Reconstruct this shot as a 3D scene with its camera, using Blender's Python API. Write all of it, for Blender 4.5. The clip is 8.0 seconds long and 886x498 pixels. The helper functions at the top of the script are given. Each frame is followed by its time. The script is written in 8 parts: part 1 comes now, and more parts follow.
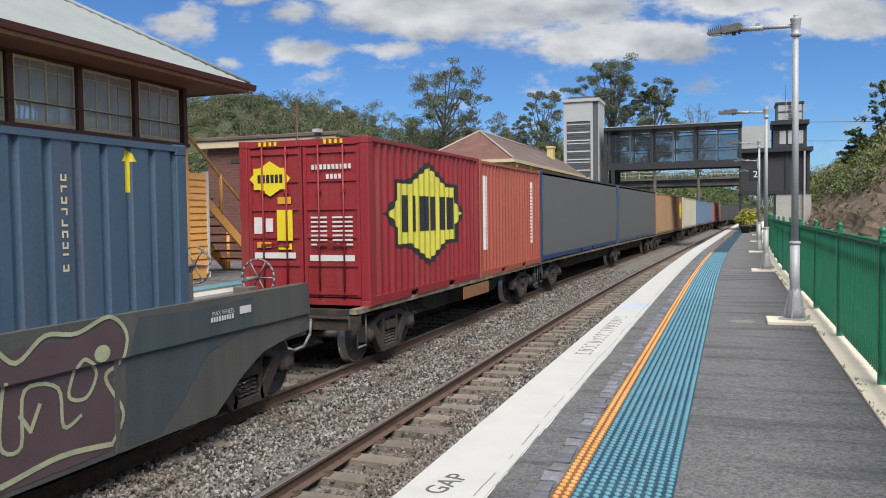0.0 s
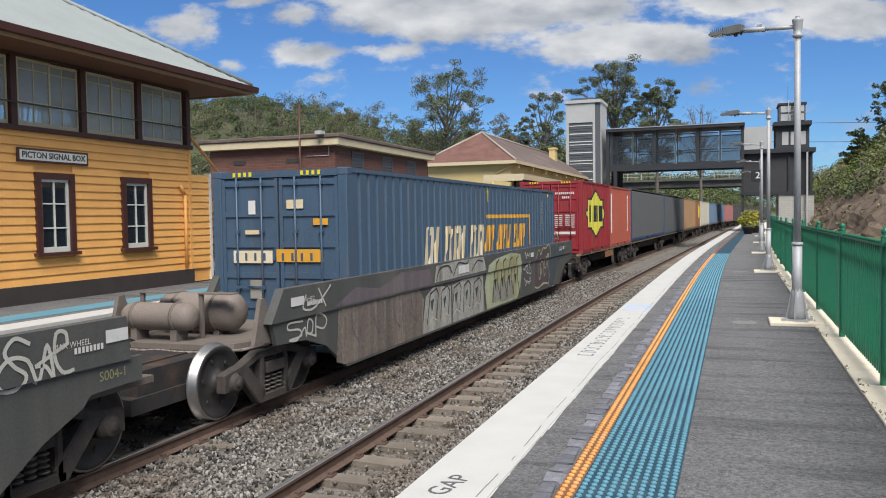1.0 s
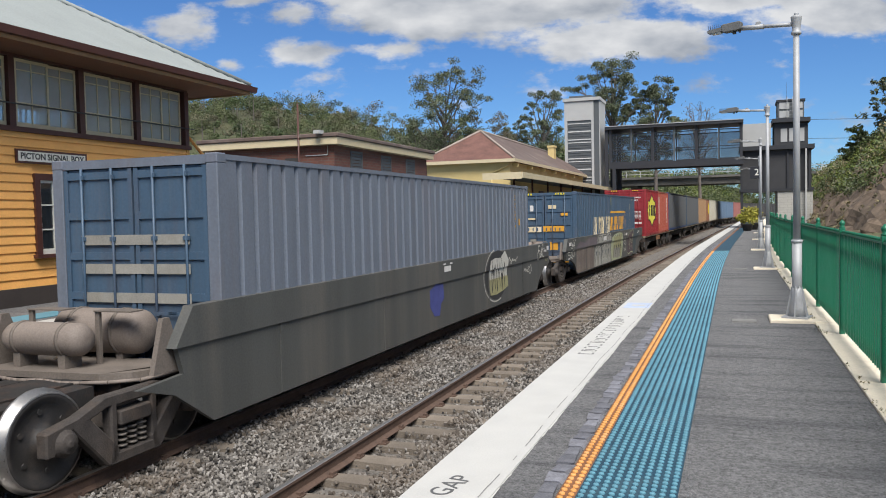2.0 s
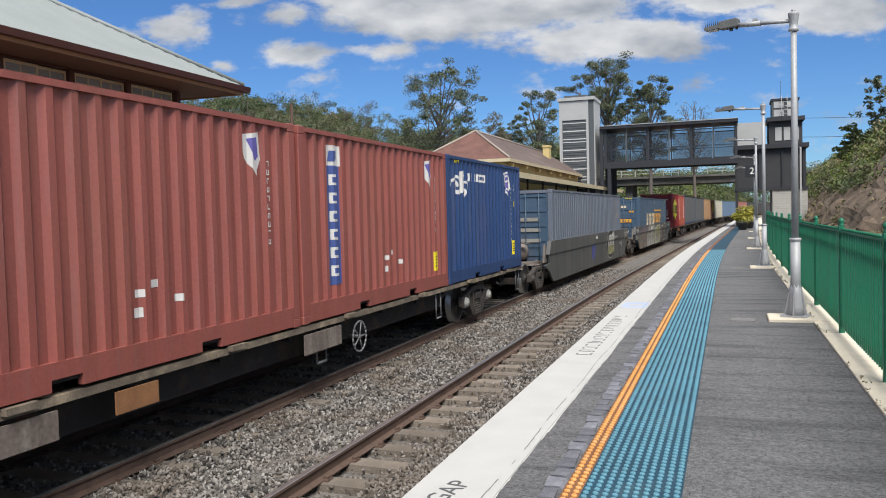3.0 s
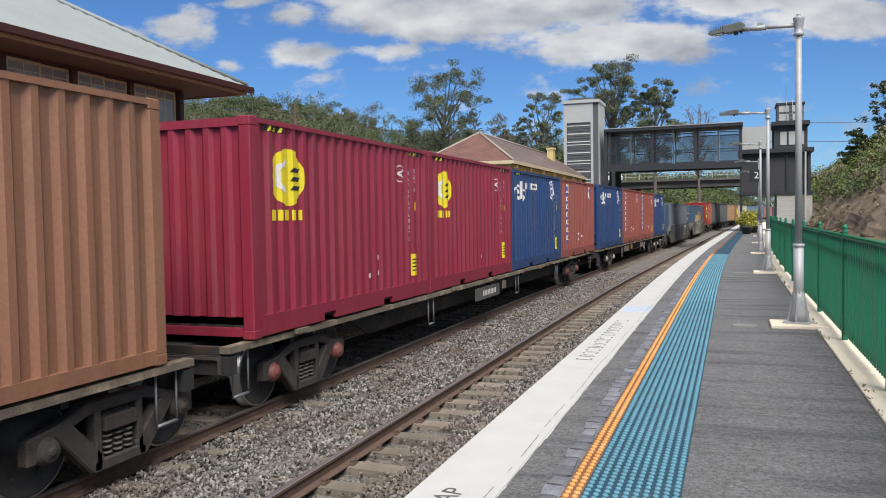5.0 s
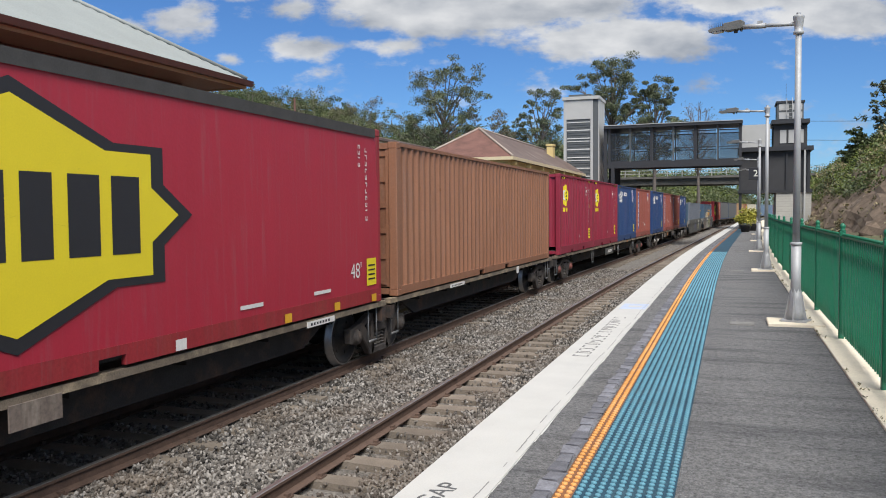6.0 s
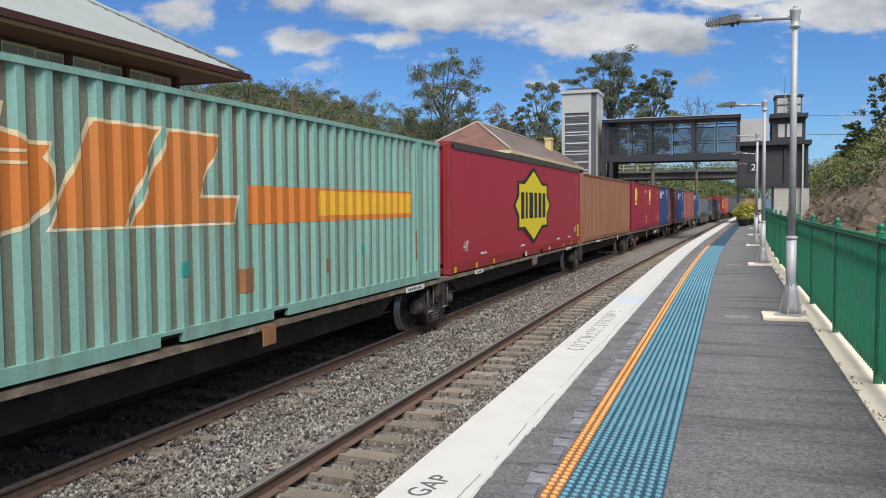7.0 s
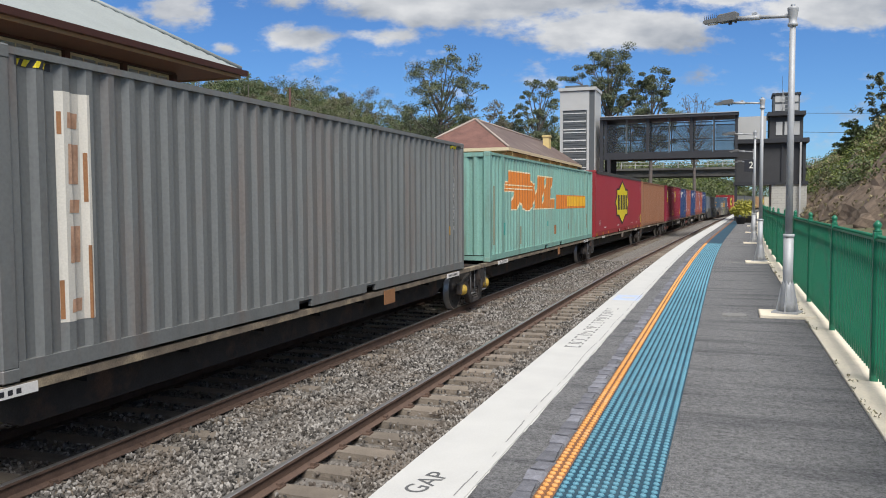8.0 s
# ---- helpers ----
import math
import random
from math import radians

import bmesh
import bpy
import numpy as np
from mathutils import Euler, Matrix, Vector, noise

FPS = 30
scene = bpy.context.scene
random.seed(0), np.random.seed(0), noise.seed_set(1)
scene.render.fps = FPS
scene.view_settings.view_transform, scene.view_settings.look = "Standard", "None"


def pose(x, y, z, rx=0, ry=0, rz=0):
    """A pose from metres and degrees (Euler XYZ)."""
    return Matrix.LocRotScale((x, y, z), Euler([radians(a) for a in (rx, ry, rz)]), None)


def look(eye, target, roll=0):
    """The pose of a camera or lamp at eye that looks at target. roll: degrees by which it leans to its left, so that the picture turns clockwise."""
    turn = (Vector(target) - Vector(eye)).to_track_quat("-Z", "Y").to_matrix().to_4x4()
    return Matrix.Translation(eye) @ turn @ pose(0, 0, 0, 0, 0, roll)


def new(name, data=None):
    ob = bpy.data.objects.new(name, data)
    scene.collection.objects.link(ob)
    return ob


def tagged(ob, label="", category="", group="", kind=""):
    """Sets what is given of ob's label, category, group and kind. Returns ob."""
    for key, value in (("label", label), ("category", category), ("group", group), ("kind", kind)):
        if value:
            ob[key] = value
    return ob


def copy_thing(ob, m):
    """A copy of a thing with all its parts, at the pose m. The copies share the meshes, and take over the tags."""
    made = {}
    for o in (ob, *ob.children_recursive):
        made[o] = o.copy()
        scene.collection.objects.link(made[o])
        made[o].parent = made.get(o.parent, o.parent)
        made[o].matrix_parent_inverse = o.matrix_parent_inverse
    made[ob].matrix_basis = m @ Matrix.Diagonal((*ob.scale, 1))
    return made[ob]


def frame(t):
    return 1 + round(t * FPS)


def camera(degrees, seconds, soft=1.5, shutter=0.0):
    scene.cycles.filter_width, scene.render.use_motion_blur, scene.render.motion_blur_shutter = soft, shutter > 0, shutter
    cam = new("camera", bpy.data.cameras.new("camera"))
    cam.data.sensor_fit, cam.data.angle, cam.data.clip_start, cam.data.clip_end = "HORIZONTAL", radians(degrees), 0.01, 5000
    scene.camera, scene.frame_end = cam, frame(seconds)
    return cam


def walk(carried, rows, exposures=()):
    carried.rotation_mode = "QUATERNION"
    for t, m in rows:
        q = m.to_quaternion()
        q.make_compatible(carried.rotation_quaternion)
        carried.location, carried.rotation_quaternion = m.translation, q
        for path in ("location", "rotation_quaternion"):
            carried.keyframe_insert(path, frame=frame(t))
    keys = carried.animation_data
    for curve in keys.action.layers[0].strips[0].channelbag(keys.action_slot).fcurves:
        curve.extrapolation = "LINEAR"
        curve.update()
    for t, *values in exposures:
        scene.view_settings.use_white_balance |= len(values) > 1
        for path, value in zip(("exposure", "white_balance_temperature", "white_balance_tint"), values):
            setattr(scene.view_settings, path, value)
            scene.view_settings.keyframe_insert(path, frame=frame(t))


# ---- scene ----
cam = camera(57.9, 8.0, soft=1.0)
PATH = [
    (0, (1.65, 0.006, 1.452), (0.973, 1.885, 1.368), -0.8),
    (0.5, (1.655, -0.01, 1.454), (0.975, 1.869, 1.374), -0.9),
    (1, (1.655, -0.004, 1.452), (0.972, 1.874, 1.372), -0.9),
    (1.5, (1.659, -0.022, 1.467), (0.973, 1.855, 1.384), -1.1),
    (3, (1.607, 0.099, 1.455), (0.937, 1.981, 1.372), -1.5),
    (3.5, (1.603, 0.142, 1.467), (0.934, 2.025, 1.385), -1.6),
    (4, (1.622, 0.158, 1.466), (0.95, 2.04, 1.387), -1.4),
    (4.5, (1.623, 0.158, 1.469), (0.946, 2.039, 1.391), -1.2),
    (6, (1.636, 0.152, 1.47), (0.96, 2.032, 1.379), -0.5),
    (6.5, (1.658, 0.155, 1.47), (0.984, 2.035, 1.369), -0.4),
    (7, (1.67, 0.161, 1.468), (0.998, 2.041, 1.361), -0.4),
    (7.5, (1.677, 0.156, 1.471), (1.007, 2.037, 1.36), -0.3),
    (8, (1.674, 0.153, 1.47), (1.007, 2.035, 1.356), -0.3),
]
walk(cam, [(t, look(e, g, r)) for t, e, g, r in PATH])

# ---------------------------------------------------------------- light
SUN_DIR = Vector((0.31, -0.52, 0.80)).normalized()
scene.view_settings.exposure = 0.09
sun_data = bpy.data.lights.new("sun", "SUN")
sun_data.energy, sun_data.angle, sun_data.color = 5.0, radians(34), (1.0, 0.97, 0.93)
sun = new("sun", sun_data)
sun.matrix_world = look(SUN_DIR * 100, (0, 0, 0))


def build_world():
    w = bpy.data.worlds.new("sky")
    scene.world = w
    w.use_nodes = True
    nt = w.node_tree
    nt.nodes.clear()
    N, L = nt.nodes.new, nt.links.new
    out, bg = N("ShaderNodeOutputWorld"), N("ShaderNodeBackground")
    sky = N("ShaderNodeTexSky")
    sky.sky_type, sky.sun_disc = "NISHITA", False
    sky.sun_elevation = math.asin(SUN_DIR.z)
    sky.sun_rotation = math.atan2(SUN_DIR.x, SUN_DIR.y)
    sky.altitude, sky.air_density, sky.dust_density, sky.ozone_density = 160, 1.0, 0.0, 3.2
    co = N("ShaderNodeTexCoord")
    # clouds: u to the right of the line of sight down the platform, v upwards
    def dot(v):
        n = N("ShaderNodeVectorMath")
        n.operation = "DOT_PRODUCT"
        L(co.outputs["Generated"], n.inputs[0])
        n.inputs[1].default_value = v
        return n.outputs["Value"]

    def calc(op, a, b, clamp=False):
        n = N("ShaderNodeMath")
        n.operation, n.use_clamp = op, clamp
        for k, q in enumerate((a, b)):
            if isinstance(q, (int, float)):
                n.inputs[k].default_value = q
            else:
                L(q, n.inputs[k])
        return n.outputs[0]
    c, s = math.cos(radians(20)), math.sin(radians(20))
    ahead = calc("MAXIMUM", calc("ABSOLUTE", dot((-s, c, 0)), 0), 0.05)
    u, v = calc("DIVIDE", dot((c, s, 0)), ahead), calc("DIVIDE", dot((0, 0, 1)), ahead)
    uv = N("ShaderNodeCombineXYZ")
    L(u, uv.inputs[0])
    L(v, uv.inputs[1])
    warp = N("ShaderNodeTexNoise")
    warp.inputs["Scale"].default_value, warp.inputs["Detail"].default_value, warp.inputs["Roughness"].default_value = 11, 8, 0.62
    mp0 = N("ShaderNodeMapping")
    mp0.inputs["Scale"].default_value = (1, 1.9, 1)
    L(uv.outputs[0], mp0.inputs[0])
    L(mp0.outputs[0], warp.inputs["Vector"])
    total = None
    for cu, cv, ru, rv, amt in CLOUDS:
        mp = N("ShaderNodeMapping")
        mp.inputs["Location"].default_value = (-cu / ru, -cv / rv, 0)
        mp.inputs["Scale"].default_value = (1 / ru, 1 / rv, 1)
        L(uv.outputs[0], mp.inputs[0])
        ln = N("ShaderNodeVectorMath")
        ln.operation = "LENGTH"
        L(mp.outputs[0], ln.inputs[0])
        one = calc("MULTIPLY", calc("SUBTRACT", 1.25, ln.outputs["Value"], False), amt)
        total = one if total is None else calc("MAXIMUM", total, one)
    wide = N("ShaderNodeTexNoise")
    wide.inputs["Scale"].default_value, wide.inputs["Detail"].default_value = 2.6, 6
    L(uv.outputs[0], wide.inputs["Vector"])
    high = calc("MULTIPLY", calc("SUBTRACT", v, 0.30), 4.0, True)
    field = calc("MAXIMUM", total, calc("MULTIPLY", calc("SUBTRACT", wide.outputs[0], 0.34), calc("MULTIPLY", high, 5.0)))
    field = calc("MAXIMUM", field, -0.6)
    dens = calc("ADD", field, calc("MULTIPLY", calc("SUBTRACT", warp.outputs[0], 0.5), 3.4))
    ramp = N("ShaderNodeValToRGB")
    ramp.color_ramp.elements[0].position, ramp.color_ramp.elements[1].position = 0.10, 0.85
    ramp.color_ramp.interpolation = "EASE"
    L(dens, ramp.inputs[0])
    soft = N("ShaderNodeTexNoise")
    soft.inputs["Scale"].default_value, soft.inputs["Detail"].default_value = 8, 7
    mp2 = N("ShaderNodeMapping")
    mp2.inputs["Location"].default_value = (0.0, 0.06, 0)
    mp2.inputs["Scale"].default_value = (1, 2.2, 1)
    L(uv.outputs[0], mp2.inputs[0])
    L(mp2.outputs[0], soft.inputs["Vector"])
    shade = N("ShaderNodeValToRGB")
    shade.color_ramp.elements[0].position, shade.color_ramp.elements[1].position = 0.36, 0.62
    shade.color_ramp.elements[0].color = (4.3, 4.75, 5.5, 1)
    shade.color_ramp.elements[1].color = (9.0, 9.15, 9.4, 1)
    L(soft.outputs[0], shade.inputs[0])
    mix = N("ShaderNodeMix")
    mix.data_type = "RGBA"
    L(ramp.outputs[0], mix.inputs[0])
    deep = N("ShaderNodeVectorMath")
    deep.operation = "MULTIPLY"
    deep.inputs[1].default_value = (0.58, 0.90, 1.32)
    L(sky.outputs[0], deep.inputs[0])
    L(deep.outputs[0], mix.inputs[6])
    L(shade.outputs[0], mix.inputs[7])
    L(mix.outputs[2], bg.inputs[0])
    bg.inputs[1].default_value = 0.078
    L(bg.outputs[0], out.inputs[0])


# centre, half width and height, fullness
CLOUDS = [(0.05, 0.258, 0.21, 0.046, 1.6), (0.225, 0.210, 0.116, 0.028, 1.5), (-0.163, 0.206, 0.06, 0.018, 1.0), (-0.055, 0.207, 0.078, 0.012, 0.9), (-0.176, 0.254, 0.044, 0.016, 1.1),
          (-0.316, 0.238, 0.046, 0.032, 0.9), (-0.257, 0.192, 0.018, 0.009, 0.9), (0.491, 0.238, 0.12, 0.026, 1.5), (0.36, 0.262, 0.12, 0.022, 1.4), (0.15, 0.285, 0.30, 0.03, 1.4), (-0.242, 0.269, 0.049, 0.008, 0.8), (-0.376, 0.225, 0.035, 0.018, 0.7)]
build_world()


# ---------------------------------------------------------------- materials
def mat(name, base, rough=0.7, metal=0.0, stretch=None, var=0.25, scale=6.0, fine=60.0, bump=0.0, bump_scale=None, tint=None, tint_amt=0.0, tint_scale=1.2, rnd=0.0, streak=False, spec=0.5, tint_only=False):
    """A worn surface: base colour varied coarsely and finely, patches of tint, relief."""
    m = bpy.data.materials.new(name)
    m.use_nodes = True
    nt = m.node_tree
    N, L = nt.nodes.new, nt.links.new
    b = nt.nodes["Principled BSDF"]
    b.inputs["Roughness"].default_value, b.inputs["Metallic"].default_value = rough, metal
    b.inputs["Specular IOR Level"].default_value = spec
    co = N("ShaderNodeTexCoord")
    vec = co.outputs["Object"]
    if streak or stretch:
        mp = N("ShaderNodeMapping")
        mp.inputs["Scale"].default_value = stretch or (1, 1, 0.12)
        L(vec, mp.inputs[0])
        svec = mp.outputs[0]
    else:
        svec = vec
    n1, n2 = N("ShaderNodeTexNoise"), N("ShaderNodeTexNoise")
    n1.inputs["Scale"].default_value, n1.inputs["Detail"].default_value = scale, 5
    n2.inputs["Scale"].default_value, n2.inputs["Detail"].default_value = fine, 4
    L(vec if tint_only else svec, n1.inputs["Vector"])
    L(vec, n2.inputs["Vector"])
    add = N("ShaderNodeMath")
    add.operation = "ADD"
    L(n1.outputs[0], add.inputs[0])
    L(n2.outputs[0], add.inputs[1])
    mr = N("ShaderNodeMapRange")
    mr.inputs[1].default_value, mr.inputs[2].default_value = 0.6, 1.4
    mr.inputs[3].default_value, mr.inputs[4].default_value = 1 - var, 1 + var
    L(add.outputs[0], mr.inputs[0])
    fac = mr.outputs[0]
    if rnd:
        oi = N("ShaderNodeObjectInfo")
        r2 = N("ShaderNodeMapRange")
        r2.inputs[3].default_value, r2.inputs[4].default_value = 1 - rnd, 1 + rnd
        L(oi.outputs["Random"], r2.inputs[0])
        mu = N("ShaderNodeMath")
        mu.operation = "MULTIPLY"
        L(fac, mu.inputs[0])
        L(r2.outputs[0], mu.inputs[1])
        fac = mu.outputs[0]
    colour = N("ShaderNodeRGB")
    colour.outputs[0].default_value = (*base, 1)
    cur = colour.outputs[0]
    if tint:
        n3 = N("ShaderNodeTexNoise")
        n3.inputs["Scale"].default_value, n3.inputs["Detail"].default_value = tint_scale, 7
        n3.inputs["Roughness"].default_value = 0.65
        L(svec, n3.inputs["Vector"])
        rp = N("ShaderNodeMapRange")
        rp.inputs[1].default_value, rp.inputs[2].default_value = 0.50, 0.68
        rp.inputs[3].default_value, rp.inputs[4].default_value = 0.0, tint_amt
        L(n3.outputs[0], rp.inputs[0])
        mx = N("ShaderNodeMix")
        mx.data_type = "RGBA"
        L(rp.outputs[0], mx.inputs[0])
        L(cur, mx.inputs[6])
        mx.inputs[7].default_value = (*tint, 1)
        cur = mx.outputs[2]
    sc = N("ShaderNodeVectorMath")
    sc.operation = "SCALE"
    L(cur, sc.inputs[0])
    L(fac, sc.inputs["Scale"])
    L(sc.outputs[0], b.inputs["Base Color"])
    if bump:
        bp = N("ShaderNodeBump")
        bp.inputs["Strength"].default_value, bp.inputs["Distance"].default_value = min(1.0, bump), 0.02
        nb = N("ShaderNodeTexNoise")
        nb.inputs["Scale"].default_value, nb.inputs["Detail"].default_value = bump_scale or fine, 4
        L(vec, nb.inputs["Vector"])
        L(nb.outputs[0], bp.inputs["Height"])
        L(bp.outputs[0], b.inputs["Normal"])
    return m


RUST = (0.16, 0.075, 0.04)
M = {}
M["asphalt"] = mat("asphalt", (0.155, 0.153, 0.152), 0.9, stretch=(0.30, 1.9, 1), tint_only=True, var=0.8, scale=40, fine=95, bump=1.0, tint=(0.055, 0.055, 0.06), tint_amt=0.8, tint_scale=1.25)
M["white_paint"] = mat("white_paint", (0.50, 0.49, 0.46), 0.7, var=0.08, scale=3, fine=90, bump=0.1, tint=(0.45, 0.44, 0.42), tint_amt=0.35, tint_scale=2)
M["tactile_blue"] = mat("tactile_blue", (0.10, 0.255, 0.325), 0.65, var=0.2, scale=2, fine=60, tint=(0.10, 0.23, 0.29), tint_amt=0.6, tint_scale=3)
M["tactile_orange"] = mat("tactile_orange", (0.66, 0.31, 0.085), 0.65, var=0.2, scale=2, fine=60, tint=(0.62, 0.40, 0.22), tint_amt=0.5, tint_scale=4)
# base tones far below the studs': shade between studs put into the colour
M["tactile_blue_base_shade"] = mat("tactile_blue_base_shade", (0.012, 0.050, 0.080), 0.75, var=0.3, scale=2, fine=60, tint=(0.05, 0.09, 0.11), tint_amt=0.6, tint_scale=3)
M["tactile_orange_base_shade"] = mat("tactile_orange_base_shade", (0.20, 0.085, 0.035), 0.75, var=0.3, scale=2, fine=60)
M["bluestone"] = mat("bluestone", (0.16, 0.16, 0.178), 0.8, var=0.4, scale=9, fine=80, bump=0.3, rnd=0.3)
M["concrete"] = mat("concrete", (0.76, 0.67, 0.52), 0.85, var=0.15, scale=2, fine=70, bump=0.2, tint=(0.42, 0.36, 0.27), tint_amt=0.4)
M["grey_concrete"] = mat("grey_concrete", (0.30, 0.30, 0.28), 0.85, var=0.2, scale=2, fine=70, bump=0.2)
M["ballast"] = mat("ballast", (0.15, 0.137, 0.122), 0.95, var=0.85, scale=22, fine=48, bump=1.0, bump_scale=22, tint=(0.10, 0.085, 0.07), tint_amt=0.6, tint_scale=0.8)
M["rail_side"] = mat("rail_side", (0.10, 0.062, 0.045), 0.85, var=0.35, scale=8, fine=70, bump=0.2)
M["rail_top"] = mat("rail_top", (0.42, 0.40, 0.38), 0.35, 0.8, var=0.15, scale=6)
M["sleeper"] = mat("sleeper_timber", (0.19, 0.158, 0.125), 0.9, var=0.35, scale=4, fine=70, bump=0.5, rnd=0.25)
M["galv"] = mat("galvanised_steel", (0.36, 0.365, 0.37), 0.55, 0.15, var=0.12, scale=8, fine=50)
M["fence_green"] = mat("fence_green", (0.010, 0.145, 0.075), 0.4, var=0.12, scale=4, fine=50)
M["steel_dark"] = mat("dark_steel", (0.022, 0.020, 0.019), 0.8, var=0.4, scale=5, fine=60, bump=0.2, tint=RUST, tint_amt=0.35, tint_scale=2)
M["well_grey"] = mat("well_wagon_paint", (0.074, 0.075, 0.070), 0.6, var=0.25, scale=2, fine=40, tint=(0.12, 0.105, 0.088), tint_amt=0.6, tint_scale=1.0, streak=True)
M["bogie"] = mat("bogie_iron", (0.050, 0.042, 0.037), 0.85, var=0.45, scale=7, fine=60, bump=0.3, tint=(0.095, 0.065, 0.045), tint_amt=0.5, tint_scale=3)
M["wheel_steel"] = mat("wheel_steel", (0.34, 0.33, 0.32), 0.42, 0.9, var=0.15, scale=6)
M["tan_sill"] = mat("wagon_sill", (0.15, 0.118, 0.085), 0.8, var=0.5, scale=4, fine=60, tint=(0.38, 0.30, 0.19), tint_amt=0.6, tint_scale=2)


def paint(name, base, rust=0.25, var=0.18, rough=0.5):
    """Container enamel: streaks run down it, with dirt, chalking and rust."""
    m = mat(name, base, rough, 0.0, var=var, scale=4, fine=30, bump=0.08, tint=tuple(0.5 * c + 0.5 * r for c, r in zip(base, RUST)), tint_amt=min(0.8, rust * 1.7), tint_scale=2.4, streak=True)
    nt = m.node_tree
    N, L = nt.nodes.new, nt.links.new
    bs = nt.nodes["Principled BSDF"]
    src = bs.inputs["Base Color"].links[0].from_socket
    co, mp, n1, r1, mx = N("ShaderNodeTexCoord"), N("ShaderNodeMapping"), N("ShaderNodeTexNoise"), N("ShaderNodeMapRange"), N("ShaderNodeMix")
    mp.inputs["Scale"].default_value = (1, 1, 0.05)
    n1.inputs["Scale"].default_value, n1.inputs["Detail"].default_value, n1.inputs["Roughness"].default_value = 13, 5, 0.7
    L(co.outputs["Object"], mp.inputs[0])
    L(mp.outputs[0], n1.inputs["Vector"])
    r1.inputs[1].default_value, r1.inputs[2].default_value, r1.inputs[3].default_value, r1.inputs[4].default_value = 0.52, 0.72, 0.0, 0.38
    L(n1.outputs[0], r1.inputs[0])
    mx.data_type = "RGBA"
    L(r1.outputs[0], mx.inputs[0])
    L(src, mx.inputs[6])
    g = sum(base) / 3
    mx.inputs[7].default_value = (*[0.45 * c + 0.55 * (0.10 + 0.5 * g) for c in base], 1)
    L(mx.outputs[2], bs.inputs["Base Color"])
    return m


# ---------------------------------------------------------------- geometry helpers
def box(bm, x0, x1, y0, y1, z0, z1, m=None):
    v = [bm.verts.new(p) for p in ((x0, y0, z0), (x1, y0, z0), (x1, y1, z0), (x0, y1, z0), (x0, y0, z1), (x1, y0, z1), (x1, y1, z1), (x0, y1, z1))]
    if m is not None:
        for q in v:
            q.co = m @ q.co
    for f in ((0, 3, 2, 1), (4, 5, 6, 7), (0, 1, 5, 4), (1, 2, 6, 5), (2, 3, 7, 6), (3, 0, 4, 7)):
        bm.faces.new([v[i] for i in f])
    return v


def rod(bm, a, b, r0, r1=None, n=10, caps=True):
    a, b = Vector(a), Vector(b)
    r1 = r0 if r1 is None else r1
    q = (b - a).to_track_quat("Z", "Y").to_matrix()
    rings = []
    for c, r in ((a, r0), (b, r1)):
        rings.append([bm.verts.new(c + q @ Vector((r * math.cos(2 * math.pi * i / n), r * math.sin(2 * math.pi * i / n), 0))) for i in range(n)])
    for i in range(n):
        f = bm.faces.new((rings[0][i], rings[0][(i + 1) % n], rings[1][(i + 1) % n], rings[1][i]))
        f.smooth = True
    if caps:
        bm.faces.new(rings[0][::-1])
        bm.faces.new(rings[1])


def prism(bm, pts, axis, a, b):
    """A closed outline swept from a to b along an axis; pts are the two other coordinates in order."""
    def at(p, c):
        q = list(p)
        q.insert(axis, c)
        return q
    r0, r1 = [bm.verts.new(at(p, a)) for p in pts], [bm.verts.new(at(p, b)) for p in pts]
    n = len(pts)
    fs = [bm.faces.new((r0[i], r0[(i + 1) % n], r1[(i + 1) % n], r1[i])) for i in range(n)]
    fs += [bm.faces.new(r0[::-1]), bm.faces.new(r1)]
    bmesh.ops.recalc_face_normals(bm, faces=fs)


def lathe(bm, prof, n=16, centre=(0, 0, 0), axis="z"):
    rings = []
    for r, h in prof:
        ring = []
        for i in range(n):
            a = 2 * math.pi * i / n
            p = (r * math.cos(a), r * math.sin(a), h)
            if axis == "x":
                p = (h, r * math.cos(a), r * math.sin(a))
            ring.append(bm.verts.new(Vector(centre) + Vector(p)))
        rings.append(ring)
    for k in range(len(rings) - 1):
        for i in range(n):
            f = bm.faces.new((rings[k][i], rings[k][(i + 1) % n], rings[k + 1][(i + 1) % n], rings[k + 1][i]))
            f.smooth = True
    bm.faces.new(rings[0][::-1])
    bm.faces.new(rings[-1])


def B(fn=None, *a, **k):
    bm = bmesh.new()
    if fn:
        fn(bm, *a, **k)
    return bm


def boxes(*rows):
    bm = bmesh.new()
    for r in rows:
        box(bm, *r)
    return bm


def mesh_of(name, bm, material, bevel=0.0):
    if bevel:
        bmesh.ops.bevel(bm, geom=bm.edges[:], offset=bevel, segments=1, affect="EDGES", clamp_overlap=True)
    me = bpy.data.meshes.new(name)
    bm.to_mesh(me)
    bm.free()
    for mm in (material if isinstance(material, (list, tuple)) else [material]):
        me.materials.append(mm)
    return me


def part(name, bm, material, parent=None, label="", bevel=0.0, at=None):
    ob = new(name, mesh_of(name, bm, material, bevel))
    if parent is not None:
        ob.parent = parent
    if at is not None:
        ob.matrix_basis = at
    if label:
        ob["label"] = label
    return ob


def shared(name, me, parent=None, at=None):
    ob = new(name, me)
    if parent is not None:
        ob.parent = parent
    if at is not None:
        ob.matrix_basis = at
    return ob


def thing(name, label, category, at=None, group="", kind=""):
    ob = new(name)
    if at is not None:
        ob.matrix_basis = at
    return tagged(ob, label, category, group, kind)


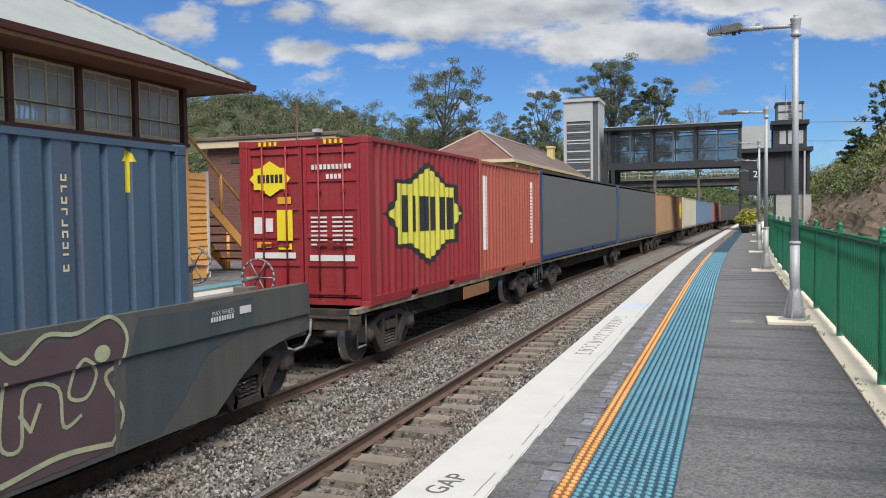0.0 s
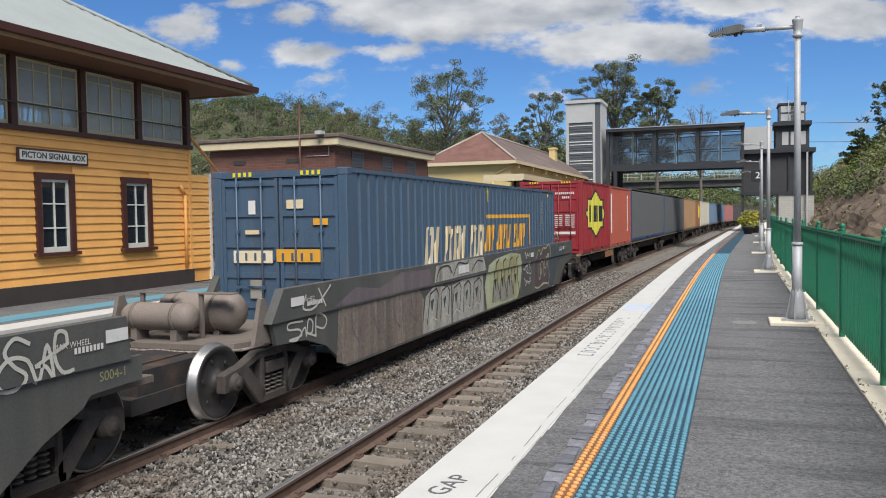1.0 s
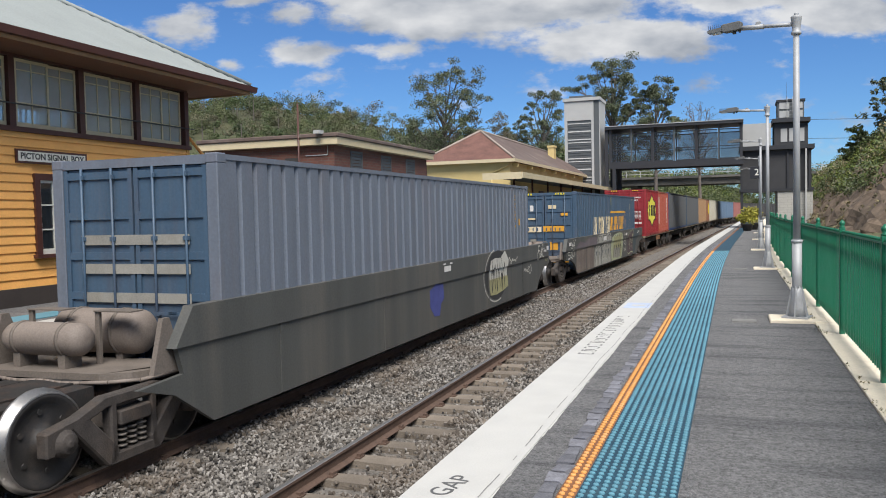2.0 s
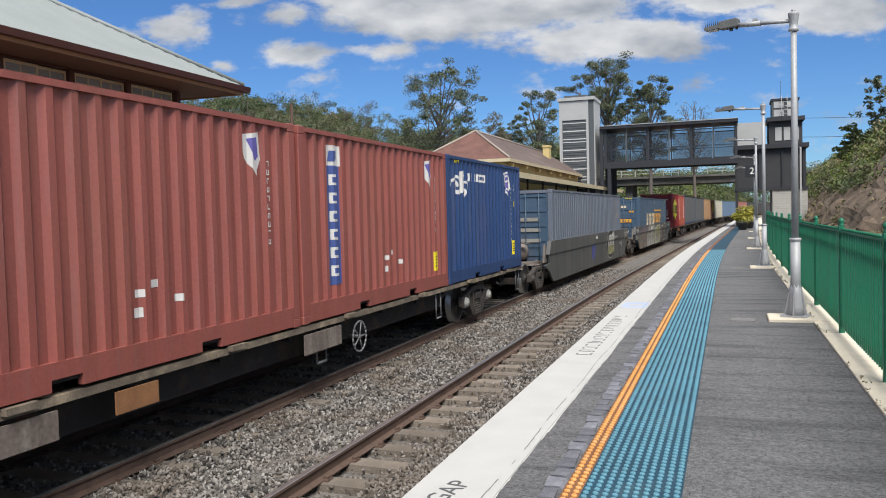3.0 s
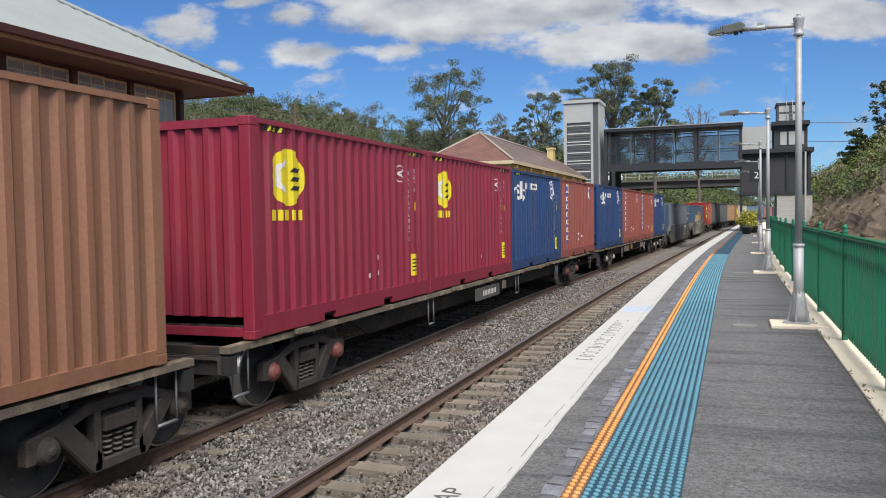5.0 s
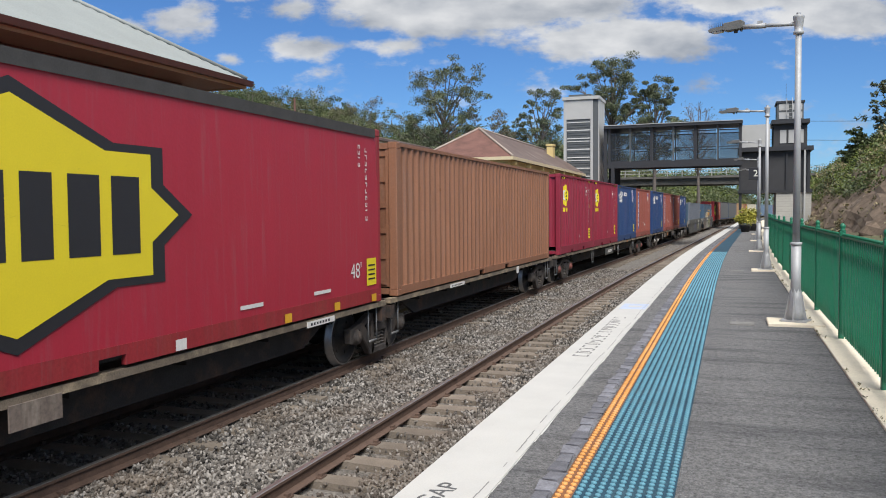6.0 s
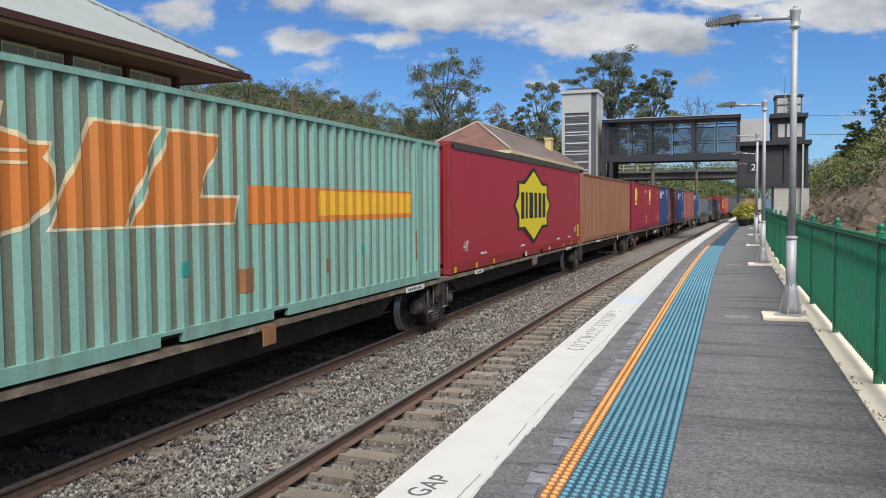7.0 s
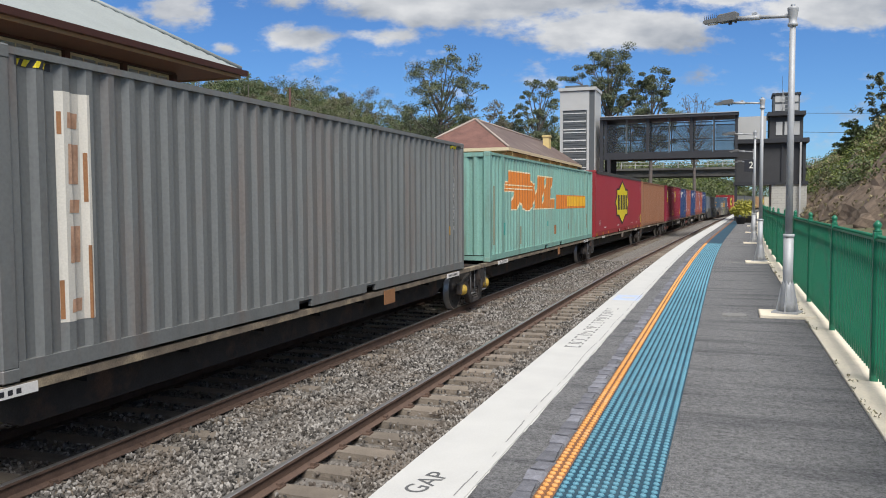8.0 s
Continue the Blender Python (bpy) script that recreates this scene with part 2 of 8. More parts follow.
def text_bm(body, size, at, extrude=0.001, bold=0.0):
    """Letters of the built-in font as a mesh, at a pose."""
    cu = bpy.data.curves.new("letters", "FONT")
    cu.body, cu.size, cu.extrude, cu.align_x, cu.align_y = body, size, extrude, "CENTER", "CENTER"
    cu.resolution_u = 3
    cu.offset = bold
    ob = new("letters", cu)
    dg = bpy.context.evaluated_depsgraph_get()
    me = bpy.data.meshes.new_from_object(ob.evaluated_get(dg))
    bm = bmesh.new()
    bm.from_mesh(me)
    bm.transform(at)
    bpy.data.objects.remove(ob)
    bpy.data.meshes.remove(me)
    bpy.data.curves.remove(cu)
    return bm


# ---------------------------------------------------------------- the line of the railway
def drift(y):
    """How far the line has swung to the right at y."""
    if y < 15:
        return 0.0
    if y < 37:
        return (y - 15) ** 2 / 1400
    return 0.3457 + (y - 37) * 0.03143 + (max(0.0, y - 105) ** 2) / 1600


YS = [-40, -20, 0, 5, 10, 15] + list(range(18, 60, 3)) + list(range(60, 200, 6)) + list(range(200, 321, 12))
RAIL_Z = -1.0
TRACK1, TRACK2 = -1.53, -5.10      # centre lines: near track, train's track


def ribbon(bm, pts, y0=-40, y1=320, close=True):
    """A cross-section (x, z) swept along the line."""
    ys = [y0] + [y for y in YS if y0 < y < y1] + [y1]
    rows = [[bm.verts.new((x + drift(y), y, z)) for x, z in pts] for y in ys]
    n = len(pts)
    fs = []
    for a, b in zip(rows, rows[1:]):
        for i in range(n if close else n - 1):
            j = (i + 1) % n
            fs.append(bm.faces.new((a[i], a[j], b[j], b[i])))
    if close:
        fs.append(bm.faces.new(rows[0][::-1]))
        fs.append(bm.faces.new(rows[-1]))
    bmesh.ops.recalc_face_normals(bm, faces=fs)


# ---------------------------------------------------------------- ground, tracks, platforms
def build_ground():
    bm = bmesh.new()
    xs = [-600, -300, -150, -80, -50, -35, -25, -18, -7.2, -6.9, 0.25, 0.4, 3.4, 5.0, 7.0, 9.0, 12, 18, 30, 60, 150, 400]
    ys = [-120, -60, -30, 0, 10, 20, 30, 40, 50, 60, 70, 80, 90, 100, 115, 130, 150, 175, 200, 240, 300, 400, 700, 1500]

    def height(x, y):
        z = -0.02 if x <= -7.2 or x >= 0.4 else -1.45
        if x < -20:
            z = -0.1 + 1.2 * noise.noise((x * 0.02, y * 0.02, 0))
        if x >= 7:
            k = min(1.0, max(0.0, (y - 18) / 30))
            z += k * min(9.0, (x - 6) * 1.15) * (1 + 0.25 * noise.noise((x * 0.15, y * 0.1, 3)))
        return z
    grid = [[bm.verts.new((x + (drift(min(y, 330)) if y > 0 else 0), y, height(x, y))) for x in xs] for y in ys]
    for a, b in zip(grid, grid[1:]):
        for i in range(len(xs) - 1):
            bm.faces.new((a[i], a[i + 1], b[i + 1], b[i]))
    tagged(part("ground", bm, M["earth"]), "dry grass and earth around the station", "ground", kind="structure")


M["earth"] = mat("earth", (0.12, 0.105, 0.06), 0.95, var=0.4, scale=0.7, fine=14, bump=0.6, tint=(0.06, 0.085, 0.025), tint_amt=0.9, tint_scale=0.35)
build_ground()

# ballast bed: one sheet with shoulders, pieces of stone on it
bm = bmesh.new()
ribbon(bm, [(-7.1, -1.42), (-6.65, -1.2), (-3.95, -1.2), (-3.4, -1.24), (-2.75, -1.178), (-2.36, -1.172), (-2.30, -1.24), (-1.72, -1.24), (-1.5, -1.170), (-0.1, -1.165), (0.2, -1.2)], close=False)
ballast_bed = tagged(part("ballast_bed", bm, M["ballast"]), "grey-brown crushed stone ballast bed", "ballast", kind="structure")


def build_stones():
    """Loose stones over the bed, nearest stretch, joined."""
    rng = random.Random(4)
    shapes = []
    for k in range(12):
        b = bmesh.new()
        if k < 6:
            bmesh.ops.create_icosphere(b, subdivisions=1, radius=1.0)
        else:
            bmesh.ops.create_cube(b, size=1.35)
        pts = [Vector((v.co.x * 1.35, v.co.y, v.co.z * 0.75)) * rng.uniform(0.6, 1.25) for v in b.verts]
        shapes.append((pts, [[v.index for v in f.verts] for f in b.faces]))
        b.free()
    V, F = [], []
    for i in range(104000):
        y = 3.0 + 34 * rng.random() ** 1.7
        x = rng.uniform(-6.7, -0.1)
        if abs(x + 5.82) < 0.09 or abs(x + 4.38) < 0.09 or abs(x + 2.25) < 0.09:
            continue
        rel = (y / 0.62) % 1.0
        on = (-6.4 < x < -3.78 or x > -2.86) and rel < 0.38
        full = -2.9 < x < -2.34 or x > -1.66 + 0.12 * math.sin(y * 5)
        if -4.22 < x < -3.6 and rng.random() < 0.55 + 0.4 * math.sin(y * 2.3):
            full = True
        if on and not full and rng.random() < (0.84 if x > -3.5 else 0.6):
            continue
        pts, fs = shapes[i % 6 if y < 12 else 6 + i % 6]
        s = rng.uniform(0.011, 0.024) * (1 + 0.012 * y)
        q = Euler((rng.uniform(0, 6), rng.uniform(0, 6), rng.uniform(0, 6))).to_matrix()
        z = -1.215 + rng.uniform(-0.004, 0.018) + (0.055 if full else 0.03 if on else 0)
        n0 = len(V)
        V.extend((q @ (p * s) + Vector((x + drift(y), y, z))) for p in pts)
        F.extend([n0 + a for a in f] for f in fs)
    me = bpy.data.meshes.new("ballast_stones")
    me.from_pydata(V, [], F)
    me.materials.append(M["stone"])
    tagged(new("ballast_stones", me), "loose grey crushed stones between the sleepers", "ballast", kind="stuff")


def stone_mat():
    m = bpy.data.materials.new("ballast_stone")
    m.use_nodes = True
    nt = m.node_tree
    N, L = nt.nodes.new, nt.links.new
    b = nt.nodes["Principled BSDF"]
    b.inputs["Roughness"].default_value = 0.9
    g, r, n, co, mx = N("ShaderNodeNewGeometry"), N("ShaderNodeValToRGB"), N("ShaderNodeTexNoise"), N("ShaderNodeTexCoord"), N("ShaderNodeMix")
    r.color_ramp.elements[0].color, r.color_ramp.elements[1].color = (0.022, 0.020, 0.018, 1), (0.36, 0.338, 0.31, 1)
    e = r.color_ramp.elements.new(0.5)
    e.color = (0.135, 0.122, 0.108, 1)
    L(g.outputs["Random Per Island"], r.inputs[0])
    n.inputs["Scale"].default_value, n.inputs["Detail"].default_value = 0.9, 6
    L(co.outputs["Object"], n.inputs["Vector"])
    mr = N("ShaderNodeMapRange")
    mr.inputs[1].default_value, mr.inputs[2].default_value, mr.inputs[3].default_value, mr.inputs[4].default_value = 0.45, 0.7, 0.0, 0.65
    L(n.outputs[0], mr.inputs[0])
    mx.data_type = "RGBA"
    L(mr.outputs[0], mx.inputs[0])
    L(r.outputs[0], mx.inputs[6])
    mx.inputs[7].default_value = (0.13, 0.10, 0.075, 1)
    L(mx.outputs[2], b.inputs["Base Color"])
    return m


M["stone"] = stone_mat()
build_stones()


def build_track(x0, group):
    for sx in (-0.7525, 0.7525):
        rail = thing("rail", "brown rusted steel rail with a worn bright head", "rail", group=group, kind="structure")
        x, z = x0 + sx, RAIL_Z
        bm = bmesh.new()
        ribbon(bm, [(x - 0.07, z - 0.16), (x + 0.07, z - 0.16), (x + 0.07, z - 0.15), (x + 0.012, z - 0.125), (x + 0.01, z - 0.045), (x + 0.034, z - 0.03),
                    (x + 0.034, z - 0.006), (x - 0.034, z - 0.006), (x - 0.034, z - 0.03), (x - 0.01, z - 0.045), (x - 0.012, z - 0.125), (x - 0.07, z - 0.15)])
        part("web", bm, M["rail_side"], rail)
        bm = bmesh.new()
        ribbon(bm, [(x - 0.030, z - 0.005), (x + 0.030, z - 0.005), (x + 0.024, z), (x - 0.024, z)])
        part("head", bm, M["rail_top"], rail, "polished steel running surface")


build_track(TRACK1, "rails of the near track")
build_track(TRACK2, "rails of the train's track")


def build_sleepers():
    rng = random.Random(8)
    bm = boxes((-1.3, 1.3, -0.115, 0.115, -0.14, 0.0))
    bmesh.ops.subdivide_edges(bm, edges=[e for e in bm.edges if abs(e.verts[0].co.x - e.verts[1].co.x) > 1], cuts=4)
    for v in bm.verts:
        v.co += Vector((0, rng.uniform(-0.008, 0.008), rng.uniform(-0.006, 0.006)))
    me = mesh_of("sleeper", bm, M["sleeper"])
    clip = mesh_of("fastening", boxes((-0.13, 0.13, -0.06, 0.06, 0, 0.02), (-0.12, -0.075, -0.03, 0.03, 0.02, 0.05), (0.075, 0.12, -0.03, 0.03, 0.02, 0.05)), M["rail_side"])
    far = []
    for x0, grp in ((TRACK1, "sleepers of the near track"), (TRACK2, "sleepers of the train's track")):
        y, k = -4.0, 0
        while y < 300:
            p = pose(x0 + drift(y) + rng.uniform(-0.04, 0.04), y, RAIL_Z - 0.165, 0, rng.uniform(-0.5, 0.5), rng.uniform(-1.2, 1.2))
            if y < 60:
                s = tagged(shared("sleeper", me, at=p), "weathered grey timber railway sleeper in ballast", "sleeper", grp)
                if y < 30:
                    for sx in (-0.7525, 0.7525):
                        shared("fastening", clip, s, pose(sx, 0, 0))
            else:
                far.append(p)
            y += 0.62
    V, F = [], []
    for p in far:
        n0 = len(V)
        V += [p @ Vector(c) for c in ((-1.3, -0.115, 0), (1.3, -0.115, 0), (1.3, 0.115, 0), (-1.3, 0.115, 0))]
        F.append((n0, n0 + 1, n0 + 2, n0 + 3))
    me2 = bpy.data.meshes.new("far_sleepers")
    me2.from_pydata(V, [], F)
    me2.materials.append(M["sleeper"])
    tagged(new("far_sleepers", me2), "far timber sleepers under both tracks", "sleeper", kind="stuff")


build_sleepers()


# near platform: wall, coping, paint, tactile rows, asphalt, kerb
def strip(name, x0, x1, z0, z1, m, label, cat="platform", y0=-30, y1=150, kind="structure"):
    bm = bmesh.new()
    ribbon(bm, [(x0, z0), (x1, z0), (x1, z1), (x0, z1)], y0, y1)
    return tagged(part(name, bm, m), label, cat, kind=kind)


strip("platform_body", 0.10, 2.62, -1.5, -0.012, M["asphalt"], "grey asphalt platform surface with worn dark streaks")
strip("platform_coping", 0.0, 0.455, -0.16, 0.0, M["white_paint"], "white painted concrete platform edge coping")
strip("platform_wall", 0.12, 0.3, -1.5, -0.16, M["grey_concrete"], "shaded concrete platform wall under the coping")
strip("kerb", 2.62, 3.05, -0.4, 0.0, M["concrete"], "sandy concrete kerb below the fence", "kerb")
# strips under the studs, their dark colour stands in for shade in the gaps
strip("tactile_base_orange", 0.775, 0.872, -0.02, -0.004, M["tactile_orange_base_shade"], "orange tactile warning strip base, darkened as shade between the studs", "tactile paving")
strip("tactile_base_blue", 0.872, 1.372, -0.02, -0.004, M["tactile_blue_base_shade"], "blue tactile paving strip base, darkened as shade between the studs", "tactile paving")


def build_tactile():
    rng = random.Random(3)
    bm = bmesh.new()
    lathe(bm, [(0.0175, -0.004), (0.0165, 0.003), (0.0125, 0.006)], 8)
    bm.verts.index_update()
    dv = [v.co.copy() for v in bm.verts]
    df = [[v.index for v in f.verts] for f in bm.faces]
    bm.free()
    for name, cols, m, label in (("orange_studs", [0.80, 0.848], M["tactile_orange"], "two rows of orange raised studs"),
                                 ("blue_studs", [0.897 + 0.05 * k for k in range(10)], M["tactile_blue"], "ten rows of raised blue tactile studs")):
        V, F = [], []
        for x in cols:
            y = 3.4
            while y < 30:
                st = 0.062
                n0 = len(V)
                if y < 14:
                    V += [v + Vector((x + drift(y), y, 0)) for v in dv]
                    F += [[n0 + a for a in f] for f in df]
                else:
                    d = drift(y)
                    V += [Vector((x + d + a, y + b, c)) for a, b, c in ((-0.017, -0.017, -0.004), (0.017, -0.017, -0.004), (0.017, 0.017, -0.004), (-0.017, 0.017, -0.004), (0, 0, 0.006))]
                    F += [[n0 + i, n0 + (i + 1) % 4, n0 + 4] for i in range(4)]
                y += st
        me = bpy.data.meshes.new(name)
        me.from_pydata(V, [], F)
        me.materials.append(m)
        tagged(new(name, me), label, "tactile paving", kind="stuff")


build_tactile()


def fence():
    f = thing("fence", "dark green steel picket fence with finial posts", "fence")
    ys = [-3.6 + 2.75 * k for k in range(22)]
    post_me = mesh_of("post", boxes((-0.03, 0.03, -0.03, 0.03, -0.02, 1.22)), M["fence_green"], 0.004)
    bm = bmesh.new()
    lathe(bm, [(0.03, 0), (0.036, 0.01), (0.02, 0.022), (0.03, 0.045), (0.033, 0.06), (0.022, 0.08), (0.006, 0.095)], 10)
    cap_me = mesh_of("finial", bm, M["fence_green"])
    L = 2.69
    bm = bmesh.new()
    n = 23
    for k in range(n):
        y = 0.03 + (k + 0.5) * L / n
        box(bm, -0.0125, 0.0125, y - 0.0125, y + 0.0125, 0.07, 1.15)
    pick_me = mesh_of("pickets", bm, M["fence_green"])
    one_me = mesh_of("picket", boxes((-0.0125, 0.0125, -0.0125, 0.0125, 0.07, 1.15)), M["fence_green"])
    bar_mes = [mesh_of("bar", boxes(r), M["fence_green"]) for r in ((0.0165, 0.035, 0.03, 0.03 + L, 0.16, 0.20), (0.0165, 0.035, 0.03, 0.03 + L, 1.0, 1.04), (-0.02, 0.02, 0.03, 0.03 + L, 1.152, 1.17))]
    bm = bmesh.new()
    for k in range(46):
        y = 0.06 + k * (L - 0.05) / 45
        rod(bm, (0, y, 1.172), (0, y, 1.20), 0.016, 0.007, 6)
    knob_me = mesh_of("knob_row", bm, M["fence_green"])
    for y in ys:
        x = 2.82 + drift(y)
        a = -math.degrees(math.atan((drift(y + 2.7) - drift(y)) / 2.7))
        shared("post", post_me, f, pose(x, y, 0))
        shared("finial", cap_me, f, pose(x, y, 1.22))
        if 4 < y < 24:
            for k in range(n):
                shared("picket", one_me, f, pose(x, y, 0, 0, 0, a) @ pose(0, 0.03 + (k + 0.5) * L / n, 0))
        else:
            tagged(shared("pickets", pick_me, f, pose(x, y, 0, 0, 0, a)), kind="stuff")
        for me in bar_mes:
            shared("bar", me, f, pose(x, y, 0, 0, 0, a))
        tagged(shared("knob_row", knob_me, f, pose(x, y, 0, 0, 0, a)), kind="stuff")


fence()


def lamp_post():
    g = thing("platform_lamp", "tall galvanised steel platform lamp on a flared base", "lamp post", group="platform lamps")
    bm = bmesh.new()
    rod(bm, (0, 0, 0.02), (0, 0, 1.0), 0.062, 0.062, 16)
    rod(bm, (0, 0, 1.0), (0, 0, 3.86), 0.046, 0.036, 16)
    part("pole", bm, M["galv"], g)
    bm = bmesh.new()
    lathe(bm, [(0.066, 0.98), (0.072, 0.985), (0.072, 1.015), (0.062, 1.02)], 16)
    part("collar", bm, M["galv"], g)
    bm = bmesh.new()
    lathe(bm, [(0.044, 3.66), (0.062, 3.67), (0.062, 3.70), (0.048, 3.71), (0.052, 3.76), (0.067, 3.87), (0.071, 3.89), (0.058, 3.905), (0.028, 3.91), (0.022, 3.918), (0.030, 3.93), (0.026, 3.94), (0.006, 3.945)], 16)
    part("cap", bm, M["galv"], g)
    bm = bmesh.new()
    box(bm, -0.16, 0.16, -0.16, 0.16, 0.0, 0.02)
    for a in range(4):
        m = Matrix.Rotation(a * math.pi / 2, 4, "Z")
        vs = [bm.verts.new(m @ Vector(p)) for p in ((0.06, -0.008, 0.02), (0.14, -0.008, 0.02), (0.07, -0.008, 0.40), (0.06, -0.008, 0.40), (0.06, 0.008, 0.02), (0.14, 0.008, 0.02), (0.07, 0.008, 0.40), (0.06, 0.008, 0.40))]
        for q in ((0, 1, 2, 3), (7, 6, 5, 4), (1, 5, 6, 2), (3, 2, 6, 7)):
            bm.faces.new([vs[i] for i in q])
    lathe(bm, [(0.115, 0.02), (0.095, 0.14), (0.075, 0.28), (0.062, 0.42)], 8)
    part("base", bm, M["galv"], g)
    bm = bmesh.new()
    rod(bm, (0, 0, 3.80), (-0.46, -0.01, 3.835), 0.027, 0.024, 10)
    rod(bm, (-0.40, -0.01, 3.832), (-0.68, -0.01, 3.850), 0.036, 0.032, 10)
    box(bm, -0.50, -0.44, -0.03, 0.01, 3.868, 3.90)
    part("arm", bm, M["galv"], g)
    head = bmesh.new()
    prism(head, [(-0.94, 3.835), (-0.90, 3.820), (-0.70, 3.828), (-0.68, 3.845), (-0.68, 3.932), (-0.71, 3.945), (-0.92, 3.930), (-0.94, 3.915)], 1, -0.07, 0.05)
    hd = part("lamp_head", head, M["lamp_grey"], g, "dark grey ballast box of the lamp", bevel=0.008)
    bm = bmesh.new()
    prism(bm, [(-1.13, 3.842), (-1.10, 3.832), (-0.93, 3.842), (-0.93, 3.895), (-1.10, 3.882), (-1.13, 3.865)], 1, -0.065, 0.045)
    part("finned_plate", bm, M["lamp_grey"], hd)
    part("diffuser", boxes((-1.08, -0.95, -0.05, 0.03, 3.820, 3.840)), M["diffuser"], hd, "frosted diffuser")
    part("sensor", boxes((-0.80, -0.76, -0.03, 0.01, 3.79, 3.822), (-0.72, -0.70, -0.03, 0.01, 3.80, 3.826)), M["dark_lamp"], hd)
    bm = bmesh.new()
    for k in range(7):
        for q in (-0.05, 0.03):
            rod(bm, (-1.11 + 0.028 * k, q, 3.88 + 0.002 * k), (-1.115 + 0.028 * k, q, 3.94 + 0.002 * k), 0.004, 0.002, 5)
    part("bird_spikes", bm, M["dark_lamp"], hd)
    return g


M["lamp_grey"] = mat("lamp_head_grey", (0.13, 0.13, 0.125), 0.6, 0.1, var=0.25, scale=8)
M["dark_lamp"] = mat("lamp_fitting_dark", (0.04, 0.04, 0.04), 0.6, var=0.2)
M["diffuser"] = mat("diffuser", (0.6, 0.6, 0.57), 0.4, var=0.05)
lamp = lamp_post()
lamp.matrix_basis = pose(2.43, 11.38, 0.03, 0, 0, -17)
for y in (21.0, 30.6, 41.0, 52.0):
    copy_thing(lamp, pose(2.42 + drift(y) * 0.9, y, 0.03, 0, 0, -14))
pad_me = mesh_of("lamp_pad", boxes((-0.33, 0.34, -0.30, 0.30, -0.1, 0.03)), M["concrete"], 0.01)
for y in (11.38, 21.0, 30.6, 41.0, 52.0):
    tagged(shared("lamp_pad", pad_me, at=pose(2.42 + drift(y) * 0.9, y, 0)), "worn concrete footing under the lamp post", "footing", "lamp footings")


# ---------------------------------------------------------------- the train
V_TRAIN = 18.4
MOVING = []      # thing, offset along the line at the start, half wheelbase
WHEELS = []
SKIN = {}         # outer side of a vehicle: half width (negative: stepped wagon side) and ribs
CT = {}
C_W = 2.44


def side_profile(y0, y1, pitch, depth, wide=False):
    n = max(1, round((y1 - y0) / pitch))
    p = (y1 - y0) / n
    pts = []
    for k in range(n):
        a = y0 + k * p
        pts += [(a + 0.02 * p, 0), (a + 0.70 * p, 0), (a + 0.77 * p, depth), (a + 0.93 * p, depth)] if wide else [(a + 0.02 * p, 0), (a + 0.30 * p, 0), (a + 0.48 * p, depth), (a + 0.82 * p, depth)]
    return [(y0, 0)] + pts + [(y1, 0)]


def corrugated(bm, y0, y1, z0, z1, x, sgn, pitch=0.28, depth=0.046, wide=False):
    """An upright ribbed sheet facing sgn along x."""
    pr = side_profile(y0, y1, pitch, depth, wide)
    lo = [bm.verts.new((x - sgn * d, y, z0)) for y, d in pr]
    hi = [bm.verts.new((x - sgn * d, y, z1)) for y, d in pr]
    for i in range(len(pr) - 1):
        q = (lo[i], lo[i + 1], hi[i + 1], hi[i])
        f = bm.faces.new(q if sgn > 0 else q[::-1])
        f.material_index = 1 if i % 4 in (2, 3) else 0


def corrugated_end(bm, x0, x1, z0, z1, y, sgn, pitch=0.25, depth=0.045):
    pr = side_profile(x0, x1, pitch, depth)
    lo = [bm.verts.new((a, y - sgn * d, z0)) for a, d in pr]
    hi = [bm.verts.new((a, y - sgn * d, z1)) for a, d in pr]
    for i in range(len(pr) - 1):
        q = (lo[i], hi[i], hi[i + 1], lo[i + 1])
        bm.faces.new(q if sgn > 0 else q[::-1])


CASTING = {}


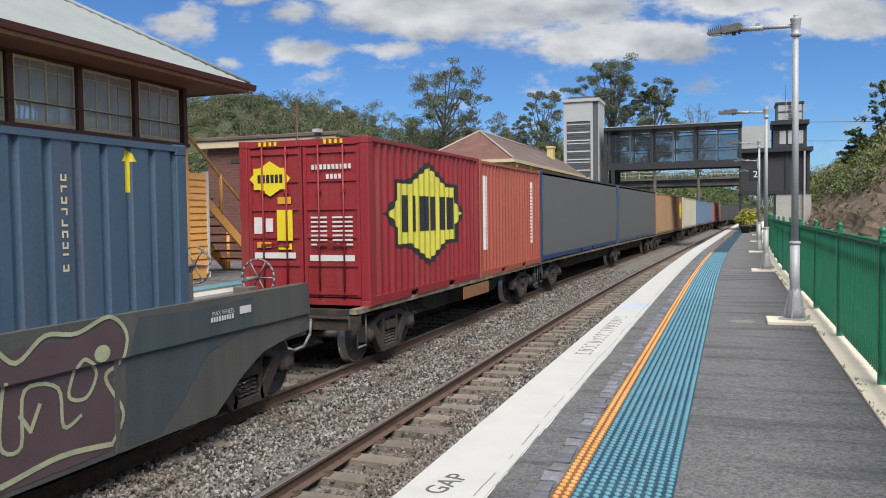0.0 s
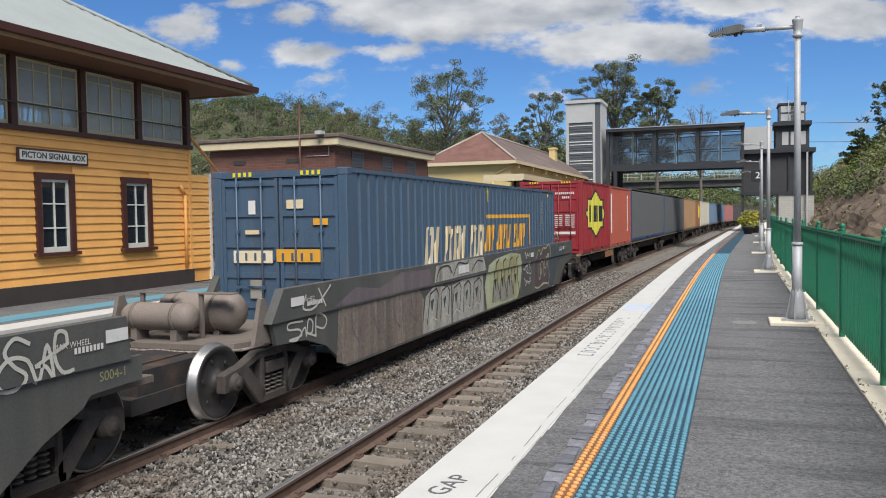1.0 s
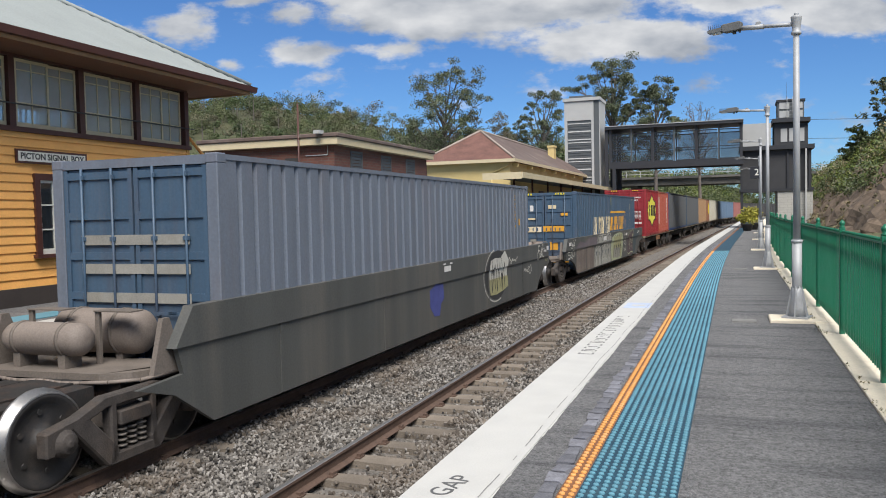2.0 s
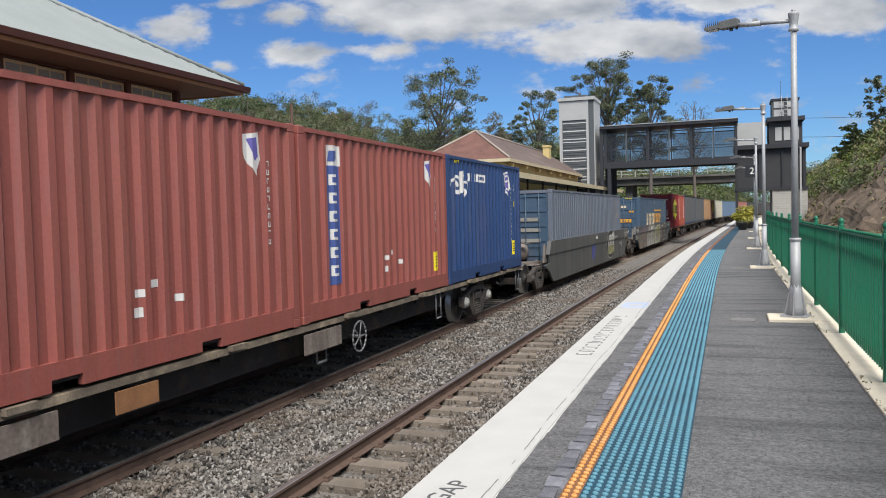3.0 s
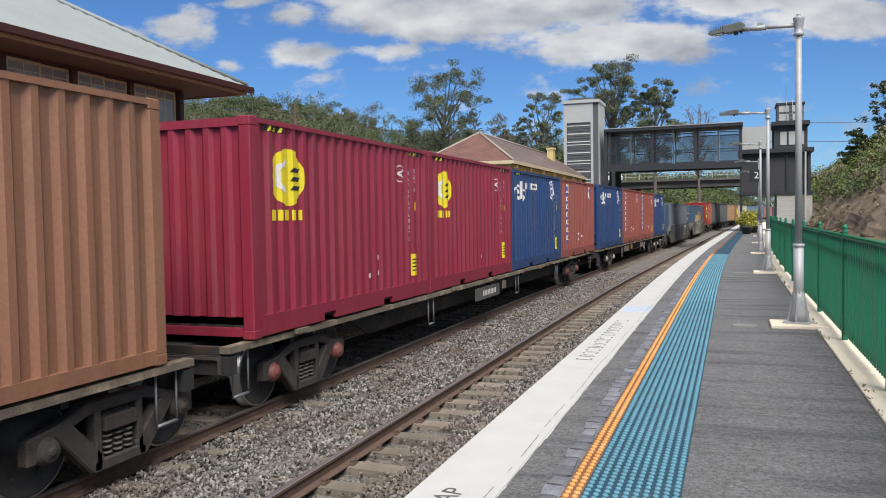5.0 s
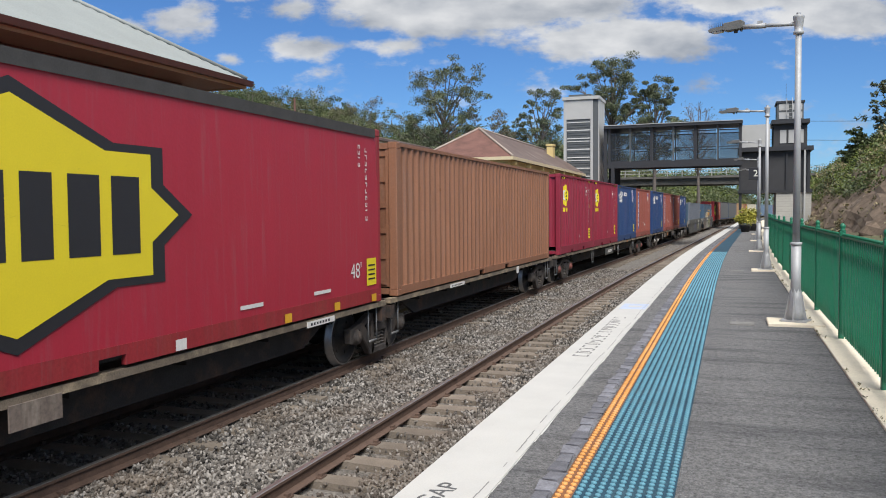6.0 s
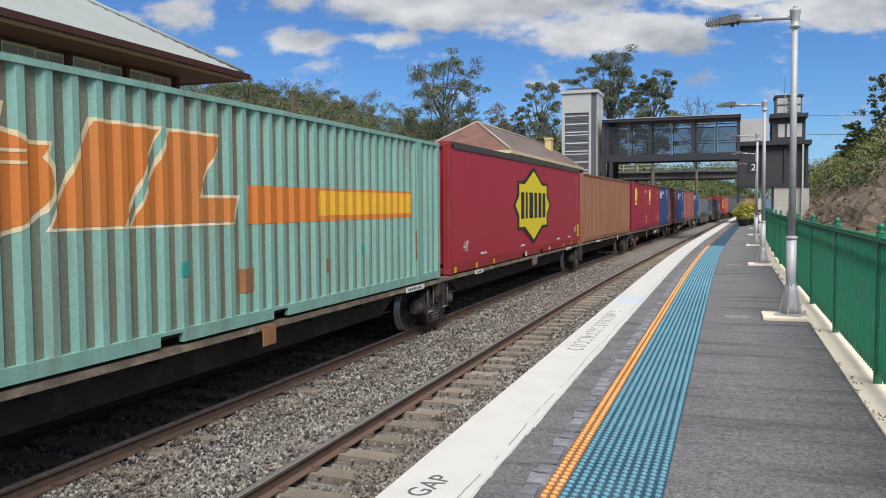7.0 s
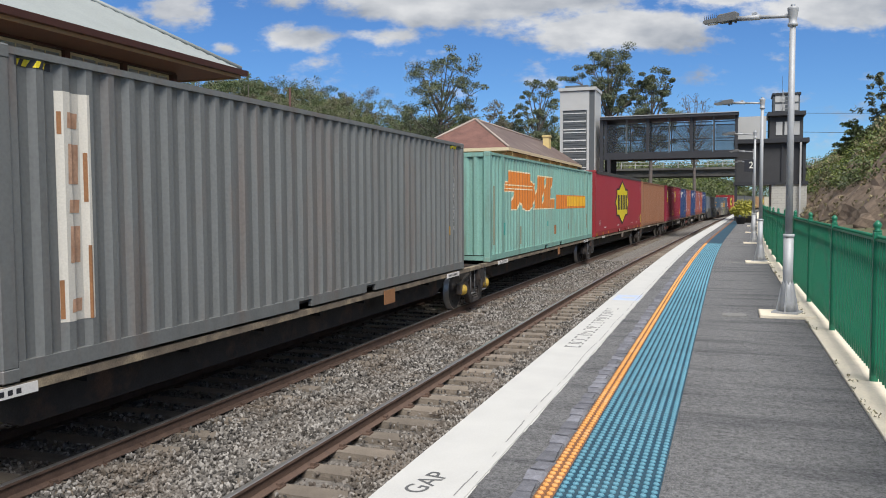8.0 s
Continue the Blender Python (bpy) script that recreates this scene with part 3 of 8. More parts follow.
def container(S, L, H, m, label, z0=0.0, doors=False, ribs=0.28, kind="corr", post=None, wide=0.0, dm=None, base_h=0.16, hollow=None):
    """A freight container with its rear at S along the train. doors: at its rear."""
    g = thing("freight_container", label, "container")
    w = (C_W + wide) / 2
    post = post or m
    h = L / 2
    if post not in CASTING:
        CASTING[post] = mesh_of("corner_casting", boxes((-0.085, 0.085, -0.09, 0.09, 0, 0.118)), post, 0.012)
    for sx in (-1, 1):
        bm = bmesh.new()
        x = sx * w
        if kind == "corr":
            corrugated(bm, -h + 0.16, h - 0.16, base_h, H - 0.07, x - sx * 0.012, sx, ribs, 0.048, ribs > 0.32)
        else:
            n = 40
            lo = [bm.verts.new((x - sx * (0.004 + 0.010 * noise.noise((k * 0.45, S, 0))), -h + 0.1 + (L - 0.2) * k / n, base_h)) for k in range(n + 1)]
            mid = [bm.verts.new((x - sx * (-0.004 + 0.016 * noise.noise((k * 0.3, S, 5))), -h + 0.1 + (L - 0.2) * k / n, H * 0.5)) for k in range(n + 1)]
            hi = [bm.verts.new((x - sx * 0.004, -h + 0.1 + (L - 0.2) * k / n, H - 0.14)) for k in range(n + 1)]
            for a, b in ((lo, mid), (mid, hi)):
                for k in range(n):
                    q = (a[k], a[k + 1], b[k + 1], b[k])
                    f = bm.faces.new(q if sx > 0 else q[::-1])
                    f.smooth = True
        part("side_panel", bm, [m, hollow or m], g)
        part("top_rail", boxes((x - sx * 0.0, x - sx * 0.06, -h + 0.16, h - 0.16, H - 0.075, H - 0.012) if sx < 0 else (x - 0.06, x, -h + 0.16, h - 0.16, H - 0.075, H - 0.012)), post if kind == "corr" else M["dark_trim"], g)
        bm = bmesh.new()
        a, b = sorted((x, x - sx * 0.06))
        pk = 1.05 if L < 7 else 1.1
        # bottom rail with fork pockets left open
        for y0, y1 in ((-h + 0.16, -pk - 0.18), (-pk + 0.18, pk - 0.18), (pk + 0.18, h - 0.16)):
            box(bm, a, b, y0, y1, 0.02, base_h + 0.005)
        for s in (-1, 1):
            box(bm, a, b, s * pk - 0.18, s * pk + 0.18, 0.125, base_h + 0.005)
        part("bottom_rail", bm, post, g)
        for sy in (-1, 1):
            part("corner_post", boxes((min(x, x - sx * 0.16), max(x, x - sx * 0.16), min(sy * h, sy * (h - 0.165)), max(sy * h, sy * (h - 0.165)), 0.11, H - 0.11)), post, g, bevel=0.012)
            for z in (0, H - 0.118):
                shared("corner_casting", CASTING[post], g, pose(x - sx * 0.082, sy * (h - 0.087), z))
    part("roof", boxes((-w + 0.05, w - 0.05, -h + 0.1, h - 0.1, H - 0.05, H - 0.02)), m, g)
    part("floor", boxes((-w + 0.05, w - 0.05, -h + 0.1, h - 0.1, 0.08, 0.16)), M["steel_dark"], g)
    for sy in (-1, 1):
        y = sy * h
        if sy < 0 and doors:
            for sx in (-1, 1):
                a, b = sorted((sx * 0.015, sx * (w - 0.165)))
                d = bmesh.new()
                box(d, a, b, y + 0.045, y + 0.085, 0.16, H - 0.13)
                # pressed fields between ribs
                hh = (H - 0.45) / 5
                for k in range(6):
                    z = 0.20 + k * hh
                    box(d, a + 0.02, b - 0.02, y + 0.022, y + 0.045, z, z + 0.09)
                for xx in (a, b - 0.06):
                    box(d, xx, xx + 0.06, y + 0.02, y + 0.045, 0.16, H - 0.13)
                door = part("door", d, dm or m, g)
                for fx in (0.28, 0.72):
                    bm = bmesh.new()
                    xx = a + (b - a) * fx
                    rod(bm, (xx, y + 0.002, 0.14), (xx, y + 0.002, H - 0.12), 0.017, n=8)
                    for zz in (0.2, 1.0, 1.9, H - 0.25):
                        box(bm, xx - 0.04, xx + 0.04, y - 0.012, y + 0.022, zz, zz + 0.05)
                    box(bm, xx - 0.02, xx + 0.30 * (1 if fx < 0.5 else -1), y - 0.014, y - 0.002, 1.02, 1.05) if fx < 0.5 else box(bm, xx - 0.28, xx + 0.02, y - 0.014, y - 0.002, 1.02, 1.05)
                    part("locking_bar", bm, dm or m, door)
        else:
            bm = bmesh.new()
            corrugated_end(bm, -w + 0.16, w - 0.16, base_h, H - 0.11, y - sy * 0.02, sy)
            part("end_panel", bm, m, g)
        for z in (0.03, H - 0.12):
            a, b = sorted((y - sy * 0.01, y - sy * 0.10))
            part("end_beam", boxes((-w + 0.165, w - 0.165, a, b, z, z + 0.105)), post, g)
    MOVING.append((g, S + h, z0, L * 0.35))
    SKIN[g] = (w - 0.012, side_profile(-h + 0.16, h - 0.16, ribs, 0.048, ribs > 0.32)) if kind == "corr" else (w + 0.006, [(-h + 0.1, 0), (h - 0.1, 0)])
    return g


M["casting"] = mat("casting_steel", (0.16, 0.12, 0.10), 0.7, var=0.3, scale=9, tint=RUST, tint_amt=0.5)
M["steel_grey"] = mat("grey_bar_steel", (0.20, 0.20, 0.20), 0.5, 0.3, var=0.2)
M["dark_trim"] = mat("dark_trim", (0.045, 0.043, 0.042), 0.75, var=0.3, scale=5)
PAINT = {
    "red": paint("red_paint", (0.255, 0.020, 0.026), 0.35, 0.22),
    "orange_red": paint("faded_red_paint", (0.36, 0.085, 0.055), 0.25),
    "brick": paint("brick_red_paint", (0.275, 0.077, 0.060), 0.35),
    "maroon": paint("maroon_paint", (0.235, 0.018, 0.040), 0.15),
    "blue": paint("blue_paint", (0.018, 0.050, 0.145), 0.15),
    "slate": paint("slate_blue_paint", (0.050, 0.090, 0.140), 0.22, 0.18),
    "slate_grey": paint("grey_blue_paint", (0.130, 0.150, 0.185), 0.2),
    "curtain_grey": paint("grey_curtain", (0.125, 0.130, 0.135), 0.05, 0.06, 0.6),
    "curtain_red": paint("red_curtain", (0.35, 0.020, 0.040), 0.05, 0.06, 0.45),
    "brown": paint("brown_paint", (0.25, 0.115, 0.065), 0.5, 0.2),
    "teal": paint("teal_paint", (0.185, 0.35, 0.295), 0.45, 0.2),
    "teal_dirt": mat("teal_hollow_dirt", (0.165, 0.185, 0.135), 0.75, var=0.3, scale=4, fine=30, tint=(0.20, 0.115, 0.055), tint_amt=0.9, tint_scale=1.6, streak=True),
    "grey": paint("grey_paint", (0.135, 0.140, 0.136), 0.35, 0.2),
    "cream": paint("cream_paint", (0.50, 0.47, 0.38), 0.25),
    "tan": paint("tan_paint", (0.36, 0.22, 0.12), 0.3),
    "sky": paint("mid_blue_paint", (0.13, 0.20, 0.30), 0.2),
    "pink": paint("faded_pink_paint", (0.36, 0.15, 0.14), 0.2),
    "dark": paint("dark_grey_paint", (0.07, 0.07, 0.075), 0.2),
}


M["spring"] = mat("spring_steel", (0.13, 0.115, 0.10), 0.6, 0.2, var=0.4, scale=9)


def bogie(parent, y, hub=None):
    """A freight bogie under its wagon: two side frames, springs, bolster and two turning wheelsets."""
    b = part("bogie", boxes((-0.95, 0.95, y - 0.16, y + 0.16, RAIL_Z + 0.40, RAIL_Z + 0.62)), M["bogie"], parent)
    for sx in (-1, 1):
        x0, x1 = sorted((sx * 0.90, sx * 1.03))
        bm = bmesh.new()
        zz = RAIL_Z
        # cast frame: arched top chord, dropped middle, two windows
        prism(bm, [(y - 1.12, zz + 0.36), (y - 1.12, zz + 0.60), (y - 0.75, zz + 0.66), (y - 0.40, zz + 0.78), (y + 0.40, zz + 0.78), (y + 0.75, zz + 0.66), (y + 1.12, zz + 0.60), (y + 1.12, zz + 0.36),
                   (y + 1.02, zz + 0.36), (y + 0.95, zz + 0.54), (y + 0.72, zz + 0.56), (y + 0.38, zz + 0.66), (y - 0.38, zz + 0.66), (y - 0.72, zz + 0.56), (y - 0.95, zz + 0.54), (y - 1.02, zz + 0.36)], 0, x0, x1)
        for s in (-1, 1):
            prism(bm, [(y + s * 0.84, zz + 0.58), (y + s * 0.60, zz + 0.62), (y + s * 0.22, zz + 0.24), (y + s * 0.26, zz + 0.09), (y + s * 0.38, zz + 0.09)], 0, x0, x1)
            prism(bm, [(y + s * 0.24, zz + 0.70), (y + s * 0.33, zz + 0.70), (y + s * 0.33, zz + 0.16), (y + s * 0.24, zz + 0.16)], 0, x0, x1)
        box(bm, x0, x1, y - 0.36, y + 0.36, zz + 0.08, zz + 0.20)
        part("side_frame", bm, M["bogie"], b, bevel=0.018)
        for dy in (-0.14, 0, 0.14):
            bm = bmesh.new()
            for k in range(4):
                zc = zz + 0.235 + k * 0.055
                lathe(bm, [(0.05, zc - 0.012), (0.062, zc), (0.05, zc + 0.012)], 8, (sx * 0.97, y + dy, 0))
            part("spring", bm, M["spring"], b)
        part("spring_seat", boxes((x0 - 0.02, x1 + 0.02, y - 0.22, y + 0.22, zz + 0.45, zz + 0.60)), M["bogie"], b, bevel=0.015)
        for s in (-1, 1):
            bm = bmesh.new()
            lathe(bm, [(0.13, sx * 0.90), (0.13, sx * 1.03), (0.102, sx * 1.045), (0.102, sx * 1.075), (0.088, sx * 1.085), (0.045, sx * 1.086), (0.04, sx * 1.10), (0.02, sx * 1.102)], 12, (0, y + s * 0.90, zz + 0.46), "x")
            bmesh.ops.recalc_face_normals(bm, faces=bm.faces[:])
            part("axle_box", bm, hub or M["bogie"], b)
    for s in (-1, 1):
        bm = bmesh.new()
        for sx in (-1, 1):
            lathe(bm, [(0.08, sx * 0.60), (0.40, sx * 0.66), (0.475, sx * 0.68), (0.485, sx * 0.71), (0.46, sx * 0.715), (0.457, sx * 0.80), (0.40, sx * 0.80), (0.36, sx * 0.765), (0.18, sx * 0.75), (0.13, sx * 0.79), (0.09, sx * 0.86)], 28, (0, 0, 0), "x")
            for k in range(6):
                a = k * math.pi / 3
                rod(bm, (sx * 0.752, 0.28 * math.cos(a), 0.28 * math.sin(a)), (sx * 0.772, 0.28 * math.cos(a), 0.28 * math.sin(a)), 0.03, n=6)
        rod(bm, (-0.62, 0, 0), (0.62, 0, 0), 0.08, n=10)
        bmesh.ops.recalc_face_normals(bm, faces=bm.faces[:])
        wobj = part("wheelset", bm, M["wheel"], b, "dark steel wheelset with bright worn rims")
        for sx in (-1, 1):
            rim = bmesh.new()
            lathe(rim, [(0.437, sx * 0.803), (0.452, sx * 0.803), (0.459, sx * 0.798), (0.4625, sx * 0.722), (0.488, sx * 0.712), (0.488, sx * 0.680)], 32, (0, 0, 0), "x")
            bmesh.ops.delete(rim, geom=[f for f in rim.faces if len(f.verts) > 4], context="FACES_ONLY")
            bmesh.ops.recalc_face_normals(rim, faces=rim.faces[:])
            # fixed on the wheelset
            part("rim", rim, M["wheel_steel"], b).matrix_basis = pose(0, y + s * 0.90, RAIL_Z + 0.46)
        wobj.matrix_basis = pose(0, y + s * 0.90, RAIL_Z + 0.46)
        WHEELS.append((wobj, (0, y + s * 0.90, RAIL_Z + 0.46)))


M["wheel"] = mat("wheel_iron", (0.03, 0.028, 0.027), 0.6, 0.0, var=0.4, scale=5, tint=(0.07, 0.055, 0.045), tint_amt=0.5, tint_scale=4)


M["hose"] = mat("brake_hose_rubber", (0.16, 0.15, 0.145), 0.7, var=0.3, scale=9)


def flat_wagon(S0, S1, bog, sill=None, hub=None, deep=False, boards=(), ladders=(), handwheel=()):
    """A skeletal container wagon from S0 to S1 along the train; bog: bogie centres from its middle."""
    g = thing("container_wagon", "rust-stained flat container wagon with two bogies", "wagon", group="wagons of the train")
    L = S1 - S0
    h = L / 2
    bm = bmesh.new()
    box(bm, -0.28, 0.28, -h + 0.3, h - 0.3, -0.40 if not deep else -0.45, -0.08)
    part("centre_sill", bm, M["steel_dark"], g)
    for sx in (-1, 1):
        a, b = sorted((sx * 1.20, sx * 1.06))
        bm = bmesh.new()
        box(bm, a, b, -h, h, -0.10, -0.02)
        part("side_sill", bm, sill or M["tan_sill"], g)
        if L > 4:
            a, b = sorted((sx * 0.86, sx * 0.80))
            bm = bmesh.new()
            ga = max([y + 1.45 for y in bog if y < -1] or [-h + 1.0])
            gb = min([y - 1.45 for y in bog if y > 1] or [h - 1.0])
            prism(bm, [(ga, -0.10), (ga + 0.9, -0.50), (gb - 0.9, -0.50), (gb, -0.10)], 0, a, b)
            part("side_girder", bm, M["steel_dark"], g)
    n = int(L / 1.55)
    bar = mesh_of("cross_member", boxes((-1.06, 1.06, -0.05, 0.05, -0.20, -0.03)), M["steel_dark"])
    for k in range(n + 1):
        shared("cross_member", bar, g, pose(0, -h + 0.08 + (L - 0.16) * k / n, 0))
    for sy in (-1, 1):
        bm = bmesh.new()
        a, b = sorted((sy * h, sy * (h - 0.16)))
        box(bm, -1.19, 1.19, a, b, -0.36, -0.132)
        part("headstock", bm, M["steel_dark"], g)
        bm = bmesh.new()
        a, b = sorted((sy * h, sy * (h + 0.30)))
        box(bm, -0.08, 0.08, a, b, -0.22, -0.04)
        box(bm, -0.16, 0.14, sy * (h + 0.30) - 0.12, sy * (h + 0.30) + 0.10, -0.28, 0.0)
        part("coupler", bm, M["bogie"], g)
        bm = bmesh.new()
        hose = [(0.34, sy * (h - 0.05), -0.18), (0.42, sy * (h + 0.10), -0.22), (0.46, sy * (h + 0.20), -0.40), (0.42, sy * (h + 0.34), -0.58), (0.34, sy * (h + 0.50), -0.62), (0.22, sy * (h + 0.62), -0.56)]
        for p, q in zip(hose, hose[1:]):
            rod(bm, p, q, 0.024, n=7)
        part("brake_hose", bm, M["hose"], g)
        part("uncoupling_lever", boxes((0.2, 1.1, min(sy * (h + 0.02), sy * (h + 0.05)), max(sy * (h + 0.02), sy * (h + 0.05)), -0.17, -0.14), (1.06, 1.1, min(sy * (h + 0.02), sy * (h + 0.05)), max(sy * (h + 0.02), sy * (h + 0.05)), -0.34, -0.17)), M["bogie"], g)
        for sx in (-1, 1):
            bm = bmesh.new()
            x = sx * 1.1
            y0 = sy * (h - 0.35)
            for q in (-0.16, 0.16):
                rod(bm, (x, y0 + q, -0.13), (x, y0 + q, -0.66), 0.014, n=6)
            rod(bm, (x, y0 - 0.16, -0.66), (x, y0 + 0.16, -0.66), 0.02, n=6)
            part("step", bm, M["steel_grey"], g)
    for y in bog:
        bogie(g, y, hub)
    for y0, w, z0, z1, m in boards:
        part("side_board", boxes((1.12, 1.16, y0, y0 + w, z0, z1)), m, g)
    for y in handwheel:
        bm = bmesh.new()
        for k in range(20):
            a, b = 2 * math.pi * k / 20, 2 * math.pi * (k + 1) / 20
            rod(bm, (1.18, y + 0.24 * math.cos(a), -0.42 + 0.24 * math.sin(a)), (1.18, y + 0.24 * math.cos(b), -0.42 + 0.24 * math.sin(b)), 0.016, n=6)
        for k in range(5):
            a = 2 * math.pi * k / 5
            rod(bm, (1.18, y, -0.42), (1.18, y + 0.24 * math.cos(a), -0.42 + 0.24 * math.sin(a)), 0.012, n=6)
        rod(bm, (1.0, y, -0.42), (1.2, y, -0.42), 0.03, n=8)
        part("brake_wheel", bm, M["steel_grey"], g)
    MOVING.append((g, (S0 + S1) / 2, 0.0, L * 0.38))
    return g


def well_wagon(S0, S1, w0, w1, front_bogie=None, rear_bogie=None, tanks=True, nose=0.0, label="grey well wagon streaked with graffiti and rust"):
    """A well wagon: deep sides between w0 and w1, platforms over the bogies at both ends."""
    g = thing("well_wagon", label, "wagon", group="wagons of the train")
    c = (S0 + S1) / 2
    a, b, e0, e1 = w0 - c, w1 - c, S0 - c, S1 - c
    for sx in (-1, 1):
        x0, x1 = sorted((sx * 1.25, sx * 1.19))
        bm = bmesh.new()
        prism(bm, [(e0 + 2.2, -0.16), (a - 0.9, -0.20), (a - 0.35, -0.36), (a + 0.3, -0.78), (b - 0.2, -0.78), (b + 0.35, -0.42), (b + 0.8, -0.22), (e1 - 0.6 - nose, -0.12), (e1 - 0.1 - nose * 0.5, -0.10), (e1 - 0.1 - nose * 0.5, 0.14), (e0 + 2.1, 0.14)], 0, x0, x1)
        part("well_side", bm, M["well_grey"], g)
        x0, x1 = sorted((sx * 1.28, sx * 1.15))
        bm = bmesh.new()
        d0 = 0.0 if sx > 0 or not tanks else 2.0
        prism(bm, [(e0 + d0 + 2.05, 0.13), (e0 + d0 + 2.35, 0.55), (e1 - 0.15 - nose, 0.55), (e1 - 0.1 - nose, 0.13)], 0, x0, x1)
        part("top_chord", bm, M["well_grey"], g)
        for y in (a + 1.75, b - 1.75, a + 5.0, b - 5.0):
            xx = sorted((sx * 1.25, sx * 1.262))
            part("seam", boxes((xx[0], xx[1], y - 0.03, y + 0.03, -0.77, 0.13)), M["well_grey"], g)
    part("well_floor", boxes((-1.15, 1.15, a + 1.0, b - 1.0, -0.76, -0.68)), M["steel_dark"], g)
    for sy, e, i, bog in ((-1, e0, a, rear_bogie), (1, e1, b, front_bogie)):
        y0, y1 = sorted((e, i + (-sy) * 0.3))
        deck = bmesh.new()
        if tanks and sy < 0:
            prism(deck, [(-1.15, e0 + 1.70), (0.50, e0 + 1.78), (0.78, e0 + 1.95), (0.95, e0 + 2.35), (1.15, e0 + 3.0), (1.15, y1), (-1.15, y1)], 2, -0.19, -0.12)
        else:
            box(deck, -1.15, 1.15, y0, y1, -0.19, -0.12)
        part("end_platform", deck, M["well_end"], g)
        part("draw_beam", boxes((-0.3, 0.3, y0, y1, -0.46, -0.192)), M["steel_dark"], g)
        bm = bmesh.new()
        q0, q1 = sorted((e, e + sy * 0.35))
        box(bm, -0.1, 0.1, q0, q1, -0.35, -0.15)
        part("coupler", bm, M["bogie"], g)
    for q in (rear_bogie, front_bogie):
        if q is not None:
            bogie(g, q - c)
    if tanks:
        for dy, x, r, hl, zc in ((2.02, -0.42, 0.185, 0.56, 0.19), (2.71, -0.26, 0.265, 0.64, 0.19)):
            turn = pose(x, e0 + dy, zc, 0, 90, 0)
            bm = bmesh.new()
            lathe(bm, [(0.04, -hl), (r * 0.72, -hl + 0.02), (r * 0.95, -hl + 0.09), (r, -hl + 0.18), (r, hl - 0.18), (r * 0.95, hl - 0.09), (r * 0.72, hl - 0.02), (0.04, hl)], 22)
            bm.transform(turn)
            bmesh.ops.recalc_face_normals(bm, faces=bm.faces[:])
            tank = part("air_tank", bm, M["tank"], g, "dusty brown air reservoir")
            for q in (-0.34, 0.30):
                bm = bmesh.new()
                lathe(bm, [(r + 0.002, q - 0.02), (r + 0.012, q - 0.02), (r + 0.012, q + 0.02), (r + 0.002, q + 0.02)], 22)
                bm.transform(turn)
                part("tank_strap", bm, M["well_end"], tank)
                part("tank_saddle", boxes((x + q - 0.05, x + q + 0.05, e0 + dy - 0.12, e0 + dy + 0.12, -0.12, zc - r + 0.03)), M["well_end"], g)
        part("brake_gear", boxes((-0.64, 0.64, e0 + 0.25, e0 + 1.25, -0.66, -0.48), (-0.6, -0.35, e0 + 0.4, e0 + 1.6, -0.5, -0.2), (0.35, 0.6, e0 + 0.4, e0 + 1.6, -0.5, -0.2), (-0.62, 0.62, e0 + 1.95, e0 + 2.3, -0.8, -0.2)), M["steel_dark"], g)
        for x in (-0.95, 0.02):
            part("walkway", boxes((x, x + 0.52, e0 + 2.24, e0 + 2.44, 0.47, 0.485), (x, x + 0.06, e0 + 2.26, e0 + 2.30, -0.12, 0.47)), M["well_end"], g)
        for sx in (-1, 1):
            x0, x1 = sorted((sx * 1.15, sx * 1.09))
            bm = bmesh.new()
            prism(bm, [(e0 + 1.85, -0.12), (e0 + 2.35, -0.12), (e0 + 2.12, 0.45), (e0 + 2.02, 0.45)], 0, x0, x1)
            part("guard_plate", bm, M["well_end"], g)
        bm = bmesh.new()
        ring = [(-0.95 + 0.1 * k, e0 + 1.66 + 0.03 * math.sin(k), -0.20) for k in range(14)] + [(0.62, e0 + 1.78, -0.2), (0.86, e0 + 1.98, -0.2), (1.0, e0 + 2.4, -0.19)]
        for p, q in zip(ring, ring[1:]):
            rod(bm, p, q, 0.022, n=6)
        part("brake_pipe", bm, M["tank"], g)
    MOVING.append((g, c, 0.0, (S1 - S0) / 2 - 1.6))
    SKIN[g] = (-1.25, [(e0, 0), (e1, 0)])
    return g


M["well_end"] = mat("well_end_paint", (0.15, 0.125, 0.105), 0.8, var=0.3, scale=4, fine=50, tint=(0.08, 0.07, 0.06), tint_amt=0.6, tint_scale=2)
M["tank"] = mat("tank_paint", (0.20, 0.165, 0.14), 0.75, var=0.25, scale=4, fine=50, tint=(0.10, 0.08, 0.07), tint_amt=0.5, tint_scale=2)

F20, F40, F48 = 6.058, 12.19, 14.63
# rear of the train first
CT["grey"] = container(-142.15, F40, 2.79, PAINT["grey"], "weathered grey corrugated forty-foot container", ribs=0.285)
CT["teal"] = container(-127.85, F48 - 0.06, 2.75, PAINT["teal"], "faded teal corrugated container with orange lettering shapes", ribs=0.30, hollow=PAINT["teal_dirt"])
CT["red48"] = container(-112.62, F48, 2.85, PAINT["curtain_red"], "red curtain-sided forty-eight-foot container with a yellow star", kind="flat", post=PAINT["red"], base_h=0.22)
CT["brown"] = container(-97.25, F40, 2.72, PAINT["brown"], "rusty brown corrugated forty-foot container", doors=True, ribs=0.29, dm=PAINT["brown"])
CT["m1"] = container(-83.45, F20, 2.75, PAINT["maroon"], "maroon twenty-foot container with a yellow disc", base_h=0.27)
CT["m2"] = container(-77.33, F20, 2.75, PAINT["maroon"], "maroon twenty-foot container with a yellow disc", base_h=0.27)
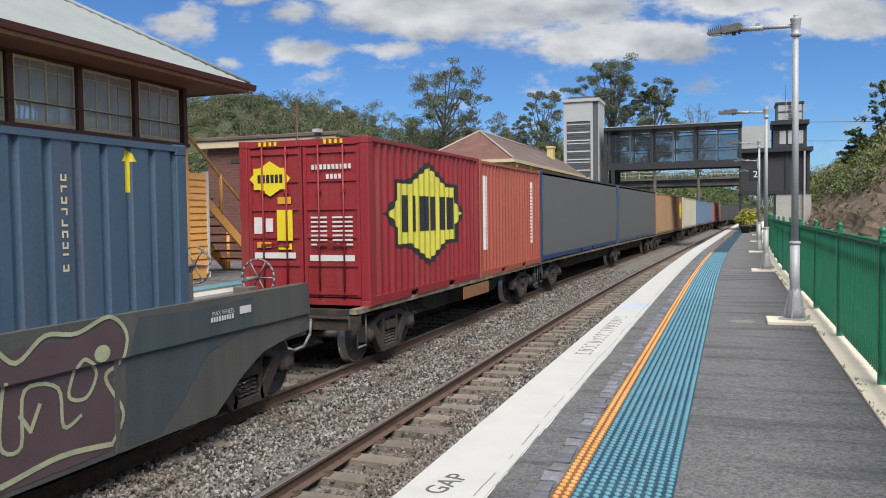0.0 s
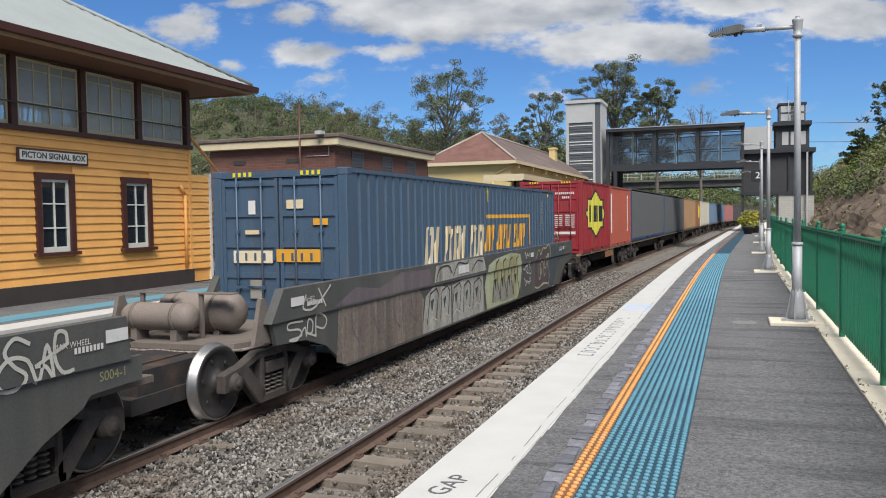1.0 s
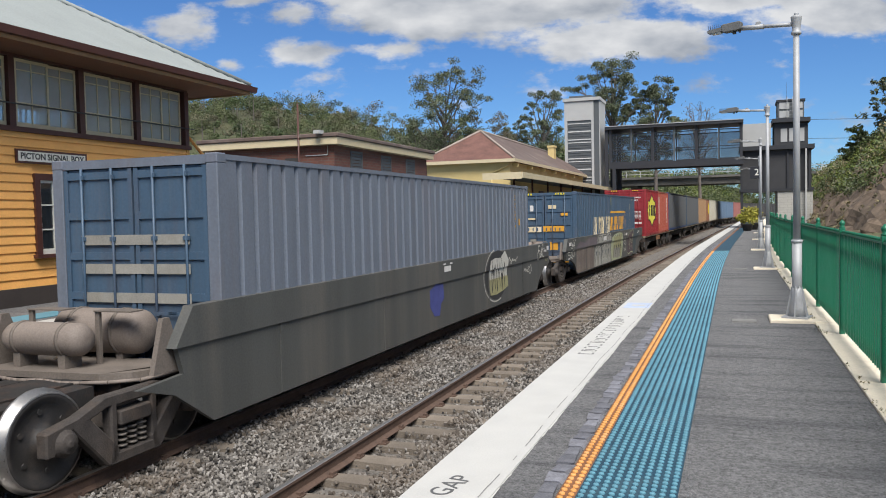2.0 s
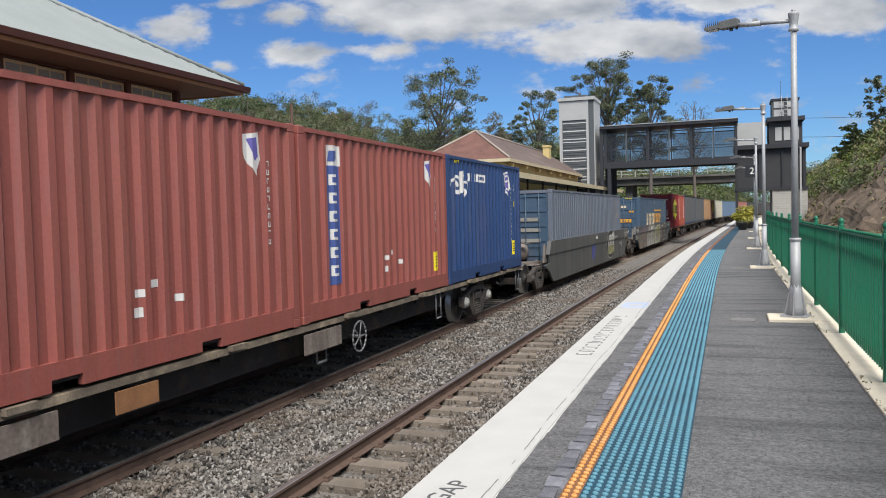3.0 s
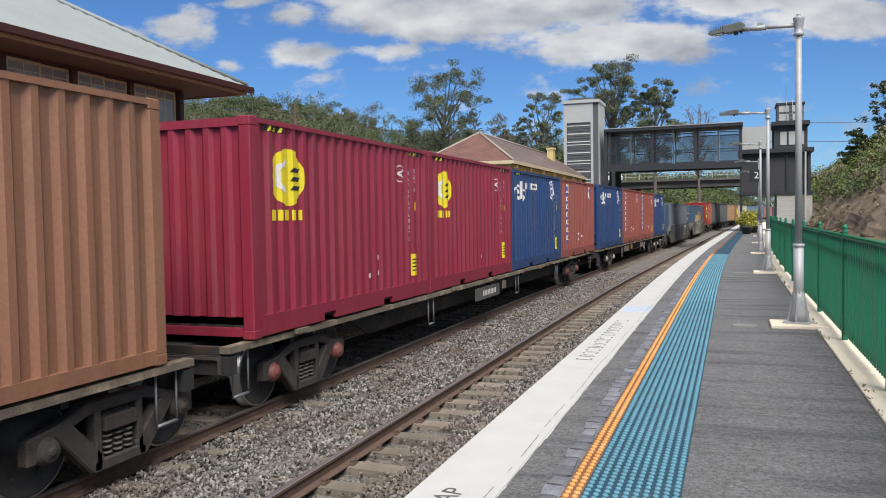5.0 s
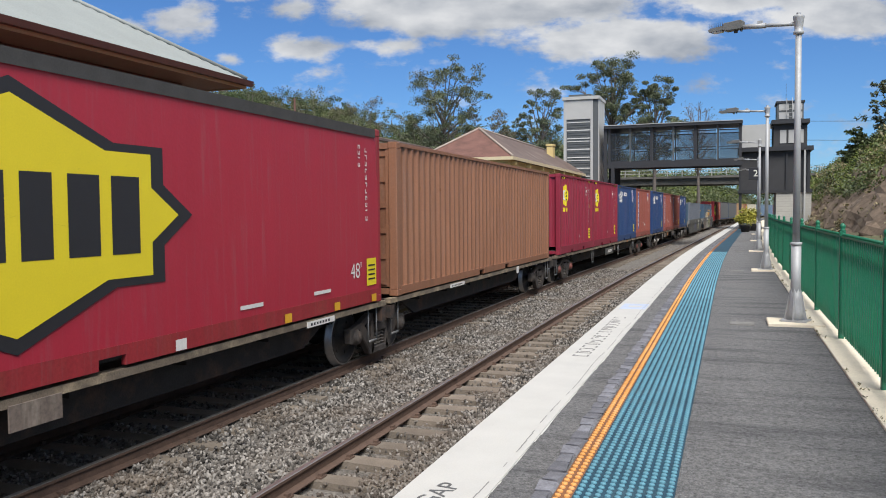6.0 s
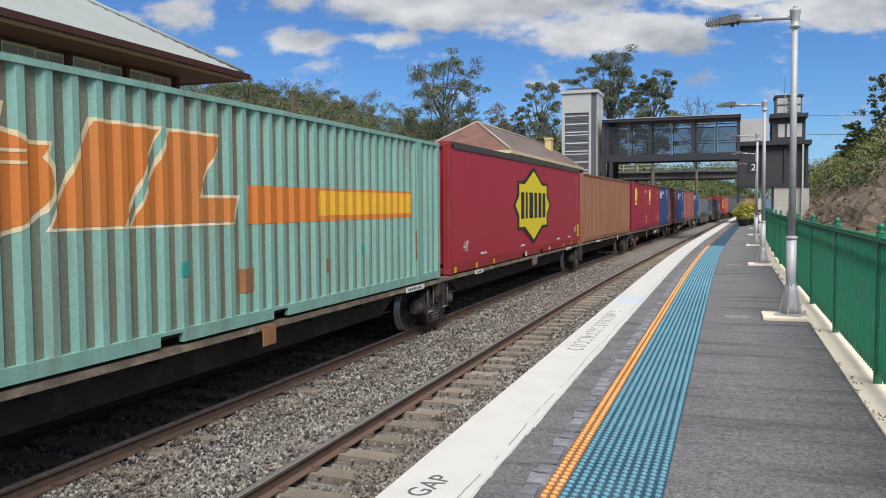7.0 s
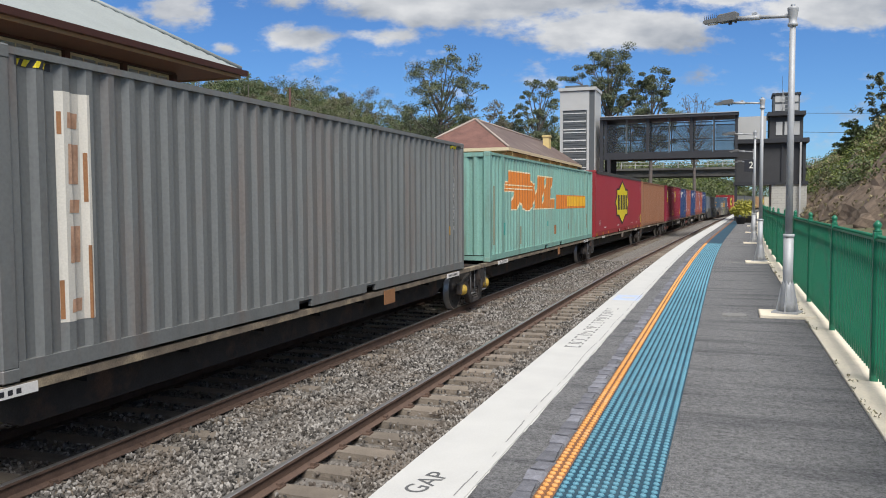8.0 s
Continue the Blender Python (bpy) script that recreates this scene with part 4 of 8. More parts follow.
CT["b1"] = container(-71.15, F20, 2.72, PAINT["blue"], "dark blue twenty-foot container with a white emblem", base_h=0.27)
CT["r1"] = container(-65.05, F20, 2.72, PAINT["brick"], "brick-red twenty-foot container with a blue band", base_h=0.27)
CT["b2"] = container(-57.75, F20, 2.74, PAINT["blue"], "dark blue twenty-foot container with a white emblem", base_h=0.27)
CT["r2"] = container(-51.60, F20, 2.74, PAINT["brick"], "brick-red twenty-foot container with a blue band", base_h=0.27)
CT["r3"] = container(-45.45, F20, 2.74, PAINT["brick"], "brick-red twenty-foot container with a blue band", base_h=0.27)
CT["b3"] = container(-39.30, F20, 2.74, PAINT["blue"], "dark blue twenty-foot container with a white emblem", base_h=0.27)
CT["c3"] = container(-29.05, F48, 2.90, PAINT["slate_grey"], "slate grey corrugated container in a well wagon", z0=-0.66, doors=True, ribs=0.33, dm=PAINT["slate"])
CT["pn"] = container(-7.40, F48, 2.90, PAINT["slate"], "slate blue corrugated container with cream and orange lettering shapes", z0=-0.66, doors=True, ribs=0.33)
CT["lin"] = container(11.83, F20, 2.80, PAINT["red"], "red twenty-foot container with a yellow star and doors", z0=-0.04, doors=True)
CT["or"] = container(17.95, F20, 2.78, PAINT["orange_red"], "faded red twenty-foot container with white strips", z0=-0.04)
CT["g1"] = container(24.25, F48, 2.80, PAINT["curtain_grey"], "grey curtain-sided container with a blue frame", kind="flat", post=PAINT["blue"])
CT["g2"] = container(39.35, F48, 2.80, PAINT["curtain_grey"], "grey curtain-sided container with a blue frame", kind="flat", post=PAINT["slate"])
CT["tan"] = container(54.6, F40, 2.75, PAINT["tan"], "tan corrugated container on a flat wagon")
CT["br2"] = container(67.0, F20, 2.75, PAINT["brown"], "brown twenty-foot container with a yellow patch")
CT["cream"] = container(74.6, F48, 2.75, PAINT["cream"], "cream white container on a flat wagon")
CT["sky"] = container(90.6, F48, 2.75, PAINT["sky"], "mid-blue container on a flat wagon")
CT["sky2"] = container(106.0, F40, 2.75, PAINT["sky"], "mid-blue container on a flat wagon")
CT["pink"] = container(119.6, F48, 2.75, PAINT["pink"], "faded pink container on a flat wagon")
for k, s in enumerate((135.2, 148.8, 162.4, 176.0, 189.6)):
    container(s, F40, 2.7, PAINT["dark"], "dark grey container far along the train")

wg = {}
YEL = mat("yellow_hub", (0.55, 0.36, 0.05), 0.6, var=0.2, tint=(0.2, 0.14, 0.06), tint_amt=0.5, tint_scale=9)
PALE = mat("pale_hub", (0.42, 0.40, 0.36), 0.6, var=0.2, tint=(0.2, 0.16, 0.12), tint_amt=0.6, tint_scale=9)
REDH = mat("red_hub", (0.20, 0.065, 0.05), 0.6, var=0.2)
wg["grey"] = flat_wagon(-144.2, -128.6, (-7.6, 7.9), hub=YEL, deep=True)
wg["teal"] = flat_wagon(-128.4, -113.2, (7.7,), deep=True)
wg["red48"] = flat_wagon(-113.0, -97.75, (7.73,), deep=True)
wg["brown"] = flat_wagon(-97.5, -84.6, (5.5,), deep=True)
wg["A"] = flat_wagon(-83.9, -58.9, (-10.4, 8.8), hub=REDH)
wg["B"] = flat_wagon(-58.2, -32.9, (-8.7, 8.75), hub=PALE, handwheel=(1.9,))
wg["c3"] = well_wagon(-32.0, -11.75, -29.6, -13.6, rear_bogie=-30.3, front_bogie=-13.15, nose=0.36)
wg["pn"] = well_wagon(-11.75, 9.85, -7.9, 7.8, rear_bogie=-9.25, front_bogie=8.6)
wg["lin"] = flat_wagon(11.4, 24.25, (-4.75, 4.7))
wg["g1"] = flat_wagon(24.3, 54.0, (-12.6, 0.2, 12.6))
wg["tan"] = flat_wagon(54.6, 73.3, (-7.0, 7.0))
wg["cream"] = flat_wagon(74.4, 89.6, (-5.5, 5.5))
wg["sky"] = flat_wagon(90.4, 118.4, (-11.5, 0.0, 11.5))
wg["pink"] = flat_wagon(119.4, 147.4, (-11.5, 0.0, 11.5))
wg["far"] = flat_wagon(148.4, 174.4, (-11.5, 11.5))
wg["far2"] = flat_wagon(175.4, 202.4, (-11.5, 11.5))


# ---------------------------------------------------------------- paint on the train
def clip_poly(poly, ax, val, above):
    out = []
    n = len(poly)
    for i in range(n):
        a, b = poly[i], poly[(i + 1) % n]
        ia, ib = (a[ax] >= val) == above or a[ax] == val, (b[ax] >= val) == above or b[ax] == val
        if ia:
            out.append(a)
        if ia != ib:
            t = (val - a[ax]) / (b[ax] - a[ax])
            out.append((a[0] + t * (b[0] - a[0]), a[1] + t * (b[1] - a[1])))
    return out


def decal(parent, polys, m, name, label="", lift=0.003):
    """Paint outlines given in (y, z) on the outer side of a container or well wagon, following its ribs and steps."""
    w, prof = SKIN[parent]
    bm = bmesh.new()
    own = 0.00025 * (len(parent.children) % 5)
    for count, poly in enumerate(polys):
        rise = lift + own + 0.0003 * (count % 5)
        ya, yb = min(p[0] for p in poly), max(p[0] for p in poly)
        for (y0, d0), (y1, d1) in zip(prof, prof[1:]):
            if y1 <= ya or y0 >= yb or y1 - y0 < 1e-6:
                continue
            q = clip_poly(poly, 0, y0, True)
            q = clip_poly(q, 0, y1, False) if len(q) > 2 else q
            bands = [(None, None, 0.0)] if w > 0 else [(0.135, None, 0.03), (None, 0.135, 0.0)]
            for lo, hi, step in bands:
                r = q
                if lo is not None and len(r) > 2:
                    r = clip_poly(r, 1, lo, True)
                if hi is not None and len(r) > 2:
                    r = clip_poly(r, 1, hi, False)
                if len(r) < 3:
                    continue
                vs = []
                for y, z in r:
                    d = d0 + (d1 - d0) * (y - y0) / (y1 - y0)
                    vs.append(bm.verts.new((abs(w) - d + step + rise, y, z)))
                try:
                    bm.faces.new(vs)
                except ValueError:
                    pass
    bm.normal_update()
    for f in bm.faces:
        if f.normal.x < 0:
            f.normal_flip()
    return part(name, bm, m, parent, label)


def rect(y0, y1, z0, z1, slant=0.0):
    return [(y0, z0), (y1, z0), (y1 + slant, z1), (y0 + slant, z1)]


def stroke(pts, wd):
    out = []
    for a, b in zip(pts, pts[1:]):
        dy, dz = b[0] - a[0], b[1] - a[1]
        ln = math.hypot(dy, dz) or 1
        ny, nz = -dz / ln * wd / 2, dy / ln * wd / 2
        ey, ez = dy / ln * wd * 0.3, dz / ln * wd * 0.3
        out.append([(a[0] - ey + ny, a[1] - ez + nz), (a[0] - ey - ny, a[1] - ez - nz), (b[0] + ey - ny, b[1] + ez - nz), (b[0] + ey + ny, b[1] + ez + nz)])
    return out


def ellipse(cy, cz, ry, rz, n=24, a0=0.0, a1=2 * math.pi):
    return [(cy + ry * math.cos(a0 + (a1 - a0) * k / n), cz + rz * math.sin(a0 + (a1 - a0) * k / n)) for k in range(n)]


def squiggle(rng, y0, z0, wd, ht, n=9):
    """A looping line of spray."""
    p, q = rng.uniform(0, 6), rng.uniform(2.2, 3.2)
    m = n * 6
    return [(y0 + wd * k / m + 0.10 * wd * math.sin(k * 6.0 * q / m * 2 + p), z0 + ht * (0.5 + 0.5 * math.sin(k * 6.28 * q / m) * math.cos(k * 2.1 / m + p * 0.3))) for k in range(m + 1)]


def flow(pts, n=5):
    """A smooth line through the points."""
    q = [pts[0]] + list(pts) + [pts[-1]]
    out = []
    for a, b, c2, d in zip(q, q[1:], q[2:], q[3:]):
        for k in range(n):
            t = k / n
            out.append(tuple(0.5 * (2 * b[i] + (c2[i] - a[i]) * t + (2 * a[i] - 5 * b[i] + 4 * c2[i] - d[i]) * t * t + (3 * b[i] - a[i] - 3 * c2[i] + d[i]) * t ** 3) for i in (0, 1)))
    return out + [pts[-1]]


def letters_yz(body, size, cy, cz):
    bm = text_bm(body, size, Matrix.Identity(4), 0.0)
    out = [[(cy + v.co.x, cz + v.co.y) for v in f.verts] for f in bm.faces]
    bm.free()
    return out


def bars(y, z0, z1, n, wd=0.06, fill=0.62):
    """An upright column of short unreadable strokes standing for a serial number."""
    st = (z1 - z0) / n
    out = []
    for k in range(n):
        a, b = z0 + k * st, z0 + k * st + st * fill
        t = wd * 0.27
        if k % 4 != 1:
            out.append(rect(y - wd / 2, y - wd / 2 + t, a, b))
        if k % 3 != 1:
            out.append(rect(y + wd / 2 - t, y + wd / 2, a, b))
        out.append(rect(y - wd / 2, y + wd / 2, b - t, b) if k % 2 else rect(y - wd / 2, y + wd / 2, a, a + t))
    return out


P = {
    "yellow": mat("sign_yellow", (0.70, 0.56, 0.02), 0.5, var=0.06, scale=2),
    "dirty_yellow": mat("worn_yellow", (0.55, 0.50, 0.06), 0.6, var=0.12, scale=3, tint=(0.36, 0.30, 0.08), tint_amt=0.4),
    "black": mat("sign_black", (0.018, 0.018, 0.022), 0.5, var=0.1),
    "white": mat("worn_white", (0.62, 0.60, 0.57), 0.6, var=0.10, scale=4, tint=(0.42, 0.36, 0.32), tint_amt=0.4, tint_scale=3),
    "cream": mat("worn_cream", (0.62, 0.50, 0.30), 0.6, var=0.12, scale=4, tint=(0.70, 0.66, 0.58), tint_amt=0.8, tint_scale=1.5),
    "orange": mat("worn_orange", (0.62, 0.30, 0.03), 0.6, var=0.12, scale=4, tint=(0.55, 0.38, 0.06), tint_amt=0.5),
    "toll": mat("faded_orange", (0.52, 0.16, 0.025), 0.6, var=0.15, scale=3, tint=(0.36, 0.16, 0.05), tint_amt=0.5, streak=True),
    "amber": mat("amber_stripe", (0.60, 0.32, 0.02), 0.6, var=0.1, scale=3),
    "navy": mat("band_blue", (0.055, 0.085, 0.25), 0.5, var=0.1, scale=3),
    "violet": mat("badge_violet", (0.12, 0.10, 0.33), 0.5, var=0.15, scale=8),
    "rust": mat("rust_patch", (0.24, 0.11, 0.045), 0.8, var=0.3, scale=6),
    "rust_pale": mat("pale_rust", (0.40, 0.24, 0.155), 0.8, var=0.35, scale=7, fine=40, tint=(0.26, 0.12, 0.06), tint_amt=0.7, tint_scale=5),
    "rust_strip": mat("rusty_white_strip", (0.52, 0.49, 0.43), 0.7, var=0.15, scale=3, tint=(0.30, 0.16, 0.08), tint_amt=0.8, tint_scale=2.2, streak=True),
    "teal_dark": mat("teal_touch_up", (0.03, 0.26, 0.23), 0.6, var=0.1),
    "plum": mat("spray_plum", (0.085, 0.055, 0.062), 0.7, var=0.2, scale=3),
    "lime": mat("spray_pale_green", (0.36, 0.38, 0.24), 0.7, var=0.25, scale=4, tint=(0.20, 0.24, 0.14), tint_amt=0.5),
    "silver": mat("spray_silver", (0.26, 0.25, 0.22), 0.6, var=0.25, scale=3, tint=(0.17, 0.15, 0.12), tint_amt=0.6),
    "khaki": mat("spray_khaki", (0.32, 0.30, 0.15), 0.65, var=0.25, scale=3, tint=(0.22, 0.20, 0.13), tint_amt=0.5),
    "bone": mat("spray_bone", (0.47, 0.455, 0.40), 0.65, var=0.15, scale=4),
    "mud": mat("dried_mud", (0.17, 0.145, 0.115), 0.8, var=0.3, scale=4),
    "ink": mat("spray_black", (0.03, 0.03, 0.03), 0.7, var=0.2),
    "spray_blue": mat("spray_blue", (0.055, 0.065, 0.22), 0.7, var=0.25, scale=4),
    "smear": mat("spray_brown_smear", (0.15, 0.118, 0.098), 0.7, var=0.5, scale=5, fine=22, tint=(0.27, 0.235, 0.19), tint_amt=0.95, tint_scale=2.6, streak=True),
    "ash": mat("spray_ash", (0.33, 0.32, 0.28), 0.7, var=0.35, scale=5, fine=22, tint=(0.17, 0.145, 0.12), tint_amt=0.9, tint_scale=2.4, streak=True),
    "mauve": mat("spray_mauve", (0.125, 0.10, 0.108), 0.7, var=0.3, scale=4, fine=25, tint=(0.19, 0.165, 0.15), tint_amt=0.7, tint_scale=2.2, streak=True),
    "petrol": mat("spray_petrol", (0.050, 0.066, 0.074), 0.7, var=0.3, scale=3, tint=(0.074, 0.075, 0.070), tint_amt=0.8, tint_scale=1.4, streak=True),
}


def star(cy, cz, ry, rz, k=1.0):
    q = [(0, 1.0), (0.50, 0.60), (0.80, 0.60), (0.80, 0.27), (1.0, 0.0), (0.80, -0.27), (0.80, -0.60), (0.50, -0.60)]
    pts = q + [(-a, -b) for a, b in q]
    return [(cy + ry * k * a, cz + rz * k * b) for a, b in pts]


def star_fan(cy, cz, ry, rz):
    s = star(cy, cz, ry, rz)
    return [[(cy, cz), s[i], s[(i + 1) % len(s)]] for i in range(len(s))]


def star_sign(c, cy, cz, ry, rz, yel):
    decal(c, star_fan(cy, cz, ry * 1.09, rz * 1.10), P["black"], "star_outline", lift=0.003)
    s = decal(c, star_fan(cy, cz, ry * 0.98, rz * 0.97), yel, "star_badge", "yellow eight-cornered badge", lift=0.006)
    bl = []
    xs = [-0.70, -0.46, -0.26, 0.03, 0.27, 0.52]
    ws = [0.17, 0.11, 0.22, 0.16, 0.18, 0.18]
    for a, b in zip(xs, ws):
        bl.append(rect(cy + ry * a, cy + ry * (a + b), cz - rz * 0.36, cz + rz * 0.36))
    for poly in bl:
        decal(c, [poly], P["black"], "badge_bar", "dark bar across the badge", lift=0.009)


def hazard(c, y0, H, n=4, s=1):
    a, b = sorted((y0 - 0.02 * s, y0 + (n * 0.09 + 0.04) * s))
    decal(c, [rect(a, b, H - 0.155, H - 0.085)], P["black"], "hazard_field")
    for k in range(n):
        decal(c, [rect(y0 + k * 0.09 * s, y0 + k * 0.09 * s + 0.05, H - 0.15, H - 0.09, 0.03)], P["yellow"], "hazard_stripe", lift=0.006)


def warning_label(c, y, z, m="yellow", h=0.38, wd=0.27):
    lb = decal(c, [rect(y - wd / 2, y + wd / 2, z, z + h)], P[m], "warning_label", "yellow warning label")
    decal(c, [rect(y - wd * 0.35, y + wd * 0.35, z + h * k / 6 + 0.02, z + h * k / 6 + 0.045) for k in range(1, 5)], P["black"], "label_lines", lift=0.005)


# red curtain-sider
c = CT["red48"]
star_sign(c, 0.02, 1.47, 2.12, 1.04, P["yellow"])
for y in (-6.26, 6.36):
    decal(c, letters_yz("48'", 0.34, y, 0.56), P["white"], "size_marking", "white size marking")
warning_label(c, 6.92, 0.30, h=0.44, wd=0.36)
decal(c, bars(6.75, 1.35, 2.55, 11, 0.07) + bars(6.5, 2.2, 2.58, 4, 0.07), P["white"], "serial_strokes")
decal(c, [rect(a, a + 0.5, 0.32, 0.37) for a in (-5.2, -1.5, 3.2, 5.0)], P["white"], "strap_plate")
decal(c, [rect(-7.1, 7.1, 2.70, 2.84)], M["dark_trim"], "curtain_track", "black curtain rail along the top", lift=0.012)
for a in (-7.1, -5.6, -4.2, -1.0, 2.0, 4.2, 5.6, 6.9):
    decal(c, [rect(a, a + 0.18, 0.03, 0.15)], P["amber"] if abs(a) > 4 else P["white"], "strap_hook", lift=0.01)
# twenty-foot star container
c = CT["lin"]
star_sign(c, -0.2, 1.53, 1.98, 0.93, P["dirty_yellow"])
c = CT["or"]
for y in (-2.48, 1.95):
    decal(c, [rect(y - 0.15, y + 0.15, 0.65, 2.42)], P["white"], "white_strip", "white vertical strip with worn lettering")
    decal(c, bars(y, 0.75, 2.3, 16, 0.12, 0.35), PAINT["orange_red"], "strip_strokes", lift=0.005)
# slate container: slanted cream and orange glyph shapes
c = CT["pn"]
z0 = 0.66


def glyphs(c, y0, y1, n, zb, zt, m, name):
    st = (y1 - y0) / n
    for k in range(n):
        out = []
        a = y0 + k * st
        w1 = st * 0.30
        kind = k % 3
        out.append(rect(a, a + w1, zb, zt, 0.16))
        if kind != 1:
            out.append(rect(a + st * 0.50, a + st * 0.50 + w1, zb, zt - 0.06, 0.15))
            out.append(rect(a + w1 + 0.16, a + st * 0.72 + 0.13, zt - 0.16, zt, 0.02))
        if kind == 2:
            out.append(rect(a + w1, a + st * 0.55, zb, zb + 0.12, 0.02))
        decal(c, out, P[m], name, "slanted %s painted glyph shape" % m)


glyphs(c, -4.15, -0.32, 7, 0.42 + z0, 1.26 + z0, "cream", "cream_glyph")
glyphs(c, -0.22, 3.78, 8, 0.62 + z0, 1.24 + z0, "orange", "orange_glyph")
decal(c, [rect(-0.12, 4.16, 1.40 + z0, 1.49 + z0), rect(4.05, 4.16, 0.62 + z0, 1.40 + z0)], P["orange"], "orange_frame_line")
decal(c, [[(6.35, 2.02 + z0), (6.45, 2.16 + z0), (6.55, 2.02 + z0)], rect(6.42, 6.48, 1.72 + z0, 2.02 + z0)], P["yellow"], "arrow_mark")
decal(c, [[(-0.05, 2.02 + z0), (0.03, 2.14 + z0), (0.11, 2.02 + z0)], rect(0.0, 0.06, 1.80 + z0, 2.02 + z0)], P["yellow"], "arrow_mark")
decal(c, bars(5.62, 1.0 + z0, 1.9 + z0, 9, 0.07), P["cream"], "serial_strokes")
c = CT["c3"]
decal(c, bars(5.9, 1.1 + z0, 2.0 + z0, 9, 0.07) + [rect(6.25, 6.42, 1.15 + z0, 1.32 + z0)], P["orange"], "serial_strokes")
# blue containers with a white emblem
for key in ("b1", "b2", "b3"):
    c = CT[key]
    decal(c, [[(-2.50, 1.94), (-2.20, 1.90), (-1.98, 1.95), (-1.90, 2.10), (-1.94, 2.25), (-1.84, 2.30), (-1.78, 2.28), (-1.76, 2.35), (-1.90, 2.45), (-2.05, 2.42), (-2.16, 2.25), (-2.16, 2.05), (-2.30, 1.98)]], P["white"], "emblem", "white animal-like emblem shape")
    decal(c, stroke(flow([(-2.80, 2.10), (-2.62, 2.20), (-2.40, 2.30), (-2.22, 2.24), (-2.16, 2.08), (-2.28, 1.97), (-2.46, 2.02), (-2.48, 2.14), (-2.36, 2.18), (-2.30, 2.10)], 4), 0.065), P["white"], "emblem_tail", lift=0.004)
    for leg in ([(-1.97, 2.10), (-1.78, 2.19), (-1.66, 2.15), (-1.62, 2.04)], [(-1.97, 2.00), (-1.82, 2.04), (-1.74, 1.98), (-1.80, 1.86)]):
        decal(c, stroke(flow(leg, 4), 0.055), P["white"], "emblem_leg", lift=0.005)
    for poly in [rect(-1.60 + k * 0.235, -1.60 + k * 0.235 + 0.16, 2.22, 2.40) for k in range(6)]:
        decal(c, [poly], P["white"], "name_stroke")
    for poly in [rect(-1.555 + k * 0.235, -1.555 + k * 0.235 + 0.07, 2.27, 2.35) for k in range(6)]:
        decal(c, [poly], PAINT["blue"], "stroke_hollow", lift=0.006)
    decal(c, [[(1.42, 2.52), (1.96, 2.60), (2.02, 2.14), (1.84, 1.88), (1.50, 2.16)]], P["white"], "badge", "pale violet shield badge")
    decal(c, [[(1.48, 2.48), (1.91, 2.55), (1.97, 2.16), (1.84, 1.95), (1.55, 2.18)]], P["violet"], "badge_field", lift=0.006)
    for q in ([(1.54, 2.40), (1.74, 2.46), (1.86, 2.36)], [(1.58, 2.26), (1.76, 2.34), (1.90, 2.22)], [(1.70, 2.12), (1.84, 2.06)]):
        decal(c, stroke(q, 0.045), P["white"], "badge_stroke", lift=0.009)
    decal(c, bars(2.054, 0.75, 2.20, 13, 0.06) + bars(2.341, 1.85, 2.30, 4, 0.06), P["white"], "serial_strokes")
    decal(c, [rect(2.32, 2.44, 1.65, 1.80)], P["yellow"], "small_label")
    warning_label(c, 2.36, 0.36)
    hazard(c, -2.55, 2.74)
# brick-red containers with a blue band
for key in ("r1", "r2", "r3"):
    c = CT[key]
    decal(c, [rect(-2.18, -1.74, 2.24, 2.54)], P["white"], "band_head", "white square over the band")
    decal(c, [rect(-2.10, -1.95, 2.30, 2.46, 0.05), rect(-1.90, -1.82, 2.34, 2.48)], P["navy"], "head_mark", lift=0.006)
    decal(c, [rect(-2.16, -1.76, 0.47, 2.24)], P["navy"], "blue_band", "vertical blue band")
    for poly in [rect(-2.08, -1.86, 0.60 + k * 0.27, 0.76 + k * 0.27) for k in range(6)]:
        decal(c, [poly], P["white"], "band_stroke", lift=0.006)
    for poly in [rect(-2.02, -1.92, 0.64 + k * 0.27, 0.72 + k * 0.27) for k in range(6)]:
        decal(c, [poly], P["navy"], "stroke_hollow", lift=0.009)
    decal(c, [[(1.80, 2.50), (2.22, 2.56), (2.25, 2.22), (2.12, 1.98), (1.90, 2.22)]], P["white"], "badge", "peeling white and blue badge")
    decal(c, [[(1.95, 2.46), (2.18, 2.50), (2.2, 2.25), (2.05, 2.20)]], P["violet"], "badge_field", lift=0.006)
    decal(c, bars(2.341, 1.15, 2.25, 10, 0.055), P["white"], "serial_strokes")
    decal(c, [rect(-0.1, 0.0, 0.72, 0.80), rect(0.12, 0.24, 0.80, 0.88), rect(0.5, 0.6, 0.62, 0.7), rect(0.0, 0.12, 0.2, 0.26), rect(-0.12, -0.02, 0.52, 0.62)], P["white"], "touch_up_spots")
    if key == "r3":
        warning_label(c, 2.4, 0.36)
